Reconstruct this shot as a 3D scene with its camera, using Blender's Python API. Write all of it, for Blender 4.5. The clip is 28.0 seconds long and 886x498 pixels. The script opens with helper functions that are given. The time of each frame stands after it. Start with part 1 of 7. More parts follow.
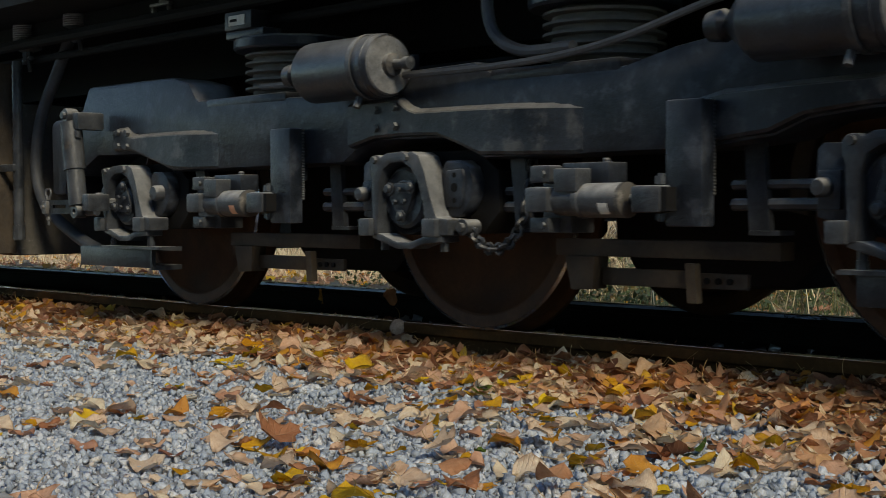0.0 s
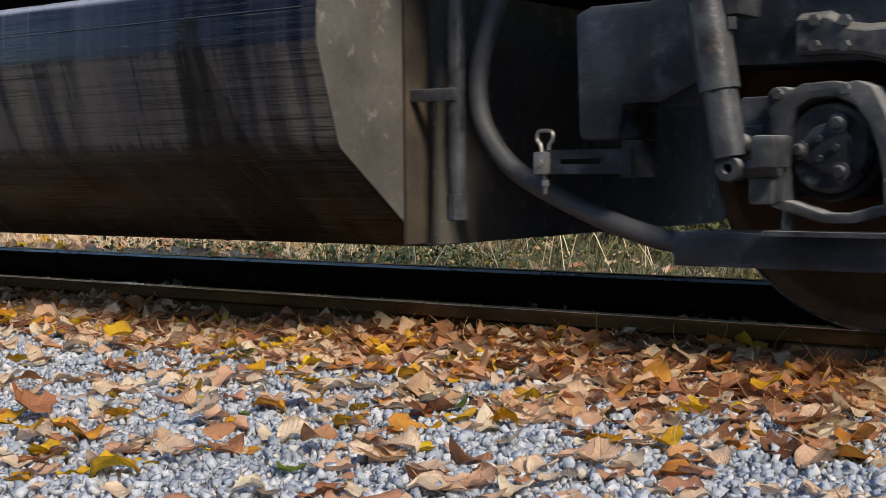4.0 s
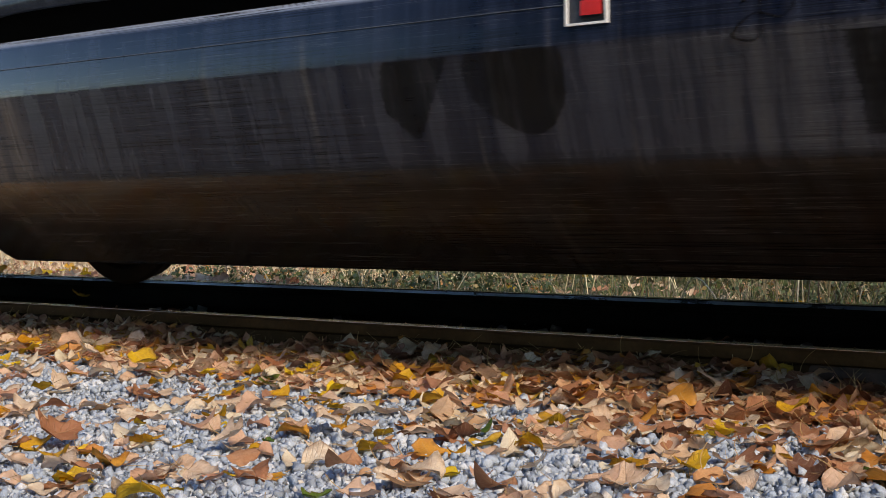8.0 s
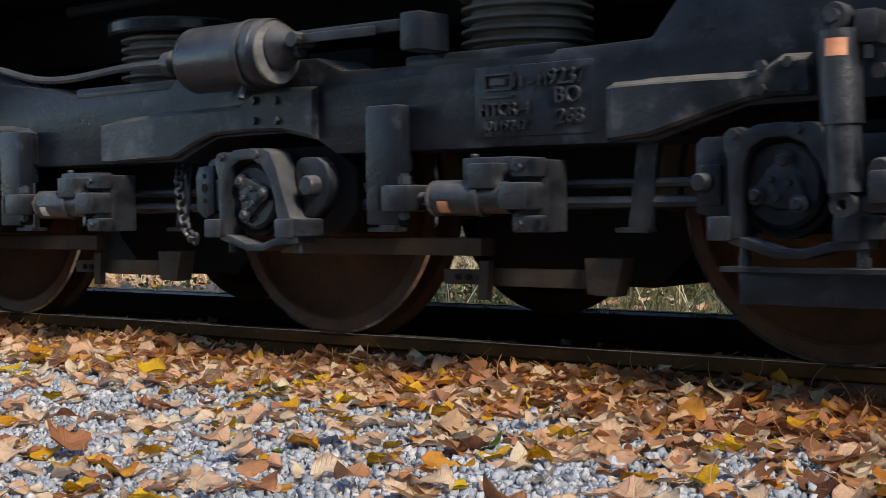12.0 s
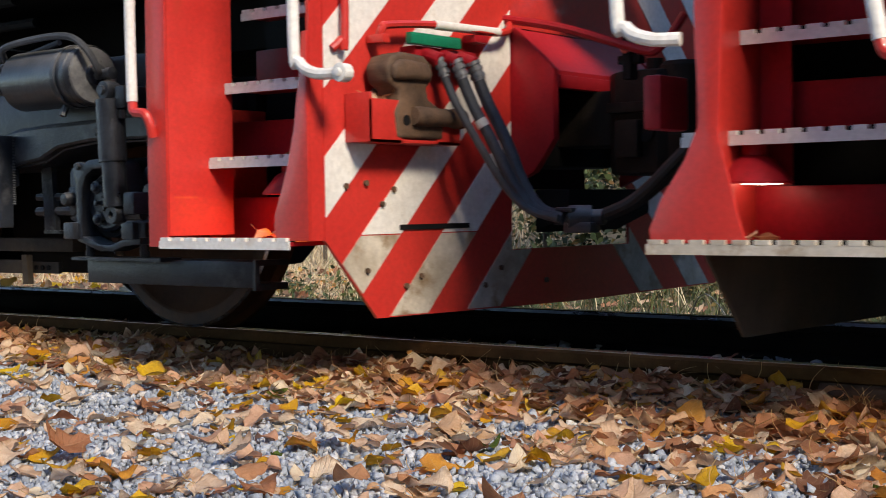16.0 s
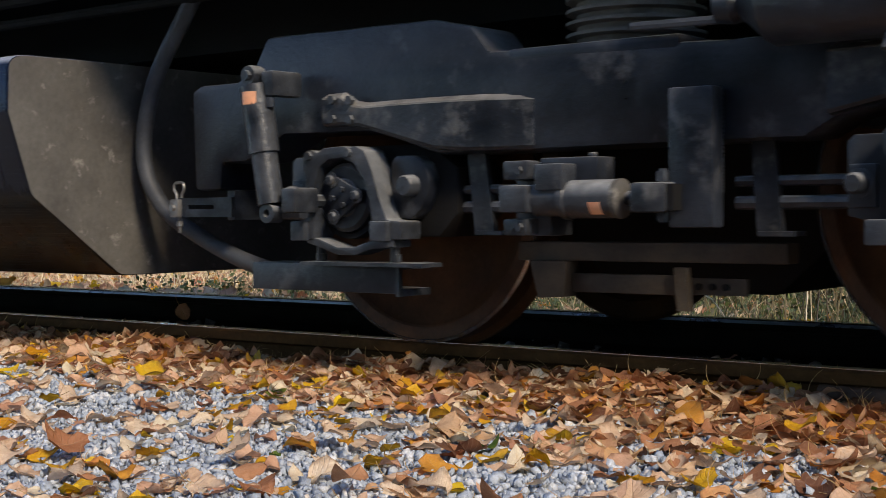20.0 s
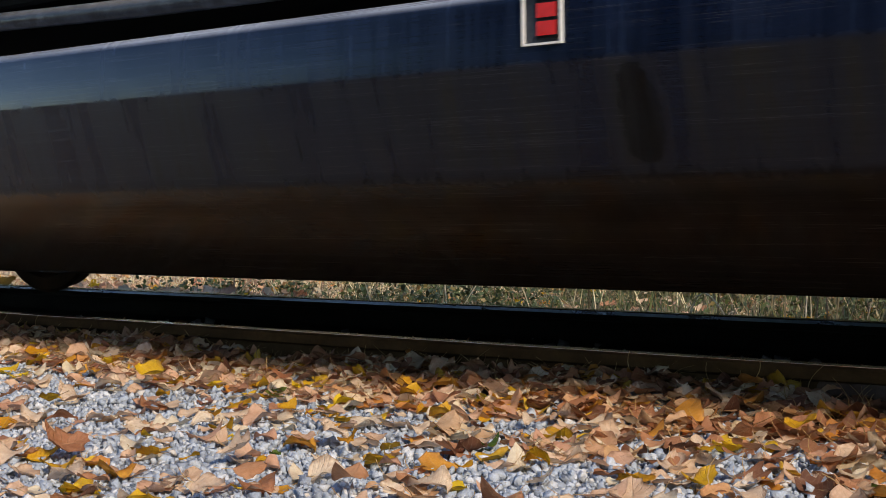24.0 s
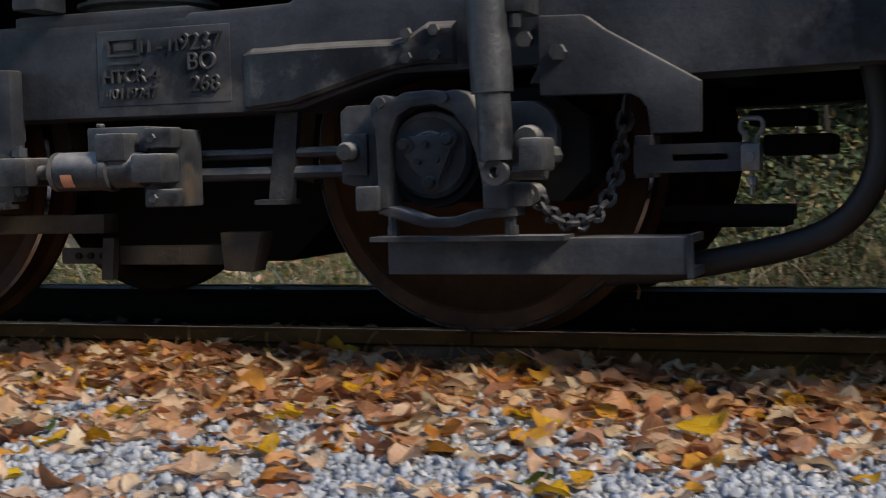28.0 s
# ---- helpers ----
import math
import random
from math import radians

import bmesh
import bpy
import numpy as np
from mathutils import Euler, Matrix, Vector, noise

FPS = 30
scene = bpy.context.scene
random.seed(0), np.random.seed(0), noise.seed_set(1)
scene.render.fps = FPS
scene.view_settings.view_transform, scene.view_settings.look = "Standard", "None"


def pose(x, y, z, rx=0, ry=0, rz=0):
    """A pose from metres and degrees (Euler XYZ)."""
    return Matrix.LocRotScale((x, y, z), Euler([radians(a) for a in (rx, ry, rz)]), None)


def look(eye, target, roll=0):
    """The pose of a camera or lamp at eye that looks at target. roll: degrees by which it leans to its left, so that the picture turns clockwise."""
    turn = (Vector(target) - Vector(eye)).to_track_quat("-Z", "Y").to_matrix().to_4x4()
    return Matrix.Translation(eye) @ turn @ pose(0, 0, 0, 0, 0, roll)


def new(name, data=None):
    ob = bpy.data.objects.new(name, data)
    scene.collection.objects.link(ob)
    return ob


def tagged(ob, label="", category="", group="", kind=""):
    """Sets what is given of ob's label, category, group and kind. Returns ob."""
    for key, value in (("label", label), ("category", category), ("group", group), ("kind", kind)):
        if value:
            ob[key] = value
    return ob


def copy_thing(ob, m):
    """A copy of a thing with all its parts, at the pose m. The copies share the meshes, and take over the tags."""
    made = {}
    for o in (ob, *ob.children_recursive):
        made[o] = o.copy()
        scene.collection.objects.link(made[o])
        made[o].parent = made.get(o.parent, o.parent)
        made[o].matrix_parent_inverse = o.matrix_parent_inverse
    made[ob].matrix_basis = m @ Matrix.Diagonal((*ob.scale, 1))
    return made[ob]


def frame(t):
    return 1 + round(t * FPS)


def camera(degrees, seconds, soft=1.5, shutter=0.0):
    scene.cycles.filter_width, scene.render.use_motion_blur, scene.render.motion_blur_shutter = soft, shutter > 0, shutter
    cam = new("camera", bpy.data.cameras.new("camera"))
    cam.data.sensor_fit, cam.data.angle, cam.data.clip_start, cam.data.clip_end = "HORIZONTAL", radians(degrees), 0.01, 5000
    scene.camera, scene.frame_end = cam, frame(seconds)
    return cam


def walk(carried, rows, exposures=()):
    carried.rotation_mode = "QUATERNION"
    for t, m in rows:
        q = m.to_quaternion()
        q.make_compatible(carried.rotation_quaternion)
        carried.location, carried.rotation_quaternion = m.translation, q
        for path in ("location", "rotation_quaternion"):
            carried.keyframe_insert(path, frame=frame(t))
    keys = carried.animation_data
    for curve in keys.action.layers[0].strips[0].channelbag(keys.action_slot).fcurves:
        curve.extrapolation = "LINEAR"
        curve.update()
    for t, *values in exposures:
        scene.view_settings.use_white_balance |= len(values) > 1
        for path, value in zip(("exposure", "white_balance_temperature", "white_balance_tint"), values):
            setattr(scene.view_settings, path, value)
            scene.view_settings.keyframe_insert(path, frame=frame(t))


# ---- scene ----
EXPO, SKY, SUN = 1.22, 0.15, 2.0
cam = camera(35.21, 28.0, soft=0.5, shutter=0.3)
EYE = (0.013, -3.96, 0.484)
# seconds, yaw, pitch, roll of the hand-held camera on its one stand
PATH = [
    (0.0, 46.89, -1.67, 0.2), (0.5, 46.17, -2.15, 0.51), (1.0, 42.34, -2.6, 0.56), (1.5, 39.29, -3.03, 0.65),
    (2.0, 38.05, -3.34, 0.6), (2.5, 37.44, -3.52, 0.56), (3.5, 37.15, -3.45, 0.58), (4.5, 37.15, -3.13, 0.62), (5.0, 37.26, -2.96, 0.79),
    (5.5, 37.39, -2.84, 0.89), (6.0, 37.51, -2.68, 0.93), (6.5, 37.63, -2.54, 0.95), (7.0, 37.81, -2.44, 0.93),
    (7.5, 37.93, -2.34, 0.98), (8.0, 38.05, -2.29, 1.05), (8.5, 38.17, -2.18, 1.03), (9.0, 38.23, -2.11, 1.0),
    (9.5, 38.31, -2.01, 0.9), (10.0, 38.39, -1.96, 0.87), (10.5, 38.42, -1.9, 0.82), (11.0, 38.46, -1.81, 0.73),
    (11.5, 38.49, -1.77, 0.69), (13.5, 38.48, -1.75, 0.73), (15.0, 38.46, -1.68, 0.74), (17.0, 38.42, -1.68, 0.74),
    (19.0, 38.43, -1.7, 0.72), (20.0, 38.41, -1.65, 0.58), (21.5, 38.39, -1.71, 0.66), (23.5, 38.39, -1.72, 0.76),
    (24.5, 38.4, -1.72, 0.66), (25.5, 38.43, -1.76, 0.66), (26.0, 38.42, -1.76, 0.75), (26.5, 38.43, -1.71, 0.93),
    (27.0, 37.27, -1.75, 1.07), (27.5, 28.57, -1.86, 1.34), (28.0, 20.36, -3.23, 1.53),
]
walk(cam, [(t, pose(*EYE, 90 + pitch, roll, yaw)) for t, yaw, pitch, roll in PATH], [(t, EXPO + e, w, g) for t, e, w, g in ((0.0, -0.62, 7600, 0), (0.6, -0.22, 7000, 0), (1.2, 0.14, 6750, 0), (2.0, 0.16, 6950, 2), (5.0, 0.05, 7350, 9), (26.5, 0.02, 7350, 9), (28.0, -0.15, 7350, 9))])

# ---- world and sun ----
SUN_TURN, SUN_RISE = -25.0, 37.0     # degrees from the rails' direction (minus: towards the near side), and above the horizon
world = bpy.data.worlds.new("world")
scene.world = world
world.use_nodes = True
nodes, links = world.node_tree.nodes, world.node_tree.links
sky = nodes.new("ShaderNodeTexSky")
sky.sky_type, sky.sun_disc = "NISHITA", False
sky.sun_elevation, sky.sun_rotation = radians(SUN_RISE), radians(90 - SUN_TURN)
sky.air_density, sky.dust_density, sky.ozone_density, sky.altitude = 1.0, 0.1, 3.0, 2600
nodes["Background"].inputs["Strength"].default_value = SKY
links.new(sky.outputs[0], nodes["Background"].inputs["Color"])
sun = new("sun", bpy.data.lights.new("sun", "SUN"))
sun.data.energy, sun.data.angle, sun.data.color = SUN, radians(12), (1.0, 0.88, 0.745)
sun.matrix_world = look((0, 0, 0), (-math.cos(radians(SUN_TURN)) * math.cos(radians(SUN_RISE)), -math.sin(radians(SUN_TURN)) * math.cos(radians(SUN_RISE)), -math.sin(radians(SUN_RISE))))


# ---- materials ----
def mat(name, low, high, rough=0.6, metal=0.0, scale=6.0, fine=90.0, bump=0.25, stretch=(1, 1, 1), dust=None, dust_amount=0.0,
        spot=None, spot_scale=3.0, spot_cut=0.6, pick="", picks=(), gloss_var=0.15, coat=0.0, gloss=0.5):
    """A worn surface: two colours mixed by broad noise, a fine grain, stains, dust that lies on upward faces, and relief.
    pick: 'island' or 'object' takes the colour of each piece from picks instead."""
    m = bpy.data.materials.new(name)
    m.use_nodes = True
    n, l = m.node_tree.nodes, m.node_tree.links
    bsdf = n["Principled BSDF"]
    coord = n.new("ShaderNodeTexCoord")
    place = n.new("ShaderNodeMapping")
    place.inputs["Scale"].default_value = stretch
    l.new(coord.outputs["Object"], place.inputs["Vector"])

    def noise_node(s, detail=6.0, rough_=0.6):
        t = n.new("ShaderNodeTexNoise")
        t.inputs["Scale"].default_value, t.inputs["Detail"].default_value, t.inputs["Roughness"].default_value = s, detail, rough_
        l.new(place.outputs[0], t.inputs["Vector"])
        return t.outputs["Fac"]

    def ramp(fac, stops, mode="LINEAR"):
        r = n.new("ShaderNodeValToRGB")
        r.color_ramp.interpolation = mode
        el = r.color_ramp.elements
        while len(el) < len(stops):
            el.new(0.5)
        for e, (p, c) in zip(el, stops):
            e.position, e.color = p, (*c, 1)
        l.new(fac, r.inputs[0])
        return r.outputs[0]

    def blend(fac, a, b, kind="MIX"):
        x = n.new("ShaderNodeMix")
        x.data_type, x.blend_type = "RGBA", kind
        for sock, val in ((x.inputs[0], fac), (x.inputs[6], a), (x.inputs[7], b)):
            if hasattr(val, "is_output"):
                l.new(val, sock)
            else:
                sock.default_value = val if isinstance(val, float) else (*val, 1)
        return x.outputs[2]

    broad, grain = noise_node(scale), noise_node(fine, 4.0)
    if pick:
        info = n.new("ShaderNodeNewGeometry" if pick == "island" else "ShaderNodeObjectInfo")
        colour = ramp(info.outputs["Random Per Island" if pick == "island" else "Random"], picks)
        colour = blend(0.35, colour, ramp(broad, ((0.35, low), (0.65, high))), "MULTIPLY")
    else:
        colour = ramp(broad, ((0.32, low), (0.68, high)))
    colour = blend(0.5, colour, ramp(grain, ((0.3, (0.55, 0.55, 0.55)), (0.7, (1.0, 1.0, 1.0)))), "MULTIPLY")
    if spot:
        colour = blend(ramp(noise_node(spot_scale, 8.0, 0.65), ((spot_cut - 0.03, (0, 0, 0)), (spot_cut + 0.10, (1, 1, 1)))), colour, spot)
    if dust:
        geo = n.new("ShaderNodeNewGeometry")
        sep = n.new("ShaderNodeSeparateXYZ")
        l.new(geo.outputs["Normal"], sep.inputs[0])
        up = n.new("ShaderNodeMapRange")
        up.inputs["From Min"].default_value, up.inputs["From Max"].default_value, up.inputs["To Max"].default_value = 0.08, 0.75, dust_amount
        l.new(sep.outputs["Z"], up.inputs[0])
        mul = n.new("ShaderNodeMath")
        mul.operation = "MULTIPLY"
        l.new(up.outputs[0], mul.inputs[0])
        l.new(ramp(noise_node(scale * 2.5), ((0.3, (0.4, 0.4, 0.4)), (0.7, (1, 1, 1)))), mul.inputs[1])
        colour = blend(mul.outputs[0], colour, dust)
    l.new(colour, bsdf.inputs["Base Color"])
    gl = n.new("ShaderNodeMapRange")
    gl.inputs["To Min"].default_value, gl.inputs["To Max"].default_value = max(0.03, rough - gloss_var), min(1.0, rough + gloss_var)
    l.new(broad, gl.inputs[0])
    l.new(gl.outputs[0], bsdf.inputs["Roughness"])
    bsdf.inputs["Metallic"].default_value = metal
    bsdf.inputs["Coat Weight"].default_value = coat
    bsdf.inputs["Specular IOR Level"].default_value = gloss
    if bump:
        b = n.new("ShaderNodeBump")
        b.inputs["Strength"].default_value, b.inputs["Distance"].default_value = bump, 0.004
        l.new(grain, b.inputs["Height"])
        b2 = n.new("ShaderNodeBump")
        b2.inputs["Strength"].default_value, b2.inputs["Distance"].default_value = bump, 0.02
        l.new(broad, b2.inputs["Height"])
        l.new(b.outputs[0], b2.inputs["Normal"])
        l.new(b2.outputs[0], bsdf.inputs["Normal"])
    return m


# black paint, which also stands for shade in holes, gaps and recesses
BLACK = mat("black_paint_and_shade", (0.004, 0.004, 0.0045), (0.010, 0.010, 0.011), 0.8, 0, 4, 60, 0.3, gloss=0.2)
GRIMY = mat("grimy_black_brown_casting", (0.008, 0.0062, 0.005), (0.032, 0.024, 0.018), 0.7, 0, 8, 60, 0.4, gloss=0.2)
RUST_BEAM = mat("brown_grimy_steel", (0.024, 0.018, 0.013), (0.070, 0.053, 0.038), 0.8, 0, 6, 60, 0.5)
WHEEL = mat("brown_oily_wheel_steel", (0.026, 0.012, 0.006), (0.100, 0.046, 0.020), 0.7, 0.0, 3.5, 50, 0.4, gloss=0.15)
RIM = mat("worn_wheel_rim", (0.028, 0.014, 0.008), (0.092, 0.044, 0.021), 0.6, 0.0, 9, 80, 0.25, gloss=0.25)
TANK_END = mat("dusty_tank_end", (0.048, 0.045, 0.042), (0.10, 0.096, 0.089), 0.85, 0, 4, 50, 0.3, spot=(0.19, 0.18, 0.165), spot_scale=14, spot_cut=0.62)
RED = mat("red_locomotive_paint", (0.50, 0.028, 0.024), (0.62, 0.040, 0.032), 0.38, 0, 2.5, 60, 0.08, spot=(0.40, 0.032, 0.02), spot_scale=4, spot_cut=0.66, coat=0.2)
# crimson copy of the red paint, with the recesses' shade in its colour
DEEP_RED = mat("shaded_red_paint", (0.30, 0.010, 0.017), (0.42, 0.015, 0.024), 0.45, 0, 3, 60, 0.1, spot=(0.20, 0.012, 0.014), spot_scale=5, spot_cut=0.62, gloss=0.25)
WHITE = mat("dirty_white_paint", (0.70, 0.69, 0.66), (0.82, 0.81, 0.79), 0.5, 0, 3, 60, 0.1, spot=(0.46, 0.38, 0.28), spot_scale=3.5, spot_cut=0.64)
RUBBER = mat("grey_hose_rubber", (0.03, 0.034, 0.042), (0.07, 0.077, 0.09), 0.6, 0, 8, 90, 0.2)
DARK_RUBBER = mat("black_hose_rubber", (0.009, 0.009, 0.010), (0.022, 0.022, 0.023), 0.6, 0, 8, 90, 0.2)
RUST = mat("rusty_brown_casting", (0.055, 0.032, 0.020), (0.15, 0.085, 0.050), 0.8, 0, 10, 70, 0.5)
GREEN = mat("green_painted_handle", (0.0, 0.17, 0.085), (0.005, 0.23, 0.12), 0.4, 0, 5, 60, 0.1)
ORANGE = mat("orange_tag", (0.60, 0.22, 0.11), (0.75, 0.40, 0.24), 0.6, 0, 5, 60, 0.05)
PALE = mat("pale_label", (0.55, 0.53, 0.48), (0.70, 0.68, 0.62), 0.5, 0, 5, 60, 0.05)
DIRTY_WHITE = mat("rust_stained_white_paint", (0.34, 0.29, 0.22), (0.66, 0.61, 0.53), 0.6, 0, 5, 60, 0.15, spot=(0.24, 0.16, 0.09), spot_scale=6, spot_cut=0.56)
ZINC = mat("worn_zinc", (0.15, 0.152, 0.156), (0.27, 0.27, 0.27), 0.42, 0.6, 9, 80, 0.2)
RED_GLASS = mat("red_gauge_glass", (0.50, 0.02, 0.02), (0.62, 0.03, 0.03), 0.2, 0, 5, 60, 0.02)
RAIL_SIDE = mat("rusty_rail_side", (0.062, 0.030, 0.010), (0.125, 0.064, 0.023), 0.95, 0, 5, 70, 0.4, gloss=0.12)
# polished steel, made a little blue for the sky's sheen
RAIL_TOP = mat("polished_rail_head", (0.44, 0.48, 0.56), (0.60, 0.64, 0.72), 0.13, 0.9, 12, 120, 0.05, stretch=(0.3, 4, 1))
# far rail's side: the train's shade is put into this colour
RAIL_SHADED = mat("shaded_black_rail_side", (0.008, 0.007, 0.006), (0.022, 0.018, 0.014), 0.8, 0, 5, 70, 0.4, gloss=0.12)
# the sky's blue reflection is painted into this polished face
GAUGE_FACE = mat("sky_tinted_gauge_face", (0.22, 0.32, 0.55), (0.32, 0.43, 0.66), 0.30, 0.85, 12, 120, 0.05, stretch=(0.3, 4, 1))
TIMBER = mat("tarred_timber", (0.015, 0.012, 0.009), (0.038, 0.030, 0.023), 0.9, 0, 6, 60, 0.6, stretch=(6, 0.6, 6))
SOIL = mat("dark_ballast_soil", (0.17, 0.175, 0.185), (0.30, 0.305, 0.315), 0.95, 0, 9, 45, 0.9)
STONE_PICKS = ((0.0, (0.257, 0.294, 0.353)), (0.25, (0.330, 0.383, 0.465)), (0.6, (0.435, 0.489, 0.565)), (0.85, (0.541, 0.577, 0.636)), (0.95, (0.631, 0.647, 0.679)), (1.0, (0.589, 0.518, 0.447)))
STONES = mat("crushed_blue_grey_stone", (0.6, 0.6, 0.6), (1, 1, 1), 0.85, 0, 60, 240, 0.3, pick="island", picks=STONE_PICKS)
STRAW_PICKS = ((0.0, (0.30, 0.19, 0.10)), (0.22, (0.66, 0.49, 0.30)), (0.6, (0.86, 0.74, 0.53)), (0.90, (0.88, 0.80, 0.60)), (1.0, (0.40, 0.46, 0.14)))
STRAW = mat("dry_straw_grass", (0.6, 0.55, 0.5), (1, 1, 1), 0.8, 0, 8, 60, 0.0, pick="island", picks=STRAW_PICKS)
# duller, darker straw for the right-hand end of the verge
DULL_STRAW = mat("dull_grey_straw", (0.6, 0.55, 0.5), (1, 1, 1), 0.8, 0, 8, 60, 0.0, pick="island", picks=((0.0, (0.05, 0.042, 0.024)), (0.35, (0.12, 0.105, 0.062)), (0.75, (0.25, 0.215, 0.135)), (0.93, (0.52, 0.46, 0.32)), (1.0, (0.11, 0.16, 0.045))))
BUSH_PICKS = ((0.0, (0.030, 0.050, 0.020)), (0.5, (0.065, 0.105, 0.040)), (0.82, (0.13, 0.17, 0.06)), (0.94, (0.28, 0.19, 0.07)), (1.0, (0.36, 0.20, 0.08)))
BUSH = mat("shrub_leaf", (0.6, 0.6, 0.6), (1, 1, 1), 0.6, 0, 8, 60, 0.0, pick="island", picks=BUSH_PICKS)
BARK = mat("grey_brown_bark", (0.07, 0.055, 0.042), (0.17, 0.14, 0.11), 0.9, 0, 8, 50, 0.8, stretch=(3, 3, 0.5))
EARTH = mat("leafy_earth", (0.10, 0.085, 0.060), (0.26, 0.21, 0.14), 0.95, 0, 1.6, 25, 0.8, spot=(0.10, 0.12, 0.04), spot_scale=0.9, spot_cut=0.58)


def wire(m):
    """The node tree of a new material with small helpers to fill it."""
    m.use_nodes = True
    n, l = m.node_tree.nodes, m.node_tree.links

    def node(kind, ins, out=0, operation="", blend_type=""):
        t = n.new(kind)
        if operation:
            t.operation = operation
        if blend_type:
            t.data_type, t.blend_type = "RGBA", blend_type
        for sock, val in ins.items():
            if hasattr(val, "is_output"):
                l.new(val, t.inputs[sock])
            else:
                t.inputs[sock].default_value = (*val, 1) if isinstance(val, tuple) and t.inputs[sock].type == "RGBA" else val
        return t.outputs[out]

    def step(x, a, b, c=0.0, d=1.0):
        return node("ShaderNodeMapRange", {0: x, 1: a, 2: b, 3: c, 4: d})

    def math_(kind, a, b=0.0):
        return node("ShaderNodeMath", {0: a, 1: b}, operation=kind)

    def blend(fac, a, b, kind="MIX"):
        return node("ShaderNodeMix", {0: fac, 6: a, 7: b}, 2, blend_type=kind)

    def noise(vec, scale, stretch=(1, 1, 1), detail=5.0):
        v = node("ShaderNodeMapping", {"Vector": vec, "Scale": stretch})
        return node("ShaderNodeTexNoise", {"Vector": v, "Scale": scale, "Detail": detail, "Roughness": 0.6})
    return n["Principled BSDF"], l, node, step, math_, blend, noise


def tank_paint(name, film, runs, scratched, rusty=None, low=0.14, oily=None):
    """Dark glossy paint, with a brown-grey film below the upper fold, runs of dirt, and long scrapes along the tank;
    mirrored sky above and shade below are put into the colour.
    """
    m = bpy.data.materials.new(name)
    bsdf, l, node, step, math_, blend, noise = wire(m)
    at = node("ShaderNodeTexCoord", {}, 3)
    z, along = node("ShaderNodeSeparateXYZ", {0: at}, 2), node("ShaderNodeSeparateXYZ", {0: at}, 0)
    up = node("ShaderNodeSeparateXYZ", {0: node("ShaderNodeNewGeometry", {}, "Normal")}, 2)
    broad = noise(at, 1.3, (1, 1, 0.7), 4.0)
    streak = noise(at, 2.4, (4.5, 1, 0.22), 7.0)
    run = noise(at, 1.1, (6.0, 1, 0.16), 5.0)
    scrape = noise(at, 1.0, (0.55, 1, 75), 4.0)
    nick = noise(at, 1.0, (3.5, 1, 150), 3.0)
    grain = noise(at, 110.0)
    scrape_at = step(noise(at, 0.8, (1, 1, 2), 3.0), 0.40, 0.60)
    filmed = math_("MULTIPLY", step(z, 0.878, 0.850, 0.30, 1.0), step(streak, 0.34, 0.64, 0.10, 1.15))
    # film fades low down, painting in the downward facet's shade
    filmed = math_("MULTIPLY", filmed, step(z, 0.52, 0.60, 0.6 * low, 1.0))
    filmed = math_("MULTIPLY", filmed, step(broad, 0.30, 0.62, 0.5, 1.0))
    # shares of film along the tank, following oil and also reflected light
    if oily:
        clean = node("ShaderNodeValToRGB", {0: math_("ADD", step(along, -14.6, -7.4), math_("MULTIPLY", math_("SUBTRACT", streak, 0.5), 0.12))})
        for place, share in oily:
            clean.node.color_ramp.elements.new(place).color = (share, share, share, 1)
        filmed = math_("MULTIPLY", filmed, clean)
    # blue base stands for the sky mirrored in the paint
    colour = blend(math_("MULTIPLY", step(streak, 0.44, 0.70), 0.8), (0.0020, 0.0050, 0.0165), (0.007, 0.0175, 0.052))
    # olive-black low down: shade of the downward facet as colour
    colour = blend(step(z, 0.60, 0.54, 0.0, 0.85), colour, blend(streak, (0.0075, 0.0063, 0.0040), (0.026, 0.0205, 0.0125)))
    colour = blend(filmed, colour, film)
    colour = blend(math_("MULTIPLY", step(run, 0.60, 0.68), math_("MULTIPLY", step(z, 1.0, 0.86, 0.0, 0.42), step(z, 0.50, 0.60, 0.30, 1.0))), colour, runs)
    if rusty:
        where = math_("MULTIPLY", step(along, rusty[0], rusty[0] + 0.12), step(along, rusty[1], rusty[1] - 0.15))
        where = math_("MULTIPLY", where, math_("MULTIPLY", step(z, 0.90, 0.84), step(streak, 0.36, 0.60, 0.25, 0.95)))
        colour = blend(math_("MULTIPLY", where, step(z, 0.50, 0.58, 0.35, 1.0)), colour, blend(streak, (0.085, 0.075, 0.066), (0.18, 0.122, 0.076)))
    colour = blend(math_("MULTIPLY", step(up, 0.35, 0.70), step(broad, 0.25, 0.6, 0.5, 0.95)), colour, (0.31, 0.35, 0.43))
    colour = blend(math_("MULTIPLY", step(math_("ABSOLUTE", math_("SUBTRACT", scrape, 0.46)), 0.030, 0.008), math_("MULTIPLY", scrape_at, scratched)), colour, (0.003, 0.003, 0.004))
    colour = blend(math_("MULTIPLY", step(nick, 0.62, 0.68), math_("MULTIPLY", scrape_at, 0.7 * scratched)), colour, (0.004, 0.004, 0.005))
    colour = blend(math_("MULTIPLY", step(math_("ABSOLUTE", math_("SUBTRACT", scrape, 0.57)), 0.006, 0.001), 0.5 * scratched), colour, (0.13, 0.13, 0.13))
    colour = blend(0.5, colour, node("ShaderNodeMapRange", {0: grain, 1: 0.3, 2: 0.7, 3: 0.5, 4: 1.0}), "MULTIPLY")
    l.new(colour, bsdf.inputs["Base Color"])
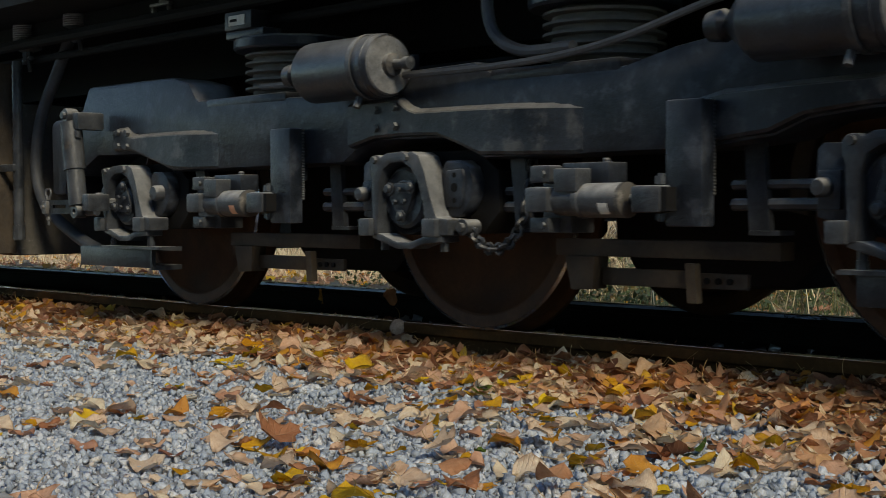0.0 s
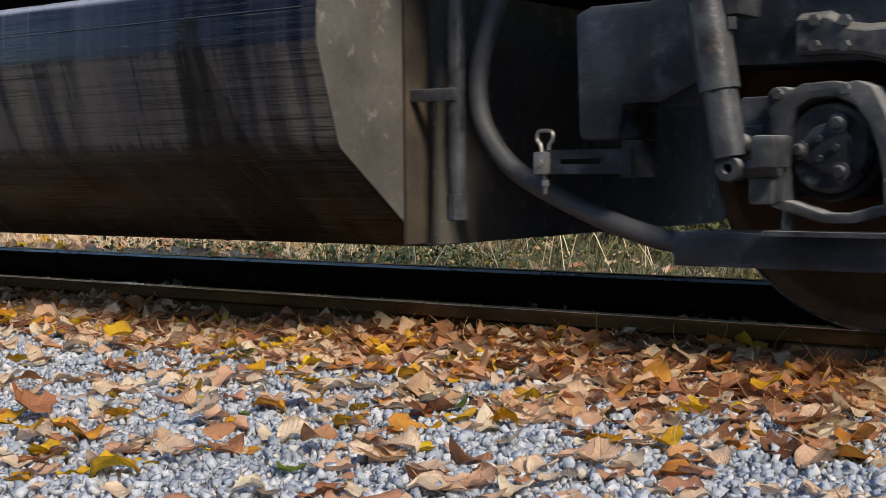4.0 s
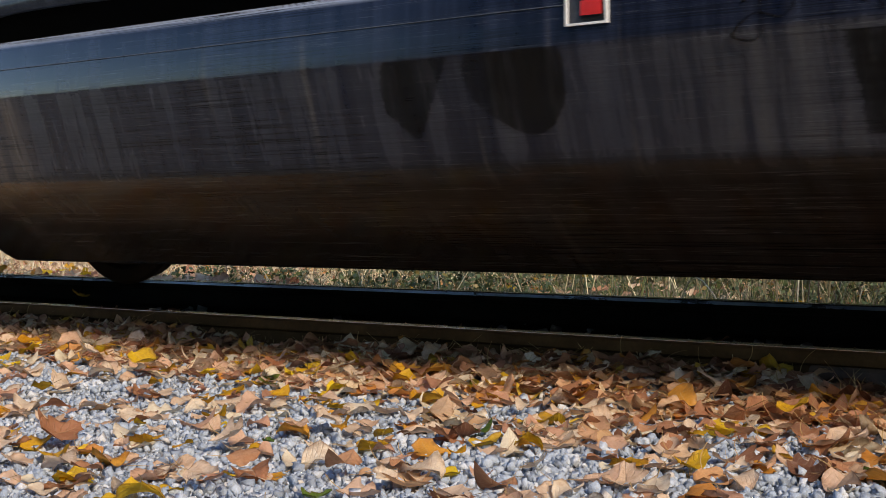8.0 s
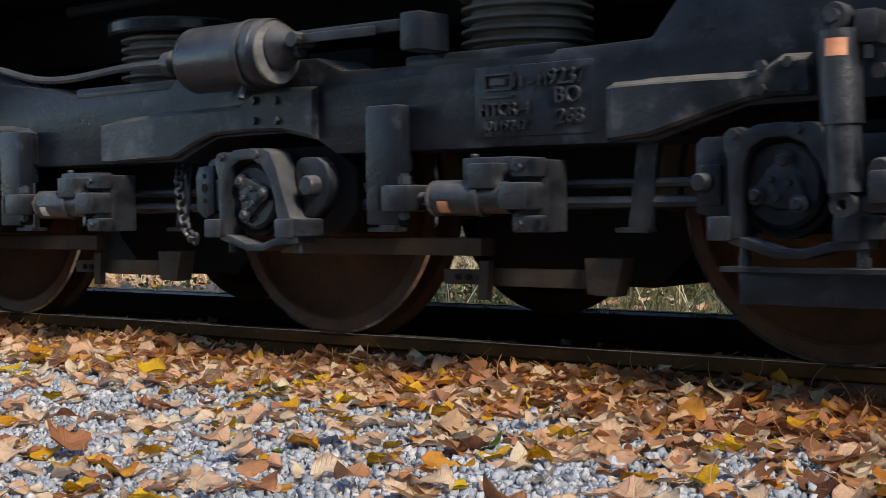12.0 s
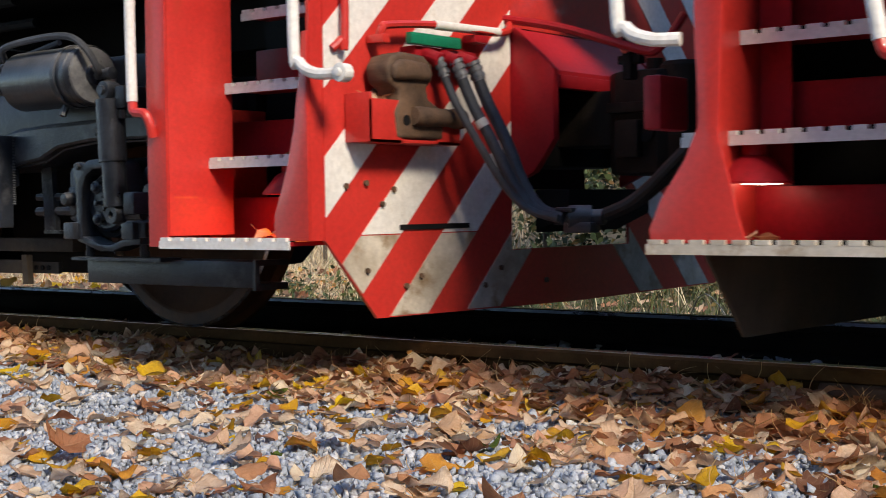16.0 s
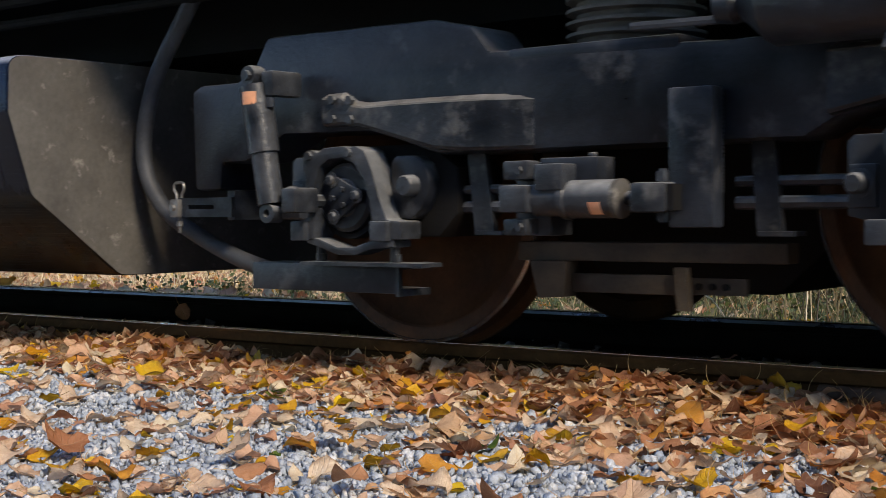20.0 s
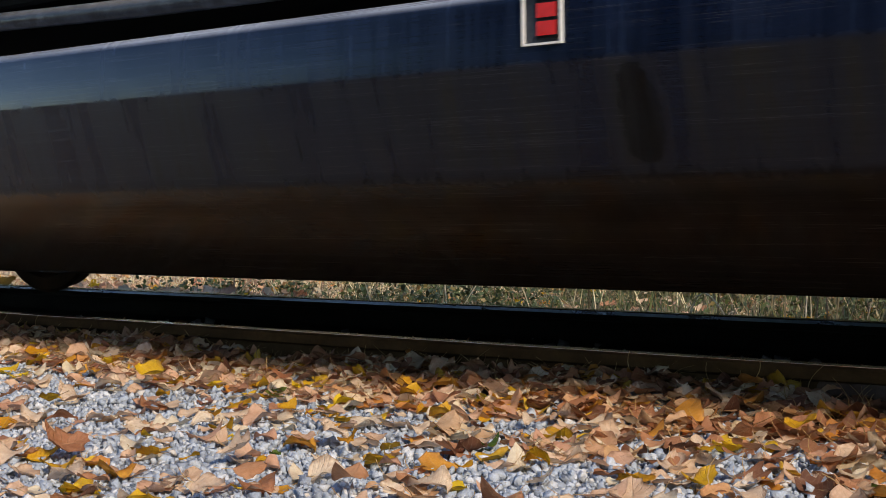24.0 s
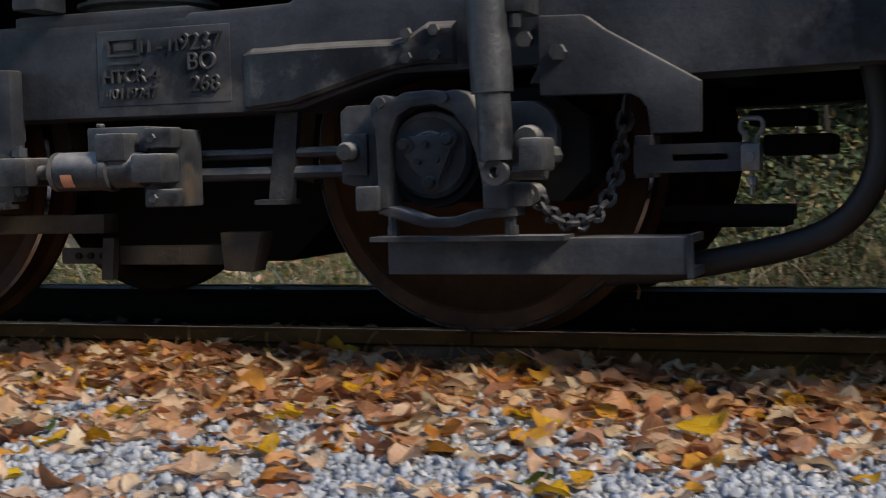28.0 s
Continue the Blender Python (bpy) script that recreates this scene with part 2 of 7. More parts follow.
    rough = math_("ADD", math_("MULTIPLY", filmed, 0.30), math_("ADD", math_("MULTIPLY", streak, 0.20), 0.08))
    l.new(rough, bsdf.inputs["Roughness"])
    # gloss cut low down to keep the downward facet dark
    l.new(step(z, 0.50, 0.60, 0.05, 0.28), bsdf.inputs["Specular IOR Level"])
    l.new(blend(step(z, 0.860, 0.880), (1.0, 0.95, 0.88), (0.62, 0.79, 1.0)), bsdf.inputs["Specular Tint"])      # sky's blue reflection tinted into the upper band's gloss only
    rel = node("ShaderNodeBump", {"Strength": 0.12, "Distance": 0.004, "Height": math_("ADD", scrape, broad)})
    l.new(rel, bsdf.inputs["Normal"])
    return m


def leaf_paint(name, picks, island=True):
    """A dry leaf: its own tint, a pale midrib and side veins, blotches, a darker margin and a straw-coloured stalk."""
    m = bpy.data.materials.new(name)
    bsdf, l, node, step, math_, blend, noise = wire(m)
    coord = node("ShaderNodeTexCoord", {}, 2)
    at = node("ShaderNodeTexCoord", {}, 3)
    uv = node("ShaderNodeSeparateXYZ", {0: coord}, 0)
    w = node("ShaderNodeSeparateXYZ", {0: coord}, 1)
    if island:
        tint = node("ShaderNodeNewGeometry", {}, "Random Per Island")
    else:
        tint = node("ShaderNodeObjectInfo", {}, "Random")
    ramp = node("ShaderNodeValToRGB", {0: tint})
    el = ramp.node.color_ramp.elements
    while len(el) < len(picks):
        el.new(0.5)
    for e, (p, c) in zip(el, picks):
        e.position, e.color = p, (*c, 1)
    size = 38.0 if island else 3.5
    blotch, fine = noise(at, size), noise(at, size * 5)
    side = math_("ABSOLUTE", w)
    rib = step(side, 0.075, 0.025)
    vein = math_("FRACT", math_("MULTIPLY", math_("SUBTRACT", uv, math_("MULTIPLY", side, 0.22)), 8.0))
    vein = math_("MULTIPLY", step(math_("ABSOLUTE", math_("SUBTRACT", vein, 0.5)), 0.13, 0.02), 0.55)
    lines = math_("MAXIMUM", rib, vein)
    colour = blend(step(blotch, 0.44, 0.70, 0.0, 0.40), ramp, (0.62, 0.40, 0.28), "MULTIPLY")
    colour = blend(step(fine, 0.35, 0.65, 0.0, 0.25), colour, (0.55, 0.42, 0.34), "MULTIPLY")
    colour = blend(math_("MULTIPLY", step(side, 0.72, 1.0), step(blotch, 0.40, 0.55, 0.0, 0.7)), colour, (0.16, 0.07, 0.03))
    colour = blend(math_("MULTIPLY", lines, 0.13), colour, (0.66, 0.47, 0.26))
    colour = blend(step(uv, 1.2, 1.5), colour, (0.46, 0.30, 0.13))
    l.new(colour, bsdf.inputs["Base Color"])
    bsdf.inputs["Roughness"].default_value, bsdf.inputs["Specular IOR Level"].default_value = 0.55, 0.35
    rel = node("ShaderNodeBump", {"Strength": 0.45, "Distance": 0.0025 if island else 0.02, "Height": math_("SUBTRACT", math_("MULTIPLY", blotch, 1.2), lines)})
    l.new(rel, bsdf.inputs["Normal"])
    thin = node("ShaderNodeBsdfTranslucent", {"Color": colour, "Normal": rel})
    both = node("ShaderNodeMixShader", {0: 0.40, 1: bsdf.outputs[0], 2: thin})
    l.new(both, m.node_tree.nodes["Material Output"].inputs["Surface"])
    return m


def stain_paint(name):
    """A thin film of dark oil, streaked and worn through in places."""
    m = bpy.data.materials.new(name)
    bsdf, l, node, step, math_, blend, noise = wire(m)
    at = node("ShaderNodeTexCoord", {}, 3)
    fine, worn = noise(at, 60.0), noise(at, 3.0, (7, 1, 1.2), 6.0)
    l.new(blend(fine, (0.0035, 0.0026, 0.0017), (0.010, 0.0075, 0.005)), bsdf.inputs["Base Color"])
    l.new(step(worn, 0.32, 0.62, 0.92, 0.30), bsdf.inputs["Alpha"])
    bsdf.inputs["Roughness"].default_value, bsdf.inputs["Specular IOR Level"].default_value = 0.45, 0.15
    return m


def glow(name, colour, strength):
    m = bpy.data.materials.new(name)
    m.use_nodes = True
    b = m.node_tree.nodes["Principled BSDF"]
    b.inputs["Base Color"].default_value, b.inputs["Emission Color"].default_value, b.inputs["Emission Strength"].default_value = (*colour, 1), (*colour, 1), strength
    return m


GREY_DUST = (0.30, 0.305, 0.315)
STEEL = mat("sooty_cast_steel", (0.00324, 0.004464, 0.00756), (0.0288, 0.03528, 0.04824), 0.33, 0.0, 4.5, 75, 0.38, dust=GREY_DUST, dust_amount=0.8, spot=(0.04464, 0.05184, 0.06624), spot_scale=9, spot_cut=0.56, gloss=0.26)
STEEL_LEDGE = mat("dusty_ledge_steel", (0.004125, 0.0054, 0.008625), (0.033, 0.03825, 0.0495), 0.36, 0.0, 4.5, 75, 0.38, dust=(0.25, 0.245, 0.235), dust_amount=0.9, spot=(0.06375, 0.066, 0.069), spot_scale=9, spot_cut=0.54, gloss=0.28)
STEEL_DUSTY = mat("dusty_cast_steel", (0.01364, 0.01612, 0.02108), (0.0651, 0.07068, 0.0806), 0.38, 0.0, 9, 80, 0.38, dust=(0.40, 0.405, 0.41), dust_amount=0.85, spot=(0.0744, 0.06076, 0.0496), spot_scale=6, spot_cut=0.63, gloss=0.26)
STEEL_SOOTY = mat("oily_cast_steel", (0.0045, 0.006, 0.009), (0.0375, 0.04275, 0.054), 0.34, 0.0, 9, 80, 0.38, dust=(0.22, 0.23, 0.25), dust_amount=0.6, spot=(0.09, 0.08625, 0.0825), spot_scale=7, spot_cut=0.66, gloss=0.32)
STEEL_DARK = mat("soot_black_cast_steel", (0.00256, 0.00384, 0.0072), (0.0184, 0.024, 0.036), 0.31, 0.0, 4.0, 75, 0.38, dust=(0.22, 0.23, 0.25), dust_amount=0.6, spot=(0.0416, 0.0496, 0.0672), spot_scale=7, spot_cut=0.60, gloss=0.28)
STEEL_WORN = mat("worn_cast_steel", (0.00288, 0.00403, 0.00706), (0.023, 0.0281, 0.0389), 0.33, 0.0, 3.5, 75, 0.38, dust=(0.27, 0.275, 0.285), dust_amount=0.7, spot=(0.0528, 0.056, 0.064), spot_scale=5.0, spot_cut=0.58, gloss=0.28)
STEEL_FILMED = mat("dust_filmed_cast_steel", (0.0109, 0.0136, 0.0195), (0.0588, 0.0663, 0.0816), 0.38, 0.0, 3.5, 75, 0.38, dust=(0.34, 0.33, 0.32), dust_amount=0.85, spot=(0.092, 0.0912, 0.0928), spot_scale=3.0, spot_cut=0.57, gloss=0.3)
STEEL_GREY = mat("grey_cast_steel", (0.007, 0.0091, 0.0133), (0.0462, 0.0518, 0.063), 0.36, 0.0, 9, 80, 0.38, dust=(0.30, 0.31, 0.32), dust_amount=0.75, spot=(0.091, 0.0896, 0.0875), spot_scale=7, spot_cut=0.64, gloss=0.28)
PALE_STEEL = mat("pale_speckled_steel", (0.10, 0.105, 0.115), (0.26, 0.265, 0.275), 0.45, 0.2, 14, 90, 0.3, spot=(0.05, 0.05, 0.052), spot_scale=22, spot_cut=0.62)
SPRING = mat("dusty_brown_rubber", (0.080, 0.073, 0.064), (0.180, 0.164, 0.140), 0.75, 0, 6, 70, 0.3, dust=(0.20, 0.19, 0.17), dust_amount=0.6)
STAIN = stain_paint("wet_oil_stain")
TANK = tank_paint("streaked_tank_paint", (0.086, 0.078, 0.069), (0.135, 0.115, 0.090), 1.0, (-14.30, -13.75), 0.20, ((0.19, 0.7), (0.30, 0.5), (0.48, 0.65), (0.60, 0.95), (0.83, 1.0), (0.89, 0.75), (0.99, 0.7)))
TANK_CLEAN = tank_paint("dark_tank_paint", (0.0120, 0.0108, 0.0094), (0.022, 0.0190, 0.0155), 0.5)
LEAF_PICKS = ((0.0, (0.247, 0.108, 0.078)), (0.03, (0.418, 0.201, 0.13)), (0.13, (0.627, 0.345, 0.225)), (0.29, (0.76, 0.5, 0.345)), (0.50, (0.817, 0.639, 0.47)),
              (0.80, (0.827, 0.752, 0.57)), (0.86, (0.665, 0.278, 0.07)), (0.93, (0.76, 0.433, 0.03)), (1.0, (0.817, 0.577, 0.03)))
LEAVES = leaf_paint("dry_brown_leaf", LEAF_PICKS)
# russet leaf colours, also darkened for the shade beside the train
SHADED_LEAVES = leaf_paint("shaded_brown_leaf", ((0.0, (0.138, 0.0572, 0.034)), (0.12, (0.313, 0.14, 0.075)), (0.32, (0.552, 0.26, 0.135)), (0.55, (0.681, 0.416, 0.245)), (0.78, (0.773, 0.666, 0.47)), (0.90, (0.626, 0.25, 0.05)), (1.0, (0.681, 0.437, 0.04))))
YELLOW_LEAF = leaf_paint("yellow_leaf", ((0.0, (0.62, 0.28, 0.012)), (1.0, (0.78, 0.50, 0.03))), False)
PALE_LEAF = leaf_paint("pale_tan_leaf", ((0.0, (0.74, 0.50, 0.34)), (1.0, (0.86, 0.72, 0.55))), False)
RUSSET_LEAF = leaf_paint("russet_leaf", ((0.0, (0.386, 0.154, 0.075)), (1.0, (0.607, 0.319, 0.17))), False)
GREEN_LEAF = leaf_paint("green_leaf", ((0.0, (0.08, 0.16, 0.02)), (1.0, (0.18, 0.26, 0.04))), False)
AMBER_GLOW = glow("amber_lamp", (1.0, 0.22, 0.01), 16.0)
COOL_GLOW = glow("white_lamp", (1.0, 0.90, 0.78), 1.6)


# ---- shapes: each returns (points, faces) ----
def join(*shapes):
    pts, faces = [], []
    for p, f in shapes:
        k = len(pts)
        pts += [tuple(a) for a in p]
        faces += [tuple(i + k for i in q) for q in f]
    return pts, faces


def box(x0, x1, y0, y1, z0, z1):
    p = [(x, y, z) for x in (x0, x1) for y in (y0, y1) for z in (z0, z1)]
    return p, [(0, 1, 3, 2), (4, 6, 7, 5), (0, 4, 5, 1), (2, 3, 7, 6), (0, 2, 6, 4), (1, 5, 7, 3)]


def prism(outline, y0, y1):
    """An outline in x and z, carried from y0 to y1."""
    k = len(outline)
    area = sum(a[0] * b[1] - b[0] * a[1] for a, b in zip(outline, outline[1:] + outline[:1]))
    o = outline if area > 0 else outline[::-1]
    p = [(x, y0, z) for x, z in o] + [(x, y1, z) for x, z in o]
    return p, [tuple(range(k)), tuple(range(2 * k - 1, k - 1, -1))] + [(i, k + i, k + (i + 1) % k, (i + 1) % k) for i in range(k)]


def along_x(outline, x0, x1):
    """An outline in y and z, carried from x0 to x1."""
    p, f = prism([(-y, z) for y, z in outline], x0, x1)
    return [(b, -a, c) for a, b, c in p], f


def lathe(profile, steps=24, axis="y", at=(0, 0, 0), closed=False, start=0.0, sweep=1.0):
    """A profile of (radius, height) turned round an axis; sweep: the share of a full turn."""
    p, f, k = [], [], len(profile)
    for i in range(steps):
        a = start + 2 * math.pi * sweep * i / (steps if sweep == 1.0 else steps - 1)
        for r, h in profile:
            u, v = r * math.cos(a), r * math.sin(a)
            q = {"x": (h, u, v), "y": (u, h, v), "z": (u, v, h)}[axis]
            p.append((q[0] + at[0], q[1] + at[1], q[2] + at[2]))
    for i in range(steps if sweep == 1.0 else steps - 1):
        j = (i + 1) % steps
        for m in range(k - 1 if not closed else k):
            m2 = (m + 1) % k
            quad = (i * k + m, j * k + m, j * k + m2, i * k + m2)
            f.append(quad if axis != "y" else quad[::-1])
    return p, f


def rod(a, b, r, steps=12, r2=None):
    """A round bar with closed ends from a to b."""
    a, b = Vector(a), Vector(b)
    turn = (b - a).to_track_quat("Z", "Y").to_matrix()
    p, f = [], []
    for c, rr in ((a, r), (b, r if r2 is None else r2)):
        for i in range(steps):
            t = 2 * math.pi * i / steps
            p.append(tuple(c + turn @ Vector((rr * math.cos(t), rr * math.sin(t), 0))))
    f = [(i, (i + 1) % steps, steps + (i + 1) % steps, steps + i) for i in range(steps)]
    return p, f + [tuple(range(steps))[::-1], tuple(range(steps, 2 * steps))]


def smooth_line(points, n=6):
    """A curve through the points."""
    pts = [Vector(p) for p in points]
    full = [2 * pts[0] - pts[1], *pts, 2 * pts[-1] - pts[-2]]
    out = []
    for i in range(1, len(full) - 2):
        a, b, c, d = full[i - 1:i + 3]
        for k in range(n):
            t = k / n
            out.append(0.5 * (2 * b + (c - a) * t + (2 * a - 5 * b + 4 * c - d) * t * t + (3 * b - a - 3 * c + d) * t ** 3))
    return out + [pts[-1]]


def pipe(points, r, steps=10, n=6, ribs=0.0):
    line = smooth_line(points, n)
    p, f = [], []
    side = None
    for i, c in enumerate(line):
        way = (line[min(i + 1, len(line) - 1)] - line[max(i - 1, 0)]).normalized()
        side = way.orthogonal().normalized() if side is None else (side - way * side.dot(way)).normalized()
        up = way.cross(side)
        rr = r + (ribs if i % 2 else 0)
        for k in range(steps):
            t = 2 * math.pi * k / steps
            p.append(tuple(c + rr * (math.cos(t) * side + math.sin(t) * up)))
    m = len(line)
    for i in range(m - 1):
        for k in range(steps):
            k2 = (k + 1) % steps
            f.append((i * steps + k, i * steps + k2, (i + 1) * steps + k2, (i + 1) * steps + k))
    return p, f + [tuple(range(steps))[::-1], tuple(range((m - 1) * steps, m * steps))]


def moved(shape, x=0.0, y=0.0, z=0.0):
    return [(a + x, b + y, c + z) for a, b, c in shape[0]], shape[1]


def flipped(shape):
    """The mirror image in x."""
    return [(-a, b, c) for a, b, c in shape[0]], [q[::-1] for q in shape[1]]


def bolt(x, y, z, r=0.02, depth=0.025):
    """A hexagon head on a face that looks to -y."""
    return rod((x, y, z), (x, y - depth, z), r, 6)


kept = {}
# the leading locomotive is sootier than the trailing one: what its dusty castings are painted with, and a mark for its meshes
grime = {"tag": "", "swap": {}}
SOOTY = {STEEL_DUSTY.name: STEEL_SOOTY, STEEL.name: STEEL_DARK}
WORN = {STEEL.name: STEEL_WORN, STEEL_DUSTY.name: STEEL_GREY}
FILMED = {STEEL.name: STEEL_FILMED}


def mesh_of(key, shape, material, bevel=0.0, smooth=35):
    """The mesh of a shape, made once for each key."""
    key, material = key + grime["tag"], grime["swap"].get(material.name, material)
    if key in kept:
        return kept[key]
    me = bpy.data.meshes.new(key)
    me.from_pydata(shape[0], [], shape[1])
    if bevel:
        bm = bmesh.new()
        bm.from_mesh(me)
        bmesh.ops.recalc_face_normals(bm, faces=bm.faces)
        edges = [e for e in bm.edges if len(e.link_faces) == 2 and e.calc_face_angle(0) > 0.5]
        bmesh.ops.bevel(bm, geom=edges, offset=bevel, segments=2, profile=0.6, affect="EDGES", clamp_overlap=True)
        bm.to_mesh(me)
        bm.free()
    me.shade_smooth()
    me.set_sharp_from_angle(angle=radians(smooth))
    me.materials.append(material)
    kept[key] = me
    return me


def part(name, shape, material, parent, label="", at=(0, 0, 0), bevel=0.0, key="", smooth=35):
    """One mesh object under a thing or under a part."""
    ob = new(name, mesh_of(key or "%s_%d" % (name, len(kept)), shape, material, bevel, smooth))
    ob.parent, ob.location = parent, at
    if label:
        ob["label"] = label
    return ob


def thing(name, shape, material, label, category, at=(0, 0, 0), bevel=0.0, key="", group="", kind="", smooth=35):
    ob = new(name, mesh_of(key or "%s_%d" % (name, len(kept)), shape, material, bevel, smooth))
    ob.location = at
    return tagged(ob, label, category, group, kind)


# ---- ground, track, verge ----
def ground_height(x, y):
    """Height of the ground across the track: gravel apron, ballast bed, ditch and bank on the far side."""
    ys = (-60.0, -6.0, -2.2, -0.7, -0.12, 0.0, 0.4, 1.9, 2.6, 3.6, 5.0, 9.0, 15.0, 60.0, 400.0)
    zs = (-0.30, -0.22, -0.165, -0.150, -0.125, -0.165, -0.20, -0.20, -0.26, -0.37, -0.40, -0.30, 0.7, 2.0, 6.0)
    return np.interp(y, ys, zs) + 0.012 * np.sin(2.1 * x + 1.3 * y) + 0.008 * np.sin(5.3 * x - 3.1 * y)


def grid_mesh(name, xs, ys, height, material):
    gx, gy = np.meshgrid(xs, ys, indexing="ij")
    pts = np.stack([gx, gy, height(gx, gy)], -1).reshape(-1, 3)
    b = len(ys)
    faces = [(i * b + j, (i + 1) * b + j, (i + 1) * b + j + 1, i * b + j + 1) for i in range(len(xs) - 1) for j in range(b - 1)]
    me = bpy.data.meshes.new(name)
    me.from_pydata(pts.tolist(), [], faces)
    me.shade_smooth()
    me.materials.append(material)
    return me


near_x = np.concatenate([[-400, -150, -60, -30], np.arange(-16, 5.01, 0.2), [10, 30, 100, 400]])
near_y = np.concatenate([[-400, -100, -30, -12, -6, -4], np.arange(-3, 6.01, 0.15), [7, 8, 10, 14, 20, 40, 100, 400]])
ground = new("ground", grid_mesh("ground", near_x, near_y, ground_height, EARTH))
ground.data.materials.append(SOIL)
for poly in ground.data.polygons:
    if -4.0 < poly.center.y < 2.4:
        poly.material_index = 1
tagged(ground, "dark soil and ballast under gravel, leaves and grass", "ground", kind="structure")

RAIL = [(-0.070, -0.168), (0.070, -0.168), (0.070, -0.158), (0.012, -0.140), (0.009, -0.052), (0.034, -0.042), (0.036, -0.008), (0.026, 0.0),
        (-0.026, 0.0), (-0.036, -0.008), (-0.034, -0.042), (-0.009, -0.052), (-0.012, -0.140), (-0.070, -0.158)]


def rail(x0, x1, y, name, side=RAIL_SIDE):
    ob = thing(name, along_x(RAIL, x0, x1), side, "rusty steel rail with a polished running surface", "rail", at=(0, y, 0), kind="structure", smooth=20)
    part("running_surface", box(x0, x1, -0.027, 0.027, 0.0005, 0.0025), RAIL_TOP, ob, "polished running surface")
    return ob


JOINT = -1.365
rail(-70, JOINT - 0.003, 0.0, "rail_near")
rail(JOINT + 0.003, 40, 0.0, "rail_near_second")
# darkened copy of the rail side, for the shade under the train
rail_far = rail(-70, 40, 1.51, "rail_far", RAIL_SHADED)
part("gauge_face", box(-70, 40, -0.0385, -0.0365, -0.016, -0.002), GAUGE_FACE, rail_far, "gauge face polished by the flanges, tinted with the sky's blue")
bar = thing("joint_bar", along_x([(-0.012, -0.140), (-0.040, -0.132), (-0.046, -0.100), (-0.034, -0.060), (-0.014, -0.046)], JOINT - 0.325, JOINT + 0.325), RUST,
            "rusty joint bar bolted to the rail", "joint bar", kind="structure", bevel=0.003)
for k in range(6):
    part("bolt", bolt(JOINT - 0.26 + 0.104 * k, -0.044, -0.098, 0.017, 0.03), RAIL_SIDE, bar, key="joint_bolt_%d" % k)

tie = thing("railway_tie", box(-0.115, 0.115, -0.55, 2.05, -0.40, -0.175), TIMBER, "dark tarred timber tie under the rails", "railway tie", at=(-10.2, 0, 0), bevel=0.01, group="ties", kind="structure")
for k in range(1, 25):
    copy_thing(tie, pose(-10.2 + 0.52 * k + random.uniform(-0.02, 0.02), random.uniform(-0.03, 0.03), 0, 0, 0, random.uniform(-1, 1)))


def stuff_mesh(name, pts, faces, material, smooth=False, uv=None):
    """One mesh from arrays: pts (n, 3), faces (m, k) of equal corner count."""
    me = bpy.data.meshes.new(name)
    n, (m, k) = len(pts), faces.shape
    me.vertices.add(n)
    me.vertices.foreach_set("co", np.ascontiguousarray(pts, np.float32).ravel())
    me.loops.add(m * k)
    me.loops.foreach_set("vertex_index", np.ascontiguousarray(faces, np.int32).ravel())
    me.polygons.add(m)
    me.polygons.foreach_set("loop_start", np.arange(0, m * k, k, dtype=np.int32))
    me.update(calc_edges=True)
    me.validate()
    if smooth:
        me.shade_smooth()
    me.materials.append(material)
    if uv is not None:
        lay_uv(me, uv)
    return me


def lay_uv(me, uv):
    """Gives each corner of the faces its point's place on the leaf."""
    index = np.empty(len(me.loops), np.int32)
    me.loops.foreach_get("vertex_index", index)
    me.uv_layers.new(name="leaf").data.foreach_set("uv", np.asarray(uv, np.float32)[index].ravel())


rng = np.random.default_rng(7)


def turns(n, tilt=math.pi):
    """n random rotation matrices; tilt: the most that they lean from upright."""
    a, b, c = rng.uniform(0, 2 * math.pi, n), rng.uniform(-tilt, tilt, n), rng.uniform(0, 2 * math.pi, n)

    def about(axis, t):
        m = np.zeros((n, 3, 3))
        i, j = [(1, 2), (2, 0), (0, 1)][axis]
        m[:, axis, axis] = 1
        m[:, i, i], m[:, j, j], m[:, i, j], m[:, j, i] = np.cos(t), np.cos(t), -np.sin(t), np.sin(t)
        return m
    return about(2, a) @ about(0, b) @ about(2, c)


# gravel: broken stones, thickest where the ground is nearest
CUBE = np.array([(x, y, z) for x in (-1, 1) for y in (-1, 1) for z in (-1, 1)], float) * 0.62
CUBE_F = np.array([(0, 1, 3, 2), (4, 6, 7, 5), (0, 4, 5, 1), (2, 3, 7, 6), (0, 2, 6, 4), (1, 5, 7, 3)])


def stones(name, n, x0, x1, y0, y1, low, high, lift):
    """Broken stones: skewed blocks of many sizes, tumbled."""
    x, y = rng.uniform(x0, x1, n), rng.uniform(y0, y1, n)
    size = low + (high - low) * rng.uniform(0, 1, n) ** 2.0
    shape = (CUBE[None] + rng.uniform(-0.40, 0.40, (n, 8, 3))) * (size[:, None] * rng.uniform(0.6, 1.25, (n, 3)))[:, None]
    shape = np.einsum("nij,nkj->nki", turns(n), shape)
    z = ground_height(x, y) + size * rng.uniform(-0.1, lift, n)
    pts = (shape + np.stack([x, y, z], 1)[:, None]).reshape(-1, 3)
    quads = (CUBE_F[None] + 8 * np.arange(n)[:, None, None]).reshape(-1, 4)
    faces = np.concatenate([quads[:, (0, 1, 2)], quads[:, (0, 2, 3)]])
    return stuff_mesh(name, pts, faces, STONES)


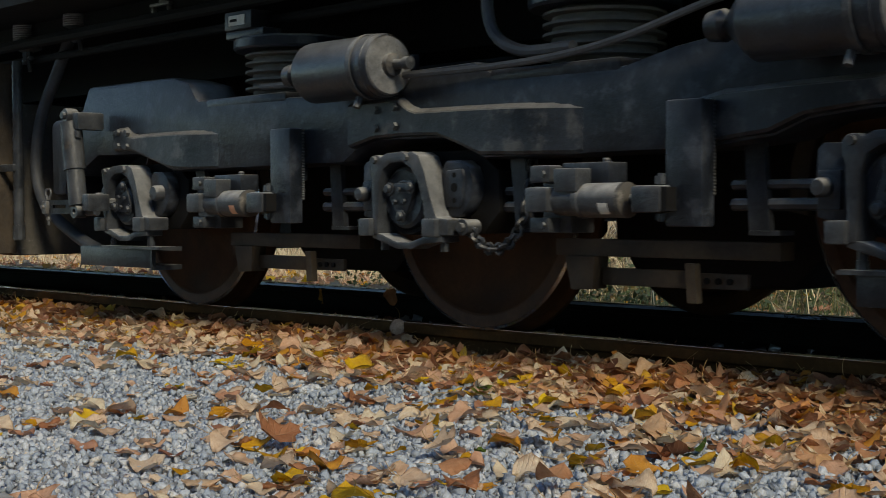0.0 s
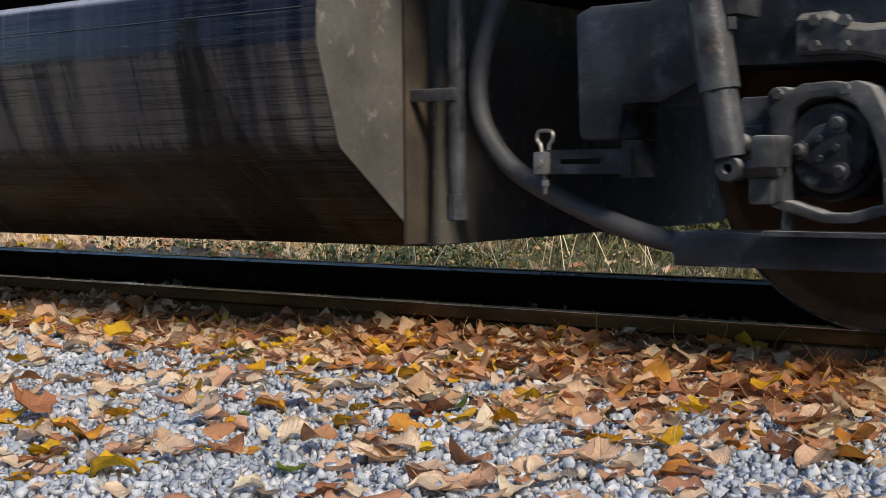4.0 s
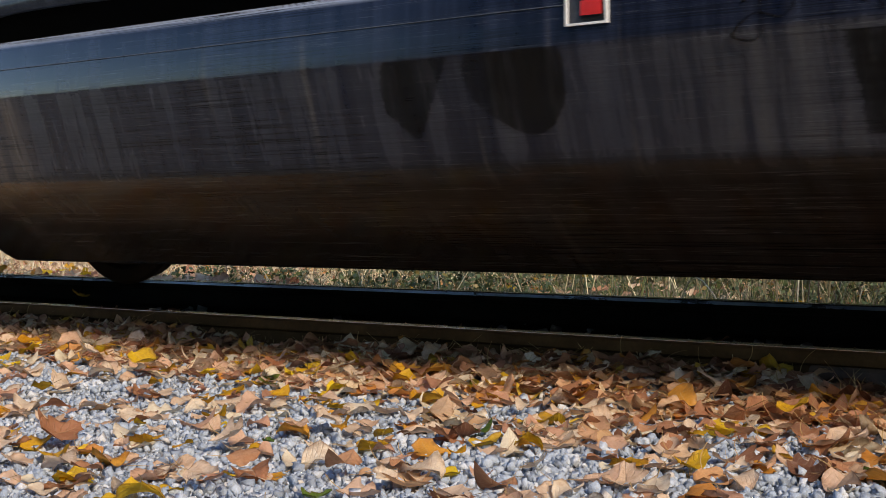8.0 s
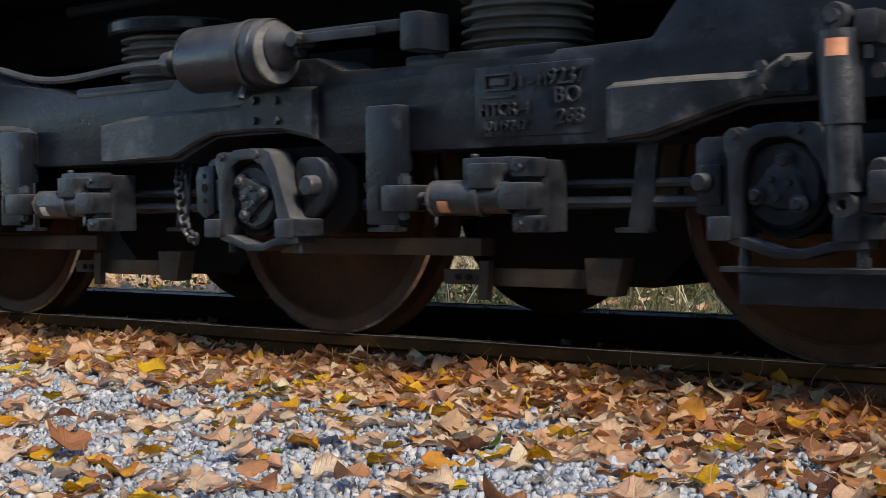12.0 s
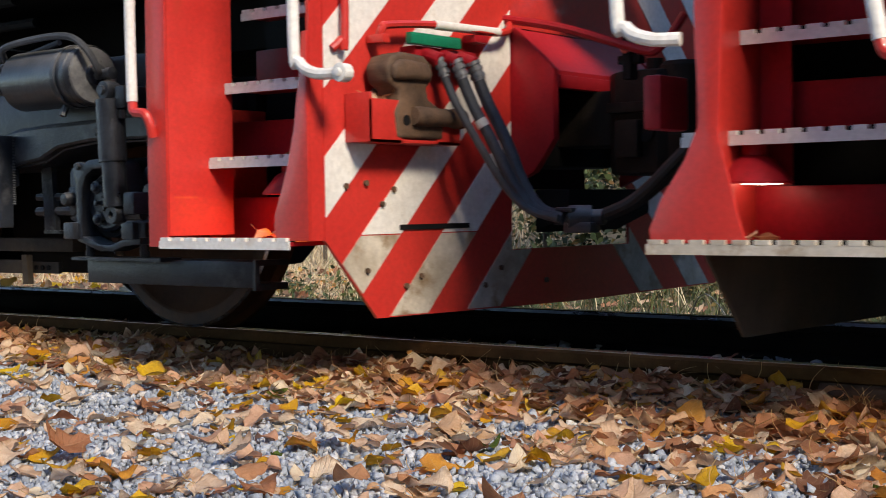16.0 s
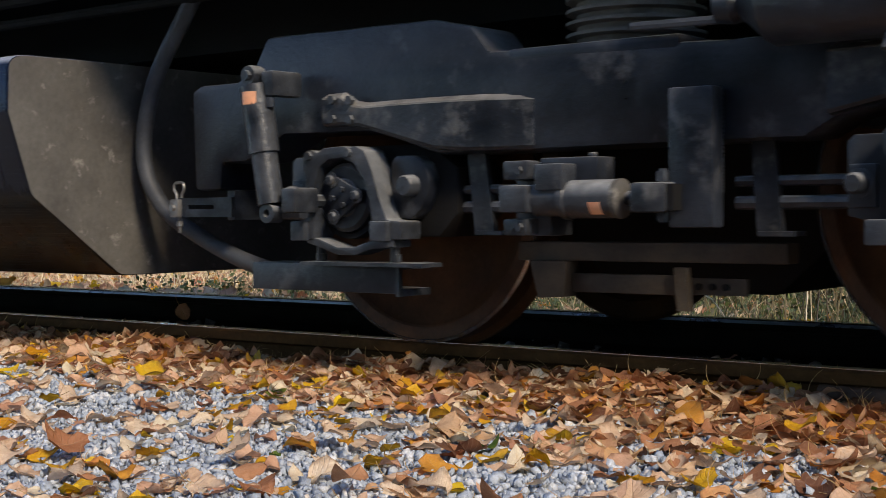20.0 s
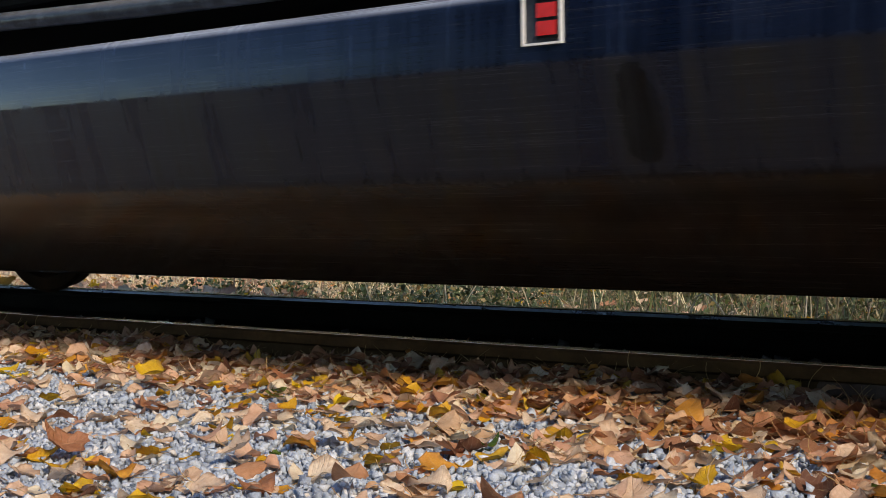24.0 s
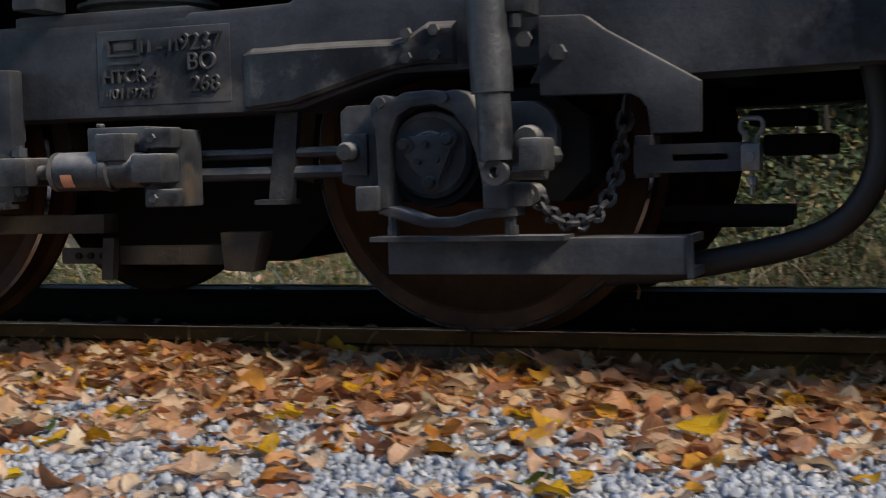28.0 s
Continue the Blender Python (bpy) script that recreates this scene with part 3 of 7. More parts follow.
def np_join(name, areas):
    """Coarser gravel over several stretches in one mesh."""
    bm = bmesh.new()
    for n, x0, x1, y0, y1 in areas:
        me = stones(name, n, x0, x1, y0, y1, 0.010, 0.024, 0.8)
        bm.from_mesh(me)
        bpy.data.meshes.remove(me)
    me = bpy.data.meshes.new(name)
    bm.to_mesh(me)
    bm.free()
    me.materials.append(STONES)
    return me


gravel = new("gravel", stones("gravel", 95000, -6.5, 1.2, -2.5, -0.05, 0.0055, 0.0165, 1.0))
tagged(gravel, "blue-grey crushed stone gravel beside the rail", "gravel", kind="stuff")
far_gravel = new("gravel", stones("gravel_far", 20000, -12.0, -6.5, -2.0, -0.05, 0.008, 0.019, 1.0))
tagged(far_gravel, "blue-grey crushed stone gravel further along the rail", "gravel", kind="stuff")
apron = new("gravel", np_join("gravel_apron", [(9000, -12.0, -6.5, -4.6, -2.0), (11000, -6.5, 1.2, -4.6, -2.5), (13000, 1.2, 7.0, -4.6, -0.05)]))
tagged(apron, "blue-grey crushed stone gravel spread beside the track", "gravel", kind="stuff")
bed = new("track_ballast", stones("track_ballast", 9000, -10.0, 1.5, 0.05, 2.5, 0.014, 0.034, 0.5))
tagged(bed, "dark crushed stone ballast between the rails", "ballast", kind="stuff")


# leaves
def leaf_shape(seed, lobes=0):
    """A dry leaf: a broad, softly curled blade with a point, about 1 long and lying along x, and its stalk."""
    r = random.Random(seed)
    rows, cols = 11, 7
    wide, curl, cup, twist = r.uniform(0.30, 0.46), r.uniform(-0.6, 1.1), r.uniform(-0.5, 0.9), r.uniform(-0.9, 0.9)
    wave, phase, belly = r.uniform(0.03, 0.10), r.uniform(0, 6), r.uniform(0.55, 0.80)
    fold, roll_up = r.uniform(-0.20, 0.35), r.uniform(0.0, 0.5) * (r.random() < 0.5)
    pts, faces = [], []
    for i in range(rows):
        u = i / (rows - 1)
        w = wide * math.sin(math.pi * u ** belly) ** 0.52 + 0.004
        if lobes:
            w *= 0.66 + 0.68 * abs(math.sin(lobes * math.pi * u + 0.3)) ** 1.4
        else:
            w *= 1 + 0.03 * (-1) ** i
        for j in range(cols):
            v = (j - 3) / 3
            y = v * w * (1 + 0.06 * r.uniform(-1, 1))
            z = fold * abs(y) + cup * y * y * 1.1 + curl * (u - 0.45) ** 2 * 0.9 + twist * (u - 0.5) * y * 0.8 + wave * abs(v) ** 2 * math.sin(9 * u + phase + 2 * v) + roll_up * max(0.0, u - 0.6) ** 2 * 2.2
            pts.append((u - 0.5 - 0.10 * roll_up * max(0.0, u - 0.6), y, z + 0.014 * r.uniform(-1, 1)))
    for i in range(rows - 1):
        for j in range(cols - 1):
            a = i * cols + j
            faces.append((a, a + cols, a + cols + 1, a + 1))
    k = len(pts)
    base = pts[3]
    bend = r.uniform(-1, 1)
    for i in range(5):
        q = (base[0] - 0.13 * i, base[1] + bend * i * i * 0.030, base[2] + (0.02 + 0.10 * max(0.0, bend)) * i)
        pts += [(q[0], q[1] - 0.012, q[2]), (q[0], q[1] + 0.012, q[2] + 0.006)]
    faces += [(k + 2 * i, k + 2 * i + 1, k + 2 * i + 3, k + 2 * i + 2) for i in range(4)]
    low = sorted(p[2] for p in pts)[4]
    return [(a, b, c - low) for a, b, c in pts], faces


LEAF_UV = [(i / 10, (j - 3) / 3) for i in range(11) for j in range(7)] + [(2.0, 0.0)] * 10
LEAF = [leaf_shape(s, 2.5 if s % 6 == 0 else 0) for s in range(18)]


def litter(name, x, y, z, size, tilt, material):
    """Many leaves in one mesh."""
    kinds = rng.integers(0, len(LEAF), len(x))
    pts, faces, k = [], [], 0
    for s, (lp, lf) in enumerate(LEAF):
        ix = np.where(kinds == s)[0]
        if not len(ix):
            continue
        p = np.array(lp) * 1.0
        turn = turns(len(ix), tilt)
        q = np.einsum("nij,kj->nki", turn, p) * size[ix][:, None, None]
        low = q[:, :, 2].min(1) * 0.6
        q += np.stack([x[ix], y[ix], z[ix] - low], 1)[:, None]
        pts.append(q.reshape(-1, 3))
        faces.append((np.array(lf)[None] + len(p) * np.arange(len(ix))[:, None, None] + k).reshape(-1, 4))
        k += len(ix) * len(p)
    return stuff_mesh(name, np.concatenate(pts), np.concatenate(faces), material, True, np.tile(np.array(LEAF_UV), (k // len(LEAF_UV), 1)))


def scatter(n, x0, x1, ys):
    """n places, with y drawn from a list of (share, y0, y1)."""
    x, y = rng.uniform(x0, x1, n), np.empty(n)
    pick = rng.choice(len(ys), n, p=[s for s, _, _ in ys])
    for i, (_, a, b) in enumerate(ys):
        y[pick == i] = rng.uniform(a, b, (pick == i).sum())
    return x, y


# the drift of leaves against the rail, and the strewn ones on the gravel
x, y = scatter(5600, -11.0, 1.2, [(0.60, -0.36, -0.075), (0.40, -0.68, -0.30)])
y = np.where((x > -2.4) & (rng.uniform(0, 1, len(x)) < 0.55), y * 1.75, y)
heap = np.interp(y, (-0.65, -0.40, -0.16, -0.05), (0.0, 0.016, 0.042, 0.046)) * rng.uniform(0.1, 1.0, len(x))
size = rng.uniform(0.05, 0.115, len(x))
# leaves near the rail and to the right get the shade-tinted russet
darkened = (x > -2.5 + 0.5 * np.sin(9 * x)) | (y > -0.34 + 0.06 * np.sin(5 * x) + rng.uniform(-0.08, 0.08, len(x)))
drift = new("leaf_drift", litter("leaf_drift", x[~darkened], y[~darkened], (ground_height(x, y) + 0.012 + heap)[~darkened], size[~darkened], 0.42, LEAVES))
shaded_drift = new("leaf_drift", litter("shaded_leaf_drift", x[darkened], y[darkened], (ground_height(x, y) + 0.012 + heap)[darkened], size[darkened], 0.48, SHADED_LEAVES))
tagged(shaded_drift, "deep drift of russet brown leaves against the rail, tinted for shade", "leaves", kind="stuff")
tagged(drift, "drift of dry brown and tan autumn leaves against the rail", "leaves", kind="stuff")
x, y = scatter(1350, -11.0, 1.2, [(0.36, -0.95, -0.5), (0.64, -2.4, -0.9)])
wide_x, wide_y = rng.uniform(-11, 7, 700), rng.uniform(-4.6, -2.3, 700)
edge_x, edge_y = rng.uniform(1.2, 7.0, 700), rng.uniform(-2.4, -0.05, 700)
x, y = np.concatenate([x, wide_x, edge_x]), np.concatenate([y, wide_y, edge_y])
strewn = new("strewn_leaves", litter("strewn_leaves", x, y, ground_height(x, y) + 0.014, rng.uniform(0.045, 0.115, len(x)), 0.22, LEAVES))
tagged(strewn, "dry brown and yellow leaves strewn on the gravel", "leaves", kind="stuff")
x, y = scatter(500, -9.0, 2.0, [(0.5, 0.1, 1.4), (0.5, 1.6, 2.4)])
bed_leaves = new("bed_leaves", litter("bed_leaves", x, y, ground_height(x, y) + 0.02, rng.uniform(0.05, 0.10, len(x)), 0.5, LEAVES))
tagged(bed_leaves, "dead leaves lying between the rails", "leaves", kind="stuff")


# verge of dry grass, stems and leaves on the far side
def blades(name, n, x0, x1, y0, y1, tall0, tall1, material, lean=0.8, width=0.004):
    x, y = rng.uniform(x0, x1, n), rng.uniform(y0, y1, n)
    tall, a, bow = rng.uniform(tall0, tall1, n), rng.uniform(0, 2 * math.pi, n), rng.uniform(0.1, lean, n)
    b = rng.uniform(0, math.pi, n)
    w = width * rng.uniform(0.6, 1.4, n)
    pts = np.empty((n, 8, 3))
    for i, u in enumerate((0.0, 0.4, 0.75, 1.0)):
        out = bow * (0.6 * u + 0.4 * u * u) * tall
        c = np.stack([x + np.cos(a) * out, y + np.sin(a) * out, ground_height(x, y) + tall * (u - 0.35 * bow * u * u)], 1)
        half = np.stack([np.cos(b) * w, np.sin(b) * w, 0 * w], 1) * (1 - 0.8 * u)
        pts[:, 2 * i], pts[:, 2 * i + 1] = c - half, c + half
    quads = np.array([(0, 1, 3, 2), (2, 3, 5, 4), (4, 5, 7, 6)])
    faces = (quads[None] + 8 * np.arange(n)[:, None, None]).reshape(-1, 4)
    return stuff_mesh(name, pts.reshape(-1, 3), faces, material)


grass = new("dry_grass", blades("dry_grass", 20000, -30.0, -7.5, 4.4, 9.5, 0.10, 0.45, STRAW, 1.5, 0.005))
tagged(grass, "sunlit dry straw-coloured grass on the far verge", "grass", kind="stuff")
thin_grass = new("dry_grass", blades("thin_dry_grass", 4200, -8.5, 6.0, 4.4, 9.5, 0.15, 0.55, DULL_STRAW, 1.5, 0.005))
tagged(thin_grass, "thin dry grass stems among green weeds", "grass", kind="stuff")
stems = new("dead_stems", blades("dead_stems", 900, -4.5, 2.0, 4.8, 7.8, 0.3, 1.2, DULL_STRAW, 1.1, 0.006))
tagged(stems, "pale dead weed stems in front of the green thicket", "stems", kind="stuff")
bank_grass = new("dry_grass", blades("bank_dry_grass", 10000, -34.0, -9.5, 9.0, 17.0, 0.25, 0.8, STRAW, 1.3, 0.010))
tagged(bank_grass, "tall dry grass on the far bank", "grass", kind="stuff")
low_grass = new("dry_grass", blades("low_dry_grass", 6800, -26.0, -6.5, 2.4, 4.6, 0.05, 0.22, STRAW, 1.5, 0.004))
low_stems = new("dry_grass", blades("low_dull_grass", 2600, -7.5, 1.0, 2.4, 4.6, 0.05, 0.24, DULL_STRAW, 1.6, 0.004))
tagged(low_stems, "short dull grass stems beside the ballast", "grass", kind="stuff")
tagged(low_grass, "short dry straw-coloured grass beside the ballast", "grass", kind="stuff")
green_grass = new("green_grass", blades("green_grass", 9000, -9.0, 6.0, 3.4, 9.0, 0.06, 0.30, BUSH, 1.0, 0.006))
tagged(green_grass, "green grass and weeds among the straw", "grass", kind="stuff")
x, y = np.concatenate([rng.uniform(-26, 6, 450), rng.uniform(-9, 2, 450)]), rng.uniform(2.6, 8.0, 900)
far_x, far_y = rng.uniform(-26, -8.3, 5200), rng.uniform(2.6, 7.5, 5200)
far_x += 0.8 * (far_y - 5.0) * -0.9
far_litter = new("verge_leaves", litter("far_verge_leaves", far_x, far_y, ground_height(far_x, far_y) + rng.uniform(0.0, 0.16, 5200), rng.uniform(0.08, 0.15, 5200), 0.8, LEAVES))
tagged(far_litter, "pinkish brown leaf litter covering the far verge", "leaves", kind="stuff")
verge_leaves = new("verge_leaves", litter("verge_leaves", x, y, ground_height(x, y) + rng.uniform(0.0, 0.12, 900), rng.uniform(0.06, 0.13, 900), 0.9, LEAVES))
tagged(verge_leaves, "fallen orange and brown leaves caught in the grass", "leaves", kind="stuff")


def card_leaves(name, centres, radius, per, size, material):
    """Crowns: many small bent leaves about each centre."""
    c = np.repeat(np.array(centres), per, 0)
    r = np.repeat(np.array(radius), per)
    d = rng.normal(size=(len(c), 3))
    d /= np.linalg.norm(d, axis=1)[:, None]
    c = c + d * (r * rng.uniform(0.15, 1.0, len(c)) ** 0.5)[:, None] * np.array([1, 1, 0.8])
    s = size * rng.uniform(0.6, 1.4, len(c))
    leaf = np.array([(-0.5, 0, 0.1), (0, -0.3, 0), (0.5, 0, 0.1), (0, 0.3, 0)])
    pts = np.einsum("nij,kj->nki", turns(len(c)), leaf) * s[:, None, None] + c[:, None]
    faces = np.arange(4 * len(c)).reshape(-1, 4)
    return stuff_mesh(name, pts.reshape(-1, 3), faces, material)


thicket = []
for k in range(150):
    px = rng.uniform(-55, 14) if k < 60 else rng.uniform(-8, 5)
    py = rng.uniform(7.5, 13.0)
    thicket.append((px, py, float(ground_height(px, py)) + rng.uniform(0.0, 3.2)))
for k in range(200):
    px, py = rng.uniform(-6.5, 2.5), rng.uniform(7.0, 12.0)
    thicket.append((px, py, float(ground_height(px, py)) + rng.uniform(0.0, 3.6)))
hedge = [(rng.uniform(-34, -7), rng.uniform(13.0, 18.0), rng.uniform(0.6, 5.5)) for k in range(150)]
hedgerow = new("hedgerow", card_leaves("hedgerow", hedge, rng.uniform(0.8, 1.6, 150), 300, 0.22, BUSH))
tagged(hedgerow, "dense dark green hedgerow on the far bank", "shrubs", kind="stuff")
shrubs = new("shrub_thicket", card_leaves("shrub_thicket", thicket, rng.uniform(0.5, 1.3, 350), 640, 0.082, BUSH))
tagged(shrubs, "thicket of dark green shrubs behind the verge", "shrubs", kind="stuff")
near_green = [(rng.uniform(-2.6, 1.0), rng.uniform(4.2, 7.0), rng.uniform(-0.25, 0.5)) for k in range(46)] + [(rng.uniform(-4.5, 1.5), rng.uniform(5.0, 8.0), rng.uniform(-0.4, -0.25)) for k in range(60)] + [(rng.uniform(-8.5, -3.5), rng.uniform(6.0, 9.5), rng.uniform(-0.45, -0.2)) for k in range(80)] + [(rng.uniform(-9.5, -6.0), rng.uniform(3.6, 6.0), rng.uniform(-0.45, -0.25)) for k in range(44)]
ivy = new("ivy_and_weeds", card_leaves("ivy_and_weeds", near_green, rng.uniform(0.2, 0.5, 230), 200, 0.045, BUSH))
tagged(ivy, "green ivy and weeds on the far bank", "weeds", kind="stuff")
far_woods = [(rng.uniform(-120, 40), rng.uniform(20, 34), rng.uniform(1, 15)) for k in range(170)]
woods = new("far_woods", card_leaves("far_woods", far_woods, rng.uniform(2.0, 4.0, 170), 300, 0.7, BUSH))
tagged(woods, "dark woods far behind the track", "woods", kind="stuff")
# unseen woods added at the camera's back, to darken reflections and close that side
back_woods = [(rng.uniform(-60, 45), rng.uniform(-34, -24), rng.uniform(-2.0, 0.2)) for k in range(100)] + [(rng.uniform(-16, 30), rng.uniform(-26, -15), rng.uniform(0, 12)) for k in range(190)]
bank = new("near_woods", card_leaves("near_woods", back_woods, rng.uniform(2.0, 3.2, 290), 260, 0.5, BUSH))
tagged(bank, "unseen dark woods behind the camera, added to shape reflections", "woods", kind="stuff")


def sapling(x, y, tall, lean, r):
    z = float(ground_height(x, y))
    top = (x + lean * tall, y + 0.1 * tall, z + tall)
    ob = thing("sapling", pipe([(x, y, z - 0.1), (x + 0.3 * lean * tall, y, z + 0.5 * tall), top], r, 7, 4), BARK, "thin bare grey-brown sapling on the far bank", "tree", group="saplings")
    for k in range(5):
        u = 0.35 + 0.13 * k
        b = Vector((x + lean * tall * u * 0.8, y, z + tall * u))
        a = rng.uniform(0, 6.28)
        e = b + Vector((math.cos(a), 0.5 * math.sin(a), rng.uniform(0.2, 0.9))) * 0.28 * tall
        part("limb", pipe([b, (b + e) / 2 + Vector((0, 0, 0.04)), e], r * 0.4, 5, 3), BARK, ob)
    return ob


for x, y, tall, lean, r in ((-1.2, 6.5, 2.6, 0.18, 0.016), (-0.9, 7.2, 3.0, -0.1, 0.022), (-0.2, 7.0, 2.2, 0.3, 0.014), (-1.9, 7.4, 3.4, 0.05, 0.025), (0.4, 7.8, 3.0, -0.2, 0.02),
                            (-3.0, 8.0, 3.2, 0.1, 0.022), (-5.5, 8.2, 3.6, -0.08, 0.025), (-8.5, 8.5, 3.4, 0.12, 0.022), (-12.0, 8.8, 3.8, 0.0, 0.026), (1.2, 8.5, 3.4, 0.1, 0.022)):
    sapling(x, y, tall, lean, r)
# arching bramble stems in the verge
for k in range(110):
    x, y = rng.uniform(-9, 2) if k % 3 else rng.uniform(-16, -9), rng.uniform(3.0, 7.0)
    z, a, span = float(ground_height(x, y)), rng.uniform(0, 6.28), rng.uniform(0.4, 1.0)
    thing("bramble_stem", pipe([(x, y, z), (x + 0.4 * span * math.cos(a), y + 0.2 * span * math.sin(a), z + rng.uniform(0.25, 0.55)), (x + span * math.cos(a), y + 0.5 * span * math.sin(a), z + 0.03)], 0.004, 5, 5),
          STRAW if k % 4 else BARK, "thin arching bramble stem in the dry grass", "stem", group="bramble stems")


# ---- locomotives ----
# every part is drawn in its truck's or the train's own x, with y and z as in the world; MID is the track's middle
MID, WHEEL_R = 0.755, 0.525
TRAIN1, TRAIN2 = -11.03, -33.10      # middles of the two locomotives in the train
LINKS = (-0.69, 1.35)                # traction link posts of a truck, from its middle axle
AXLES = (-2.03, 0.0, 2.03)


def m_shape(shape, flip):
    return flipped(shape) if flip else shape


WHEEL_PROFILE = [(0.10, -0.062), (0.135, -0.062), (0.155, -0.02), (0.30, 0.004), (0.40, -0.018), (0.447, -0.038), (0.462, -0.050), (0.515, -0.056), (0.5235, -0.048),
                 (0.525, 0.028), (0.548, 0.044), (0.551, 0.062), (0.535, 0.080), (0.46, 0.082), (0.44, 0.045), (0.16, 0.062), (0.14, 0.085), (0.10, 0.085)]


def wheelset(parent, x, rows_into):
    axle = part("wheelset", join(rod((0, -1.16, 0), (0, 1.16, 0), 0.085, 16), rod((0, -0.60, 0), (0, 0.60, 0), 0.10, 16)), STEEL, parent, "steel axle with two wheels", at=(x, 0, WHEEL_R), key="axle_shaft")
    w = lathe(WHEEL_PROFILE, 64, "y", closed=True)
    part("wheel", w, WHEEL, axle, "brown oily wheel with a worn rim", at=(0, -MID, 0), key="wheel_near", smooth=25)
    part("rim_edge", lathe([(0.513, -0.0555), (0.5155, -0.0580), (0.5255, -0.0500), (0.5240, -0.0465)], 64, "y", closed=True), RAIL_TOP, axle, "polished edge of the wheel rim", at=(0, -MID, 0), key="rim_edge", smooth=25)
    part("wheel", ([(a, -b, c) for a, b, c in w[0]], [q[::-1] for q in w[1]]), WHEEL, axle, "brown oily wheel", at=(0, MID, 0), key="wheel_far", smooth=25)
    part("rim_face", lathe([(0.47, -0.0562), (0.512, -0.0572), (0.5125, -0.0565), (0.4695, -0.0555)], 64, "y", closed=True), RIM, axle, "worn bare metal of the rim", at=(0, -MID, 0), key="rim_face")
    cap = lathe([(0.0, -0.466), (0.060, -0.468), (0.066, -0.462), (0.104, -0.464), (0.117, -0.452), (0.121, -0.40), (0.0, -0.40)], 32, "y")
    part("bearing_cap", cap, STEEL, axle, "round bearing cap with three bolts", at=(0, -MID, 0), key="bearing_cap")
    tri = []
    for a0 in (1.571, 3.665, 5.760):
        tri += [(0.050 * math.cos(a0) + 0.030 * math.cos(a0 + t), 0.050 * math.sin(a0) + 0.030 * math.sin(a0 + t)) for t in (-0.9, -0.45, 0.0, 0.45, 0.9)]
    part("locking_plate", prism(tri, -0.478, -0.466), STEEL, axle, "three-cornered locking plate", at=(0, -MID, 0), key="locking_plate", bevel=0.004)
    for k, a0 in enumerate((1.571, 3.665, 5.760)):
        cx, cz = 0.072 * math.cos(a0), 0.072 * math.sin(a0)
        part("cap_bolt", lathe([(0.0, -0.498), (0.013, -0.497), (0.017, -0.492), (0.018, -0.485), (0.026, -0.484), (0.026, -0.480)], 14, "y", at=(cx, 0, cz)), STEEL_SOOTY, axle, at=(0, -MID, 0), key="cap_bolt%d" % k)
        cx, cz = 0.030 * math.cos(a0 + math.pi), 0.030 * math.sin(a0 + math.pi)
        part("small_bolt", rod((cx, -0.483, cz), (cx, -0.495, cz), 0.010, 6), STEEL_SOOTY, axle, at=(0, -MID, 0), key="small_cap_bolt%d" % k)
    rows_into.append((axle, x))
    return axle


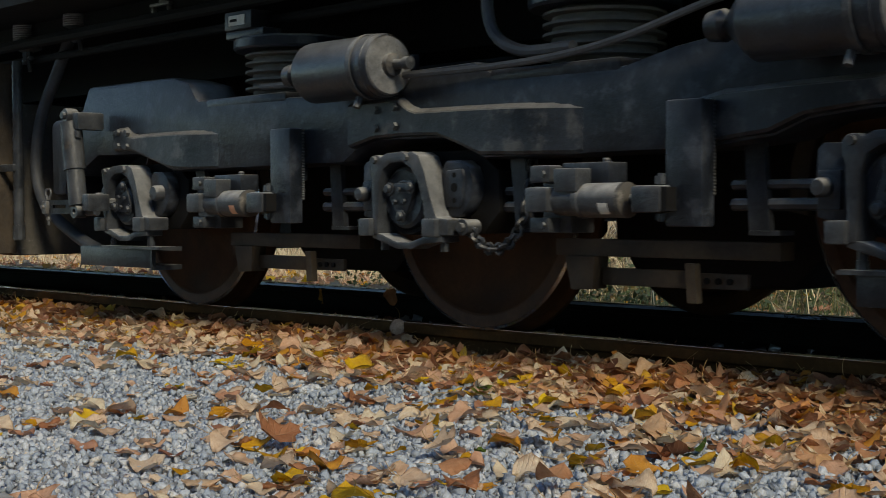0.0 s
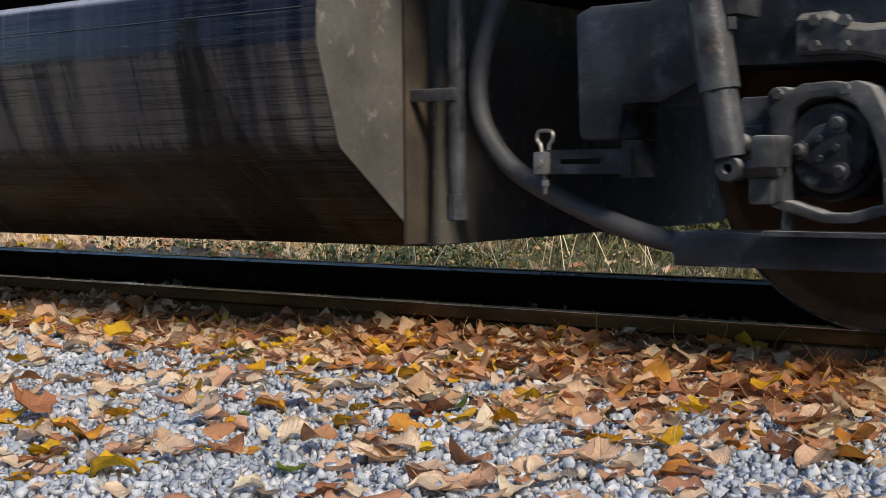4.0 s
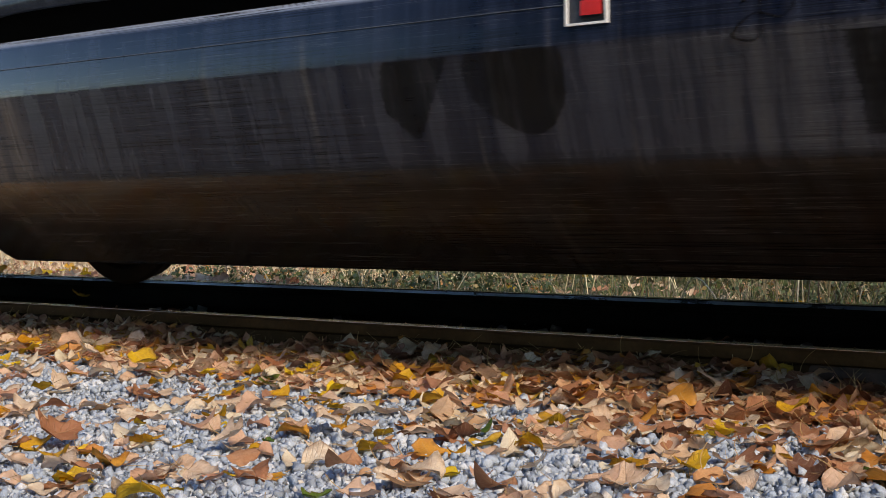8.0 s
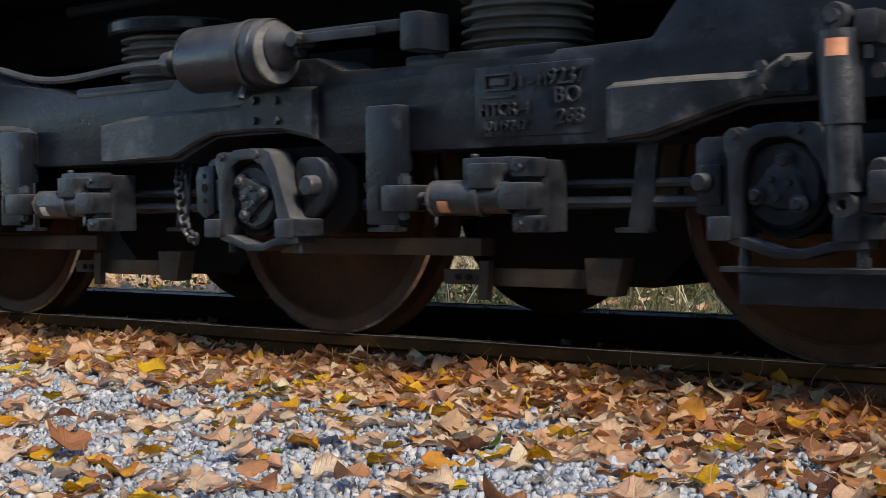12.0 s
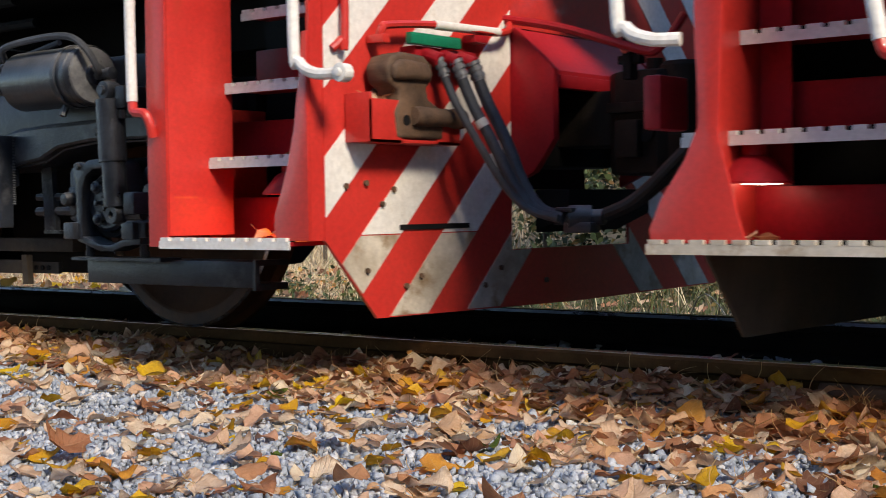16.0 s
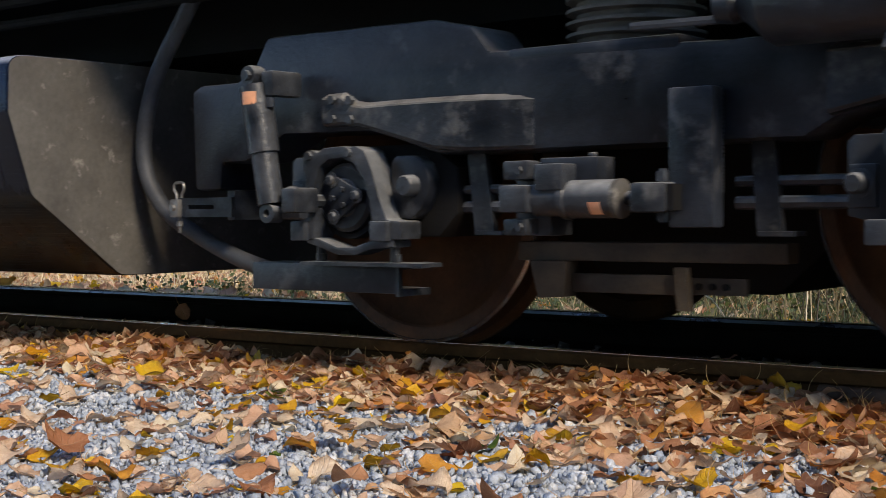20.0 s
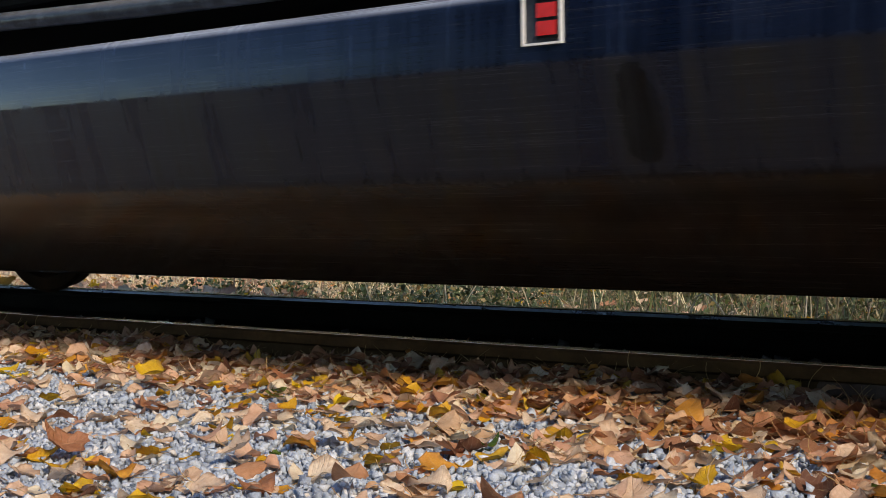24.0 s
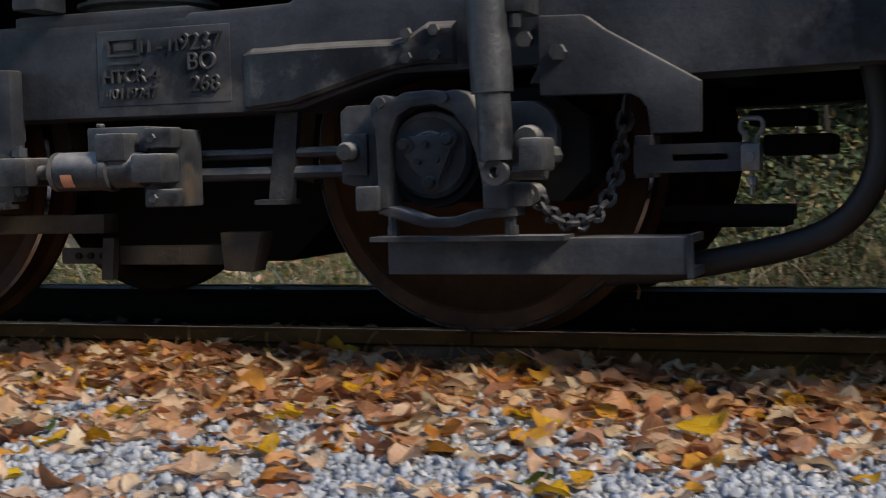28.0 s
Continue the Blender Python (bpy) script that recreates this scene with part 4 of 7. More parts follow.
def axle_box(parent, x, flip, off, tag):
    """The yoke and housing round an axle's end, its feet, strap, cheek and keeper plate."""
    yoke = [(-0.175, 0.385), (-0.175, 0.440), (-0.135, 0.448), (-0.140, 0.600), (-0.152, 0.630), (-0.152, 0.668), (-0.135, 0.686), (-0.105, 0.688), (-0.085, 0.678), (-0.055, 0.693), (0.03, 0.697), (0.06, 0.690), (0.09, 0.696),
            (0.128, 0.680), (0.160, 0.620), (0.190, 0.530), (0.225, 0.450), (0.285, 0.445), (0.285, 0.385), (0.165, 0.385), (0.160, 0.440), (0.148, 0.510), (0.122, 0.585), (0.082, 0.635), (0.03, 0.658), (-0.03, 0.654), (-0.075, 0.630), (-0.096, 0.580), (-0.100, 0.460), (-0.105, 0.385)]
    ob = part("axle_box", m_shape(prism(yoke, -0.505, -0.40), flip), STEEL_DUSTY, parent, "cast yoke round the axle bearing", key="yoke%d" % flip, bevel=0.007)
    ob.location = (off[0] + x, off[1], off[2])
    for k, (x0, x1) in enumerate(((-0.192, -0.128), (0.168, 0.240))):
        part("foot_block", m_shape(box(x0, x1, -0.528, -0.45, 0.380, 0.446), flip), STEEL_DUSTY, ob, key="foot%d%d" % (k, flip), bevel=0.006)
    for k, (u, z) in enumerate(((-0.118, 0.668), (0.062, 0.674))):
        part("stud", m_shape(rod((u, -0.50, z), (u, -0.518, z), 0.014, 8), flip), STEEL_DUSTY, ob, key="stud%d%d" % (k, flip))
    house = [(-0.23, 0.40), (-0.25, 0.62), (-0.16, 0.70), (0.30, 0.70), (0.42, 0.62), (0.42, 0.47), (0.34, 0.39)]
    # black puts the shade of the yoke's recess into the colour
    part("housing", m_shape(prism(house, -0.375, -0.12), flip), BLACK, ob, "bearing housing, black for the shaded recess round the cap", key="house%d" % flip, bevel=0.012)
    side = [(0.19, 0.455), (0.185, 0.635), (0.205, 0.660), (0.285, 0.660), (0.325, 0.635), (0.345, 0.585), (0.342, 0.535), (0.315, 0.485), (0.27, 0.450)]
    cheek = part("cheek_plate", m_shape(prism(side, -0.435, -0.37), flip), STEEL, ob, "rounded cheek plate", key="cheek%d" % flip, bevel=0.010)
    if tag == "mid":
        part("raised_panel", m_shape(prism([(0.215, 0.49), (0.215, 0.622), (0.300, 0.628), (0.308, 0.60), (0.300, 0.515), (0.285, 0.485)], -0.448, -0.43), flip), STEEL, cheek, key="panel%d" % flip, bevel=0.006)
        for k, (z, r) in enumerate(((0.605, 0.010), (0.560, 0.017), (0.513, 0.010))):
            # no real opening: the hole's shade is a black disc
            part("hole", m_shape(rod((0.262, -0.4485, z), (0.262, -0.4500, z), r, 14), flip), BLACK, cheek, "black disc drawn as a shaded bolt hole", key="hole%d%d" % (flip, k))
    else:
        part("boss", m_shape(lathe([(0.0, -0.482), (0.030, -0.480), (0.036, -0.470), (0.038, -0.43), (0.058, -0.425), (0.06, -0.40)], 18, "y", at=(0.275, 0, 0.560)), flip), STEEL_DUSTY, cheek, "round boss", key="boss%d" % flip)
    ear = part("side_lug", join(prism([(-0.275, 0.455), (-0.275, 0.650), (-0.255, 0.668), (-0.165, 0.668), (-0.165, 0.440), (-0.215, 0.440)], -0.43, -0.36), box(-0.262, -0.190, -0.445, -0.42, 0.475, 0.590)), STEEL, ob, "narrow lug beside the yoke", key="side_lug", bevel=0.006)
    if tag == "turned":
        plate = part("lug_plate", prism([(-0.315, 0.475), (-0.320, 0.600), (-0.300, 0.640), (-0.220, 0.645), (-0.215, 0.470), (-0.270, 0.445)], -0.452, -0.425), STEEL, ob, "plate with three holes", key="lug_plate", bevel=0.006)
        for k, (z, r) in enumerate(((0.605, 0.010), (0.560, 0.017), (0.513, 0.010))):
            # black discs stand for the shade in the three holes
            part("hole", rod((-0.268, -0.4525, z), (-0.268, -0.4540, z), r, 14), BLACK, plate, "black disc drawn as a shaded bolt hole", key="lug_hole%d" % k)
    else:
        part("lug_bolt", lathe([(0.0, -0.492), (0.022, -0.490), (0.028, -0.480), (0.029, -0.448), (0.040, -0.446), (0.040, -0.43)], 14, "y", at=(-0.238, 0, 0.540)), STEEL_DUSTY, ear, key="lug_bolt")
    # ring is black too, for the recess's shade
    part("bearing_ring", lathe([(0.121, -0.435), (0.140, -0.440), (0.142, -0.40), (0.121, -0.40)], 28, "y", at=(0, 0, WHEEL_R), closed=True), BLACK, ob, key="bearing_ring")
    strap = prism([(-0.14, 0.372), (-0.09, 0.358), (0.0, 0.332), (0.08, 0.332), (0.15, 0.352), (0.25, 0.360), (0.25, 0.388), (0.14, 0.378), (0.07, 0.358), (0.0, 0.358), (-0.08, 0.385), (-0.14, 0.396)], -0.500, -0.41)
    part("strap", m_shape(strap, flip), STEEL_DUSTY, ob, "wavy keeper strap", key="strap%d" % flip, bevel=0.005)
    for k, u in enumerate((-0.11, 0.222)):
        part("strap_bolt", m_shape(rod((u, -0.46, 0.325), (u, -0.46, 0.372), 0.016, 8), flip), STEEL_DUSTY, ob, key="strapbolt%d%d" % (k, flip))
    if tag == "end":
        part("keeper_plate", m_shape(box(-0.16, 0.38, -0.515, -0.41, 0.296, 0.309), flip), STEEL_DUSTY, ob, key="plate%d" % flip)
        for k, u in enumerate((-0.11, 0.225)):
            part("spacer", m_shape(rod((u, -0.46, 0.306), (u, -0.46, 0.335), 0.019, 8), flip), STEEL_DUSTY, ob, key="spacer%d%d" % (k, flip))
    return ob


def damper(parent, off, xt, xb, side, tag=True):
    """A tilted shock absorber at a truck's end; side: where the truck's middle lies (+1 or -1)."""
    y = -0.60
    top, low = Vector((xt, y, 0.945)), Vector((xb, y, 0.475))
    way = (low - top).normalized()
    ob = part("damper", rod(top + way * 0.035, top + way * 0.27, 0.054, 16), STEEL_DUSTY, parent, "grey shock absorber", at=off)
    part("lower_tube", rod(top + way * 0.27, low - way * 0.03, 0.045, 16), STEEL_DUSTY, ob)
    part("eye", join(lathe([(0.016, -0.03), (0.033, -0.03), (0.036, -0.02), (0.036, 0.02), (0.033, 0.03), (0.016, 0.03)], 14, "y", at=top, closed=True), rod(top + Vector((0, 0.09, 0)), top - Vector((0, 0.045, 0)), 0.018, 8)), STEEL_DUSTY, ob)
    part("eye", join(lathe([(0.014, -0.028), (0.034, -0.028), (0.034, 0.028), (0.014, 0.028)], 14, "y", at=low, closed=True), rod(low + Vector((0, 0.03, 0)), low + Vector((side * 0.12, 0.03, 0)), 0.022, 8)), STEEL_DUSTY, ob)
    b = side
    part("upper_bracket", box(min(xt + 0.045 * b, xt + 0.105 * b), max(xt + 0.045 * b, xt + 0.105 * b), y - 0.015, -0.47, 0.872, 0.958), STEEL_DUSTY, ob, bevel=0.012)
    part("bracket_bolt", rod((xt + 0.075 * b, y, 0.868), (xt + 0.075 * b, y, 0.835), 0.016, 8), STEEL_DUSTY, ob)
    part("lower_bracket", box(min(xb + 0.060 * b, xb + 0.125 * b), max(xb + 0.060 * b, xb + 0.125 * b), y - 0.02, -0.50, 0.475, 0.560), STEEL_DUSTY, ob, bevel=0.012)
    part("lower_arm", rod((xb + 0.09 * b, -0.505, 0.515), (xb + 0.09 * b, -0.41, 0.515), 0.030, 10), STEEL_DUSTY, ob)
    if tag:
        part("tag", lathe([(0.0552, -0.022), (0.0552, 0.022)], 7, "z", at=top + way * 0.080, start=4.45, sweep=0.16), ORANGE, ob, "faded orange tag")
    return ob


def traction_link(parent, off, xb, flip, tag):
    """The post on the frame and the link with its ball ends."""
    post = part("link_post", m_shape(join(box(-0.055, 0.082, -0.54, -0.475, 0.425, 0.812), box(-0.02, 0.05, -0.476, -0.42, 0.60, 0.79)), flip), STEEL, parent, "flat steel post", key="post%d" % flip, bevel=0.008)
    post.location = (off[0] + xb, off[1], off[2])
    weld = pipe([(0.060, -0.470, 0.52), (0.060, -0.470, 0.65), (0.060, -0.470, 0.81)], 0.016, 6, 26, ribs=0.003)
    part("weld_bead", m_shape(weld, flip), STEEL_DUSTY, post, key="weld%d" % flip)
    block = join(box(-0.60, -0.475, -0.50, -0.38, 0.400, 0.620), box(-0.605, -0.515, -0.56, -0.495, 0.568, 0.625), box(-0.605, -0.520, -0.56, -0.495, 0.402, 0.452))
    part("link_block", m_shape(block, flip), STEEL_DUSTY, post, "stacked link bracket", key="block%d" % flip, bevel=0.007)
    part("link_ear", m_shape(box(-0.595, -0.495, -0.60, -0.495, 0.470, 0.552), flip), STEEL_DUSTY, post, key="ear%d" % flip, bevel=0.012)
    for k, z in enumerate((0.596, 0.427)):
        part("bracket_bolt", m_shape(bolt(-0.545, -0.559, z, 0.013, 0.012), flip), STEEL_DUSTY, post, key="linkbolt%d%d" % (flip, k))
    part("top_plate", m_shape(box(-0.50, -0.30, -0.515, -0.42, 0.560, 0.632), flip), STEEL, post, key="topplate%d" % flip, bevel=0.005)
    part("clamp", m_shape(join(box(-0.472, -0.375, -0.590, -0.44, 0.535, 0.612), rod((-0.33, -0.49, 0.63), (-0.33, -0.49, 0.645), 0.015, 6)), flip), STEEL_DUSTY, post, key="clamp%d" % flip, bevel=0.006)
    link = lathe([(0.0, -0.50), (0.050, -0.50), (0.050, -0.405), (0.060, -0.400), (0.060, -0.380), (0.056, -0.375), (0.056, -0.215), (0.052, -0.205), (0.0, -0.200)], 20, "x", at=(0, -0.53, 0.508))
    part("traction_rod", m_shape(link, flip), STEEL_DUSTY, post, "round traction rod", key="link%d" % flip)
    part("end_ring", m_shape(lathe([(0.0575, -0.222), (0.0575, -0.206), (0.040, -0.192), (0.020, -0.190)], 20, "x", at=(0, -0.53, 0.508)), flip), TANK_END, post, "pale end ring", key="endring%d" % flip)
    part("stem", m_shape(rod((-0.21, -0.53, 0.508), (-0.12, -0.53, 0.508), 0.021, 12), flip), STEEL, post, key="stem%d" % flip)
    part("clevis", m_shape(box(-0.145, -0.032, -0.60, -0.47, 0.468, 0.552), flip), STEEL_DUSTY, post, key="clevis%d" % flip, bevel=0.012)
    # solid black block in place of the gap's shade
    part("pin_gap", m_shape(box(-0.034, -0.012, -0.590, -0.53, 0.474, 0.546), flip), BLACK, post, "black block drawn as the shaded gap behind the clevis", key="pingap%d" % flip)
    part("pin_nut", m_shape(join(rod((-0.075, -0.53, 0.44), (-0.075, -0.53, 0.590), 0.013, 8), rod((-0.075, -0.53, 0.556), (-0.075, -0.53, 0.582), 0.024, 6), rod((-0.075, -0.53, 0.445), (-0.075, -0.53, 0.466), 0.022, 6)), flip), STEEL_DUSTY, post, key="pinnut%d" % flip)
    part("tag", m_shape(lathe([(0.0566, -0.290), (0.0566, -0.250)], 7, "x", at=(0, -0.53, 0.508), start=3.30, sweep=0.12), flip), ORANGE if tag else PALE, post, "faded tag on the rod", key="rodtag%d%d" % (flip, tag))
    return post


def brake_cylinder(parent, off, x, length, way, y=-0.56, z=1.015):
    """An air cylinder with domed ends; way: the end with the rod looks to +x or -x."""
    r = 0.118
    body = lathe([(0.0, -length / 2), (r * 0.9, -length / 2), (r, -length / 2 + 0.02), (r, length / 2 - 0.06), (r * 1.02, length / 2 - 0.055), (r * 1.02, length / 2 - 0.03), (r, length / 2 - 0.028), (r, length / 2 - 0.012), (r * 0.96, length / 2)], 28, "x")
    ob = part("brake_cylinder", m_shape(body, way < 0), STEEL, parent, "grey brake cylinder with a dusty end", at=(off[0] + x, off[1] + y, off[2] + z), smooth=40)
    part("end_face", m_shape(lathe([(0.0, length / 2 + 0.012), (r * 0.5, length / 2 + 0.012), (r * 0.9, length / 2 + 0.004), (r * 0.95, length / 2 - 0.01)], 28, "x"), way < 0), PALE_STEEL, ob, "dusty pale end face")
    part("push_rod", m_shape(lathe([(0.0, length / 2), (0.045, length / 2 + 0.012), (0.042, length / 2 + 0.03), (0.020, length / 2 + 0.04), (0.016, length / 2 + 0.09), (0.024, length / 2 + 0.092), (0.024, length / 2 + 0.12), (0.0, length / 2 + 0.125)], 14, "x"), way < 0), STEEL_DUSTY, ob)
    part("hoop", m_shape(lathe([(r + 0.001, length / 2 - 0.11), (r + 0.006, length / 2 - 0.108), (r + 0.006, length / 2 - 0.085), (r + 0.001, length / 2 - 0.083)], 28, "x"), way < 0), STEEL_DUSTY, ob, "pale dusty hoop")
    part("neck", m_shape(lathe([(0.0, -length / 2 - 0.15), (0.045, -length / 2 - 0.148), (0.05, -length / 2 - 0.10), (0.035, -length / 2 - 0.08), (0.06, -length / 2 - 0.05), (r * 0.9, -length / 2 + 0.001)], 20, "x"), way < 0), STEEL, ob)
    part("lug", m_shape(box(-length / 2 - 0.06, -length / 2 + 0.01, -0.03, 0.05, -0.04, 0.05), way < 0), STEEL, ob, bevel=0.006)
    part("drain_plug", m_shape(rod((length / 2 - 0.13, -0.03, -r + 0.01), (length / 2 - 0.13, -0.05, -r - 0.035), 0.014, 6), way < 0), STEEL_DUSTY, ob)
    part("cylinder_bracket", box(-length * 0.35, length * 0.35, 0.05, 0.22, -0.10, 0.06), STEEL, ob, bevel=0.01)
    return ob


def rubber_spring(parent, off, x, y):
    prof = [(0.0, 0.955), (0.225, 0.955), (0.225, 0.975)]
    for k in range(5):
        z = 0.985 + 0.037 * k
        prof += [(0.185, z), (0.185, z + 0.018), (0.218, z + 0.023), (0.218, z + 0.033)]
    ob = part("rubber_spring", lathe(prof + [(0.19, 1.18), (0.0, 1.18)], 32, "z"), SPRING, parent, "stack of brownish rubber spring discs", at=(off[0] + x, off[1] + y, off[2]), key="rubber_spring", smooth=30)
    part("spring_cap", lathe([(0.0, 1.18), (0.262, 1.18), (0.27, 1.19), (0.27, 1.225), (0.26, 1.235), (0.0, 1.235)], 32, "z"), STEEL, ob, key="spring_cap")
    part("spring_pocket", box(-0.30, 0.30, -0.275, 0.10, 0.925, 0.975), STEEL, ob, key="spring_pocket", bevel=0.015)
    part("spring_seat", lathe([(0.0, 0.92), (0.27, 0.92), (0.27, 0.95), (0.26, 0.957), (0.0, 0.957)], 32, "z"), STEEL_DUSTY, ob, key="spring_seat")
    return ob


def ledge(cols):
    """A raised lower half of the casting: columns of x, low and high edge, and how far it stands out; its upper edge slopes."""
    pts, faces = [], []
    for x, low, high, out in cols:
        y = -0.446 - 0.034 * out
        pts += [(x, -0.436, low - 0.004), (x, y + 0.008, low), (x, y, low + 0.010), (x, y, high - 0.014), (x, y + 0.004, high - 0.008), (x, -0.436, high + 0.012)]
    m = 6
    for i in range(len(cols) - 1):
        faces += [(i * m + j, (i + 1) * m + j, (i + 1) * m + j + 1, i * m + j + 1) for j in range(m - 1)]
    return pts, faces + [tuple(range(m)), tuple(range(len(pts) - 1, len(pts) - m - 1, -1))]


def chain(parent, points, off):
    line = smooth_line(points, 3)
    shapes = []
    for i in range(len(line) - 1):
        a, b = line[i], line[i + 1]
        way = (b - a).normalized()
        side = (Vector((0, 1, 0)) if i % 2 else way.cross(Vector((0, 1, 0)))).normalized()
        c, l, w = (a + b) / 2, (b - a).length * 0.74, 0.019
        ring = [c + way * l * math.cos(t) * 0.9 + side * w * math.sin(t) for t in [2 * math.pi * k / 8 for k in range(9)]]
        shapes.append(pipe(ring, 0.0085, 5, 1))
    return part("chain", join(*shapes), STEEL_SOOTY, parent, "hanging dark steel chain", at=off)


def truck(parent, origin, xc, flip, turning):
    """A three-axle truck, centred at xc in the train. flip: 0 for the one ahead of its tank, 1 for the one behind."""
    off = (xc - origin, -MID, 0)
    s = -1 if flip else 1
    low = [(2.42, 0.75), (1.95, 0.755), (1.74, 0.735), (1.62, 0.69), (1.37, 0.665), (0.41, 0.66), (0.31, 0.70), (0.20, 0.74), (-0.16, 0.745), (-0.30, 0.715), (-0.39, 0.665), (-1.64, 0.66), (-1.80, 0.71), (-1.93, 0.745), (-2.33, 0.75)]
    if not flip:
        ends = [(-2.53, 0.66), (-2.65, 0.66), (-2.66, 0.56), (-2.80, 0.56), (-2.81, 0.93), (-2.76, 0.95), (-2.57, 0.95), (-2.48, 0.99), (-2.41, 1.10), (-1.66, 1.095), (-1.50, 1.06), (-1.43, 0.975)]
        top = [(-0.60, 0.945), (-0.42, 0.95), (-0.30, 1.0), (0.36, 1.01), (0.48, 0.95), (1.05, 0.945), (1.25, 0.99), (1.55, 1.03), (1.68, 1.10), (2.42, 1.10), (2.50, 0.98), (2.57, 0.96), (2.57, 0.72)]
        outline = low + ends + top
    else:
        low = [(-a, b) for a, b in low]
        ends = [(2.30, 0.70), (3.45, 0.72), (3.45, 0.935), (2.76, 0.955), (2.70, 1.05), (2.62, 1.09), (2.50, 1.105), (1.74, 1.11), (1.62, 0.96), (1.43, 0.955)]
        top = [(0.60, 0.945), (0.42, 0.95), (0.30, 1.0), (-0.36, 1.01), (-0.48, 0.95), (-1.05, 0.945), (-1.25, 0.99), (-1.55, 1.03), (-1.68, 1.10), (-2.42, 1.10), (-2.46, 0.98), (-2.50, 0.96), (-2.50, 0.72)]
        outline = low + ends + top
    frame_ob = part("truck_frame", prism(outline, -0.445, -0.20), STEEL, parent, "cast truck side frame, dark and dusty", at=off, key="side_frame%d" % flip, bevel=0.022)
    # raised webs, ledges and bosses of the casting
    webs = [[(-2.11, 0.768, 0.872, 1.0), (-2.03, 0.770, 0.874, 1.0), (-1.975, 0.766, 0.842, 1.0), (-1.93, 0.760, 0.834, 1.0), (-1.80, 0.725, 0.836, 1.0), (-1.63, 0.678, 0.836, 1.0), (-1.52, 0.668, 0.835, 0.95), (-1.42, 0.666, 0.834, 0.6), (-1.34, 0.666, 0.832, 0.25), (-1.26, 0.666, 0.83, 0.0)],
            [(-0.31, 0.722, 0.895, 1.0), (-0.16, 0.754, 0.900, 1.0), (-0.02, 0.758, 0.900, 1.0), (0.04, 0.758, 0.862, 1.0), (0.08, 0.757, 0.850, 1.0), (0.20, 0.752, 0.848, 1.0), (0.32, 0.714, 0.847, 1.0), (0.42, 0.676, 0.845, 1.0), (0.58, 0.672, 0.842, 0.95), (0.68, 0.670, 0.838, 0.6), (0.78, 0.668, 0.835, 0.25), (0.88, 0.668, 0.83, 0.0)],
            [(1.30, 0.668, 0.82, 0.0), (1.45, 0.690, 0.838, 0.5), (1.62, 0.705, 0.842, 1.0), (1.74, 0.750, 0.845, 1.0), (1.95, 0.770, 0.848, 1.0), (2.10, 0.768, 0.860, 1.0), (2.40, 0.765, 0.862, 1.0)]]
    if flip:       # the cast marks stand where this web ends
        webs[0] = webs[0][:-4] + [(-1.50, 0.668, 0.835, 0.5), (-1.47, 0.668, 0.834, 0.0)]
    for k, cols in enumerate(webs):
        part("raised_web", m_shape(ledge(cols), flip), STEEL_LEDGE, frame_ob, "raised web with pale dust on its ledge", key="web%d_%d" % (flip, k), smooth=18)
    for k, (x, z) in enumerate(((-2.06, 0.79), (-2.06, 0.855), (-1.98, 0.785), (-1.98, 0.85), (-0.14, 0.79), (-0.03, 0.795), (-0.14, 0.86), (-0.03, 0.865), (2.0, 0.80), (2.1, 0.80))):
        part("bolt", m_shape(bolt(x, -0.474, z, 0.016, 0.020), flip), STEEL_DUSTY, frame_ob, key="framebolt%d_%d" % (flip, k))
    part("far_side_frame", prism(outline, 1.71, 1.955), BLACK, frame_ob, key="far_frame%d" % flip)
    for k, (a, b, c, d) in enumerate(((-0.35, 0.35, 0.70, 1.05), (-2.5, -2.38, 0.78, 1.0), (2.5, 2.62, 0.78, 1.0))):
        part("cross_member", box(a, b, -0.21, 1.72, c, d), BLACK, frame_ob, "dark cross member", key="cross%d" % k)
    for k, x in enumerate((-1.02, 1.02)):
        case = [(-0.48, 0.36), (-0.30, 0.20), (0.30, 0.20), (0.48, 0.36), (0.50, 0.95), (-0.50, 0.95)]
        part("traction_motor", moved(prism(case, 0.12, 1.38), x), BLACK, frame_ob, "dark motor case", key="motor%d" % k, bevel=0.03)
    for i, x in enumerate(AXLES):
        wheelset(parent, off[0] + x, turning)
        sooty = grime["tag"] == "_sooty" or (-30 < xc < -22 and x > 1)      # the leading axle of the trailing locomotive is drawn as dark
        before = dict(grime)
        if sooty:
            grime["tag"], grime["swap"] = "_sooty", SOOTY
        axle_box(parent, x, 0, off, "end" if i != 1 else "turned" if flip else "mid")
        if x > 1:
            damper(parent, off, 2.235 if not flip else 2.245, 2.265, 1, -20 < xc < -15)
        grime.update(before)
        # brake shoe against the wheel
        a0 = 0.15 if x <= 0 else math.pi - 0.15
        sh = [(x + 0.545 * math.cos(a0 + t), WHEEL_R + 0.545 * math.sin(a0 + t)) for t in (-0.28, -0.1, 0.1, 0.28)] + [(x + 0.615 * math.cos(a0 + t), WHEEL_R + 0.615 * math.sin(a0 + t)) for t in (0.24, 0.0, -0.24)]
        part("brake_shoe", prism(sh, -0.05, 0.05), RUST_BEAM, frame_ob, "brown brake shoe", bevel=0.006)
    for xl in LINKS:
        traction_link(parent, off, s * xl, flip, 1 if xl < 0 else 0)
        b = s * xl
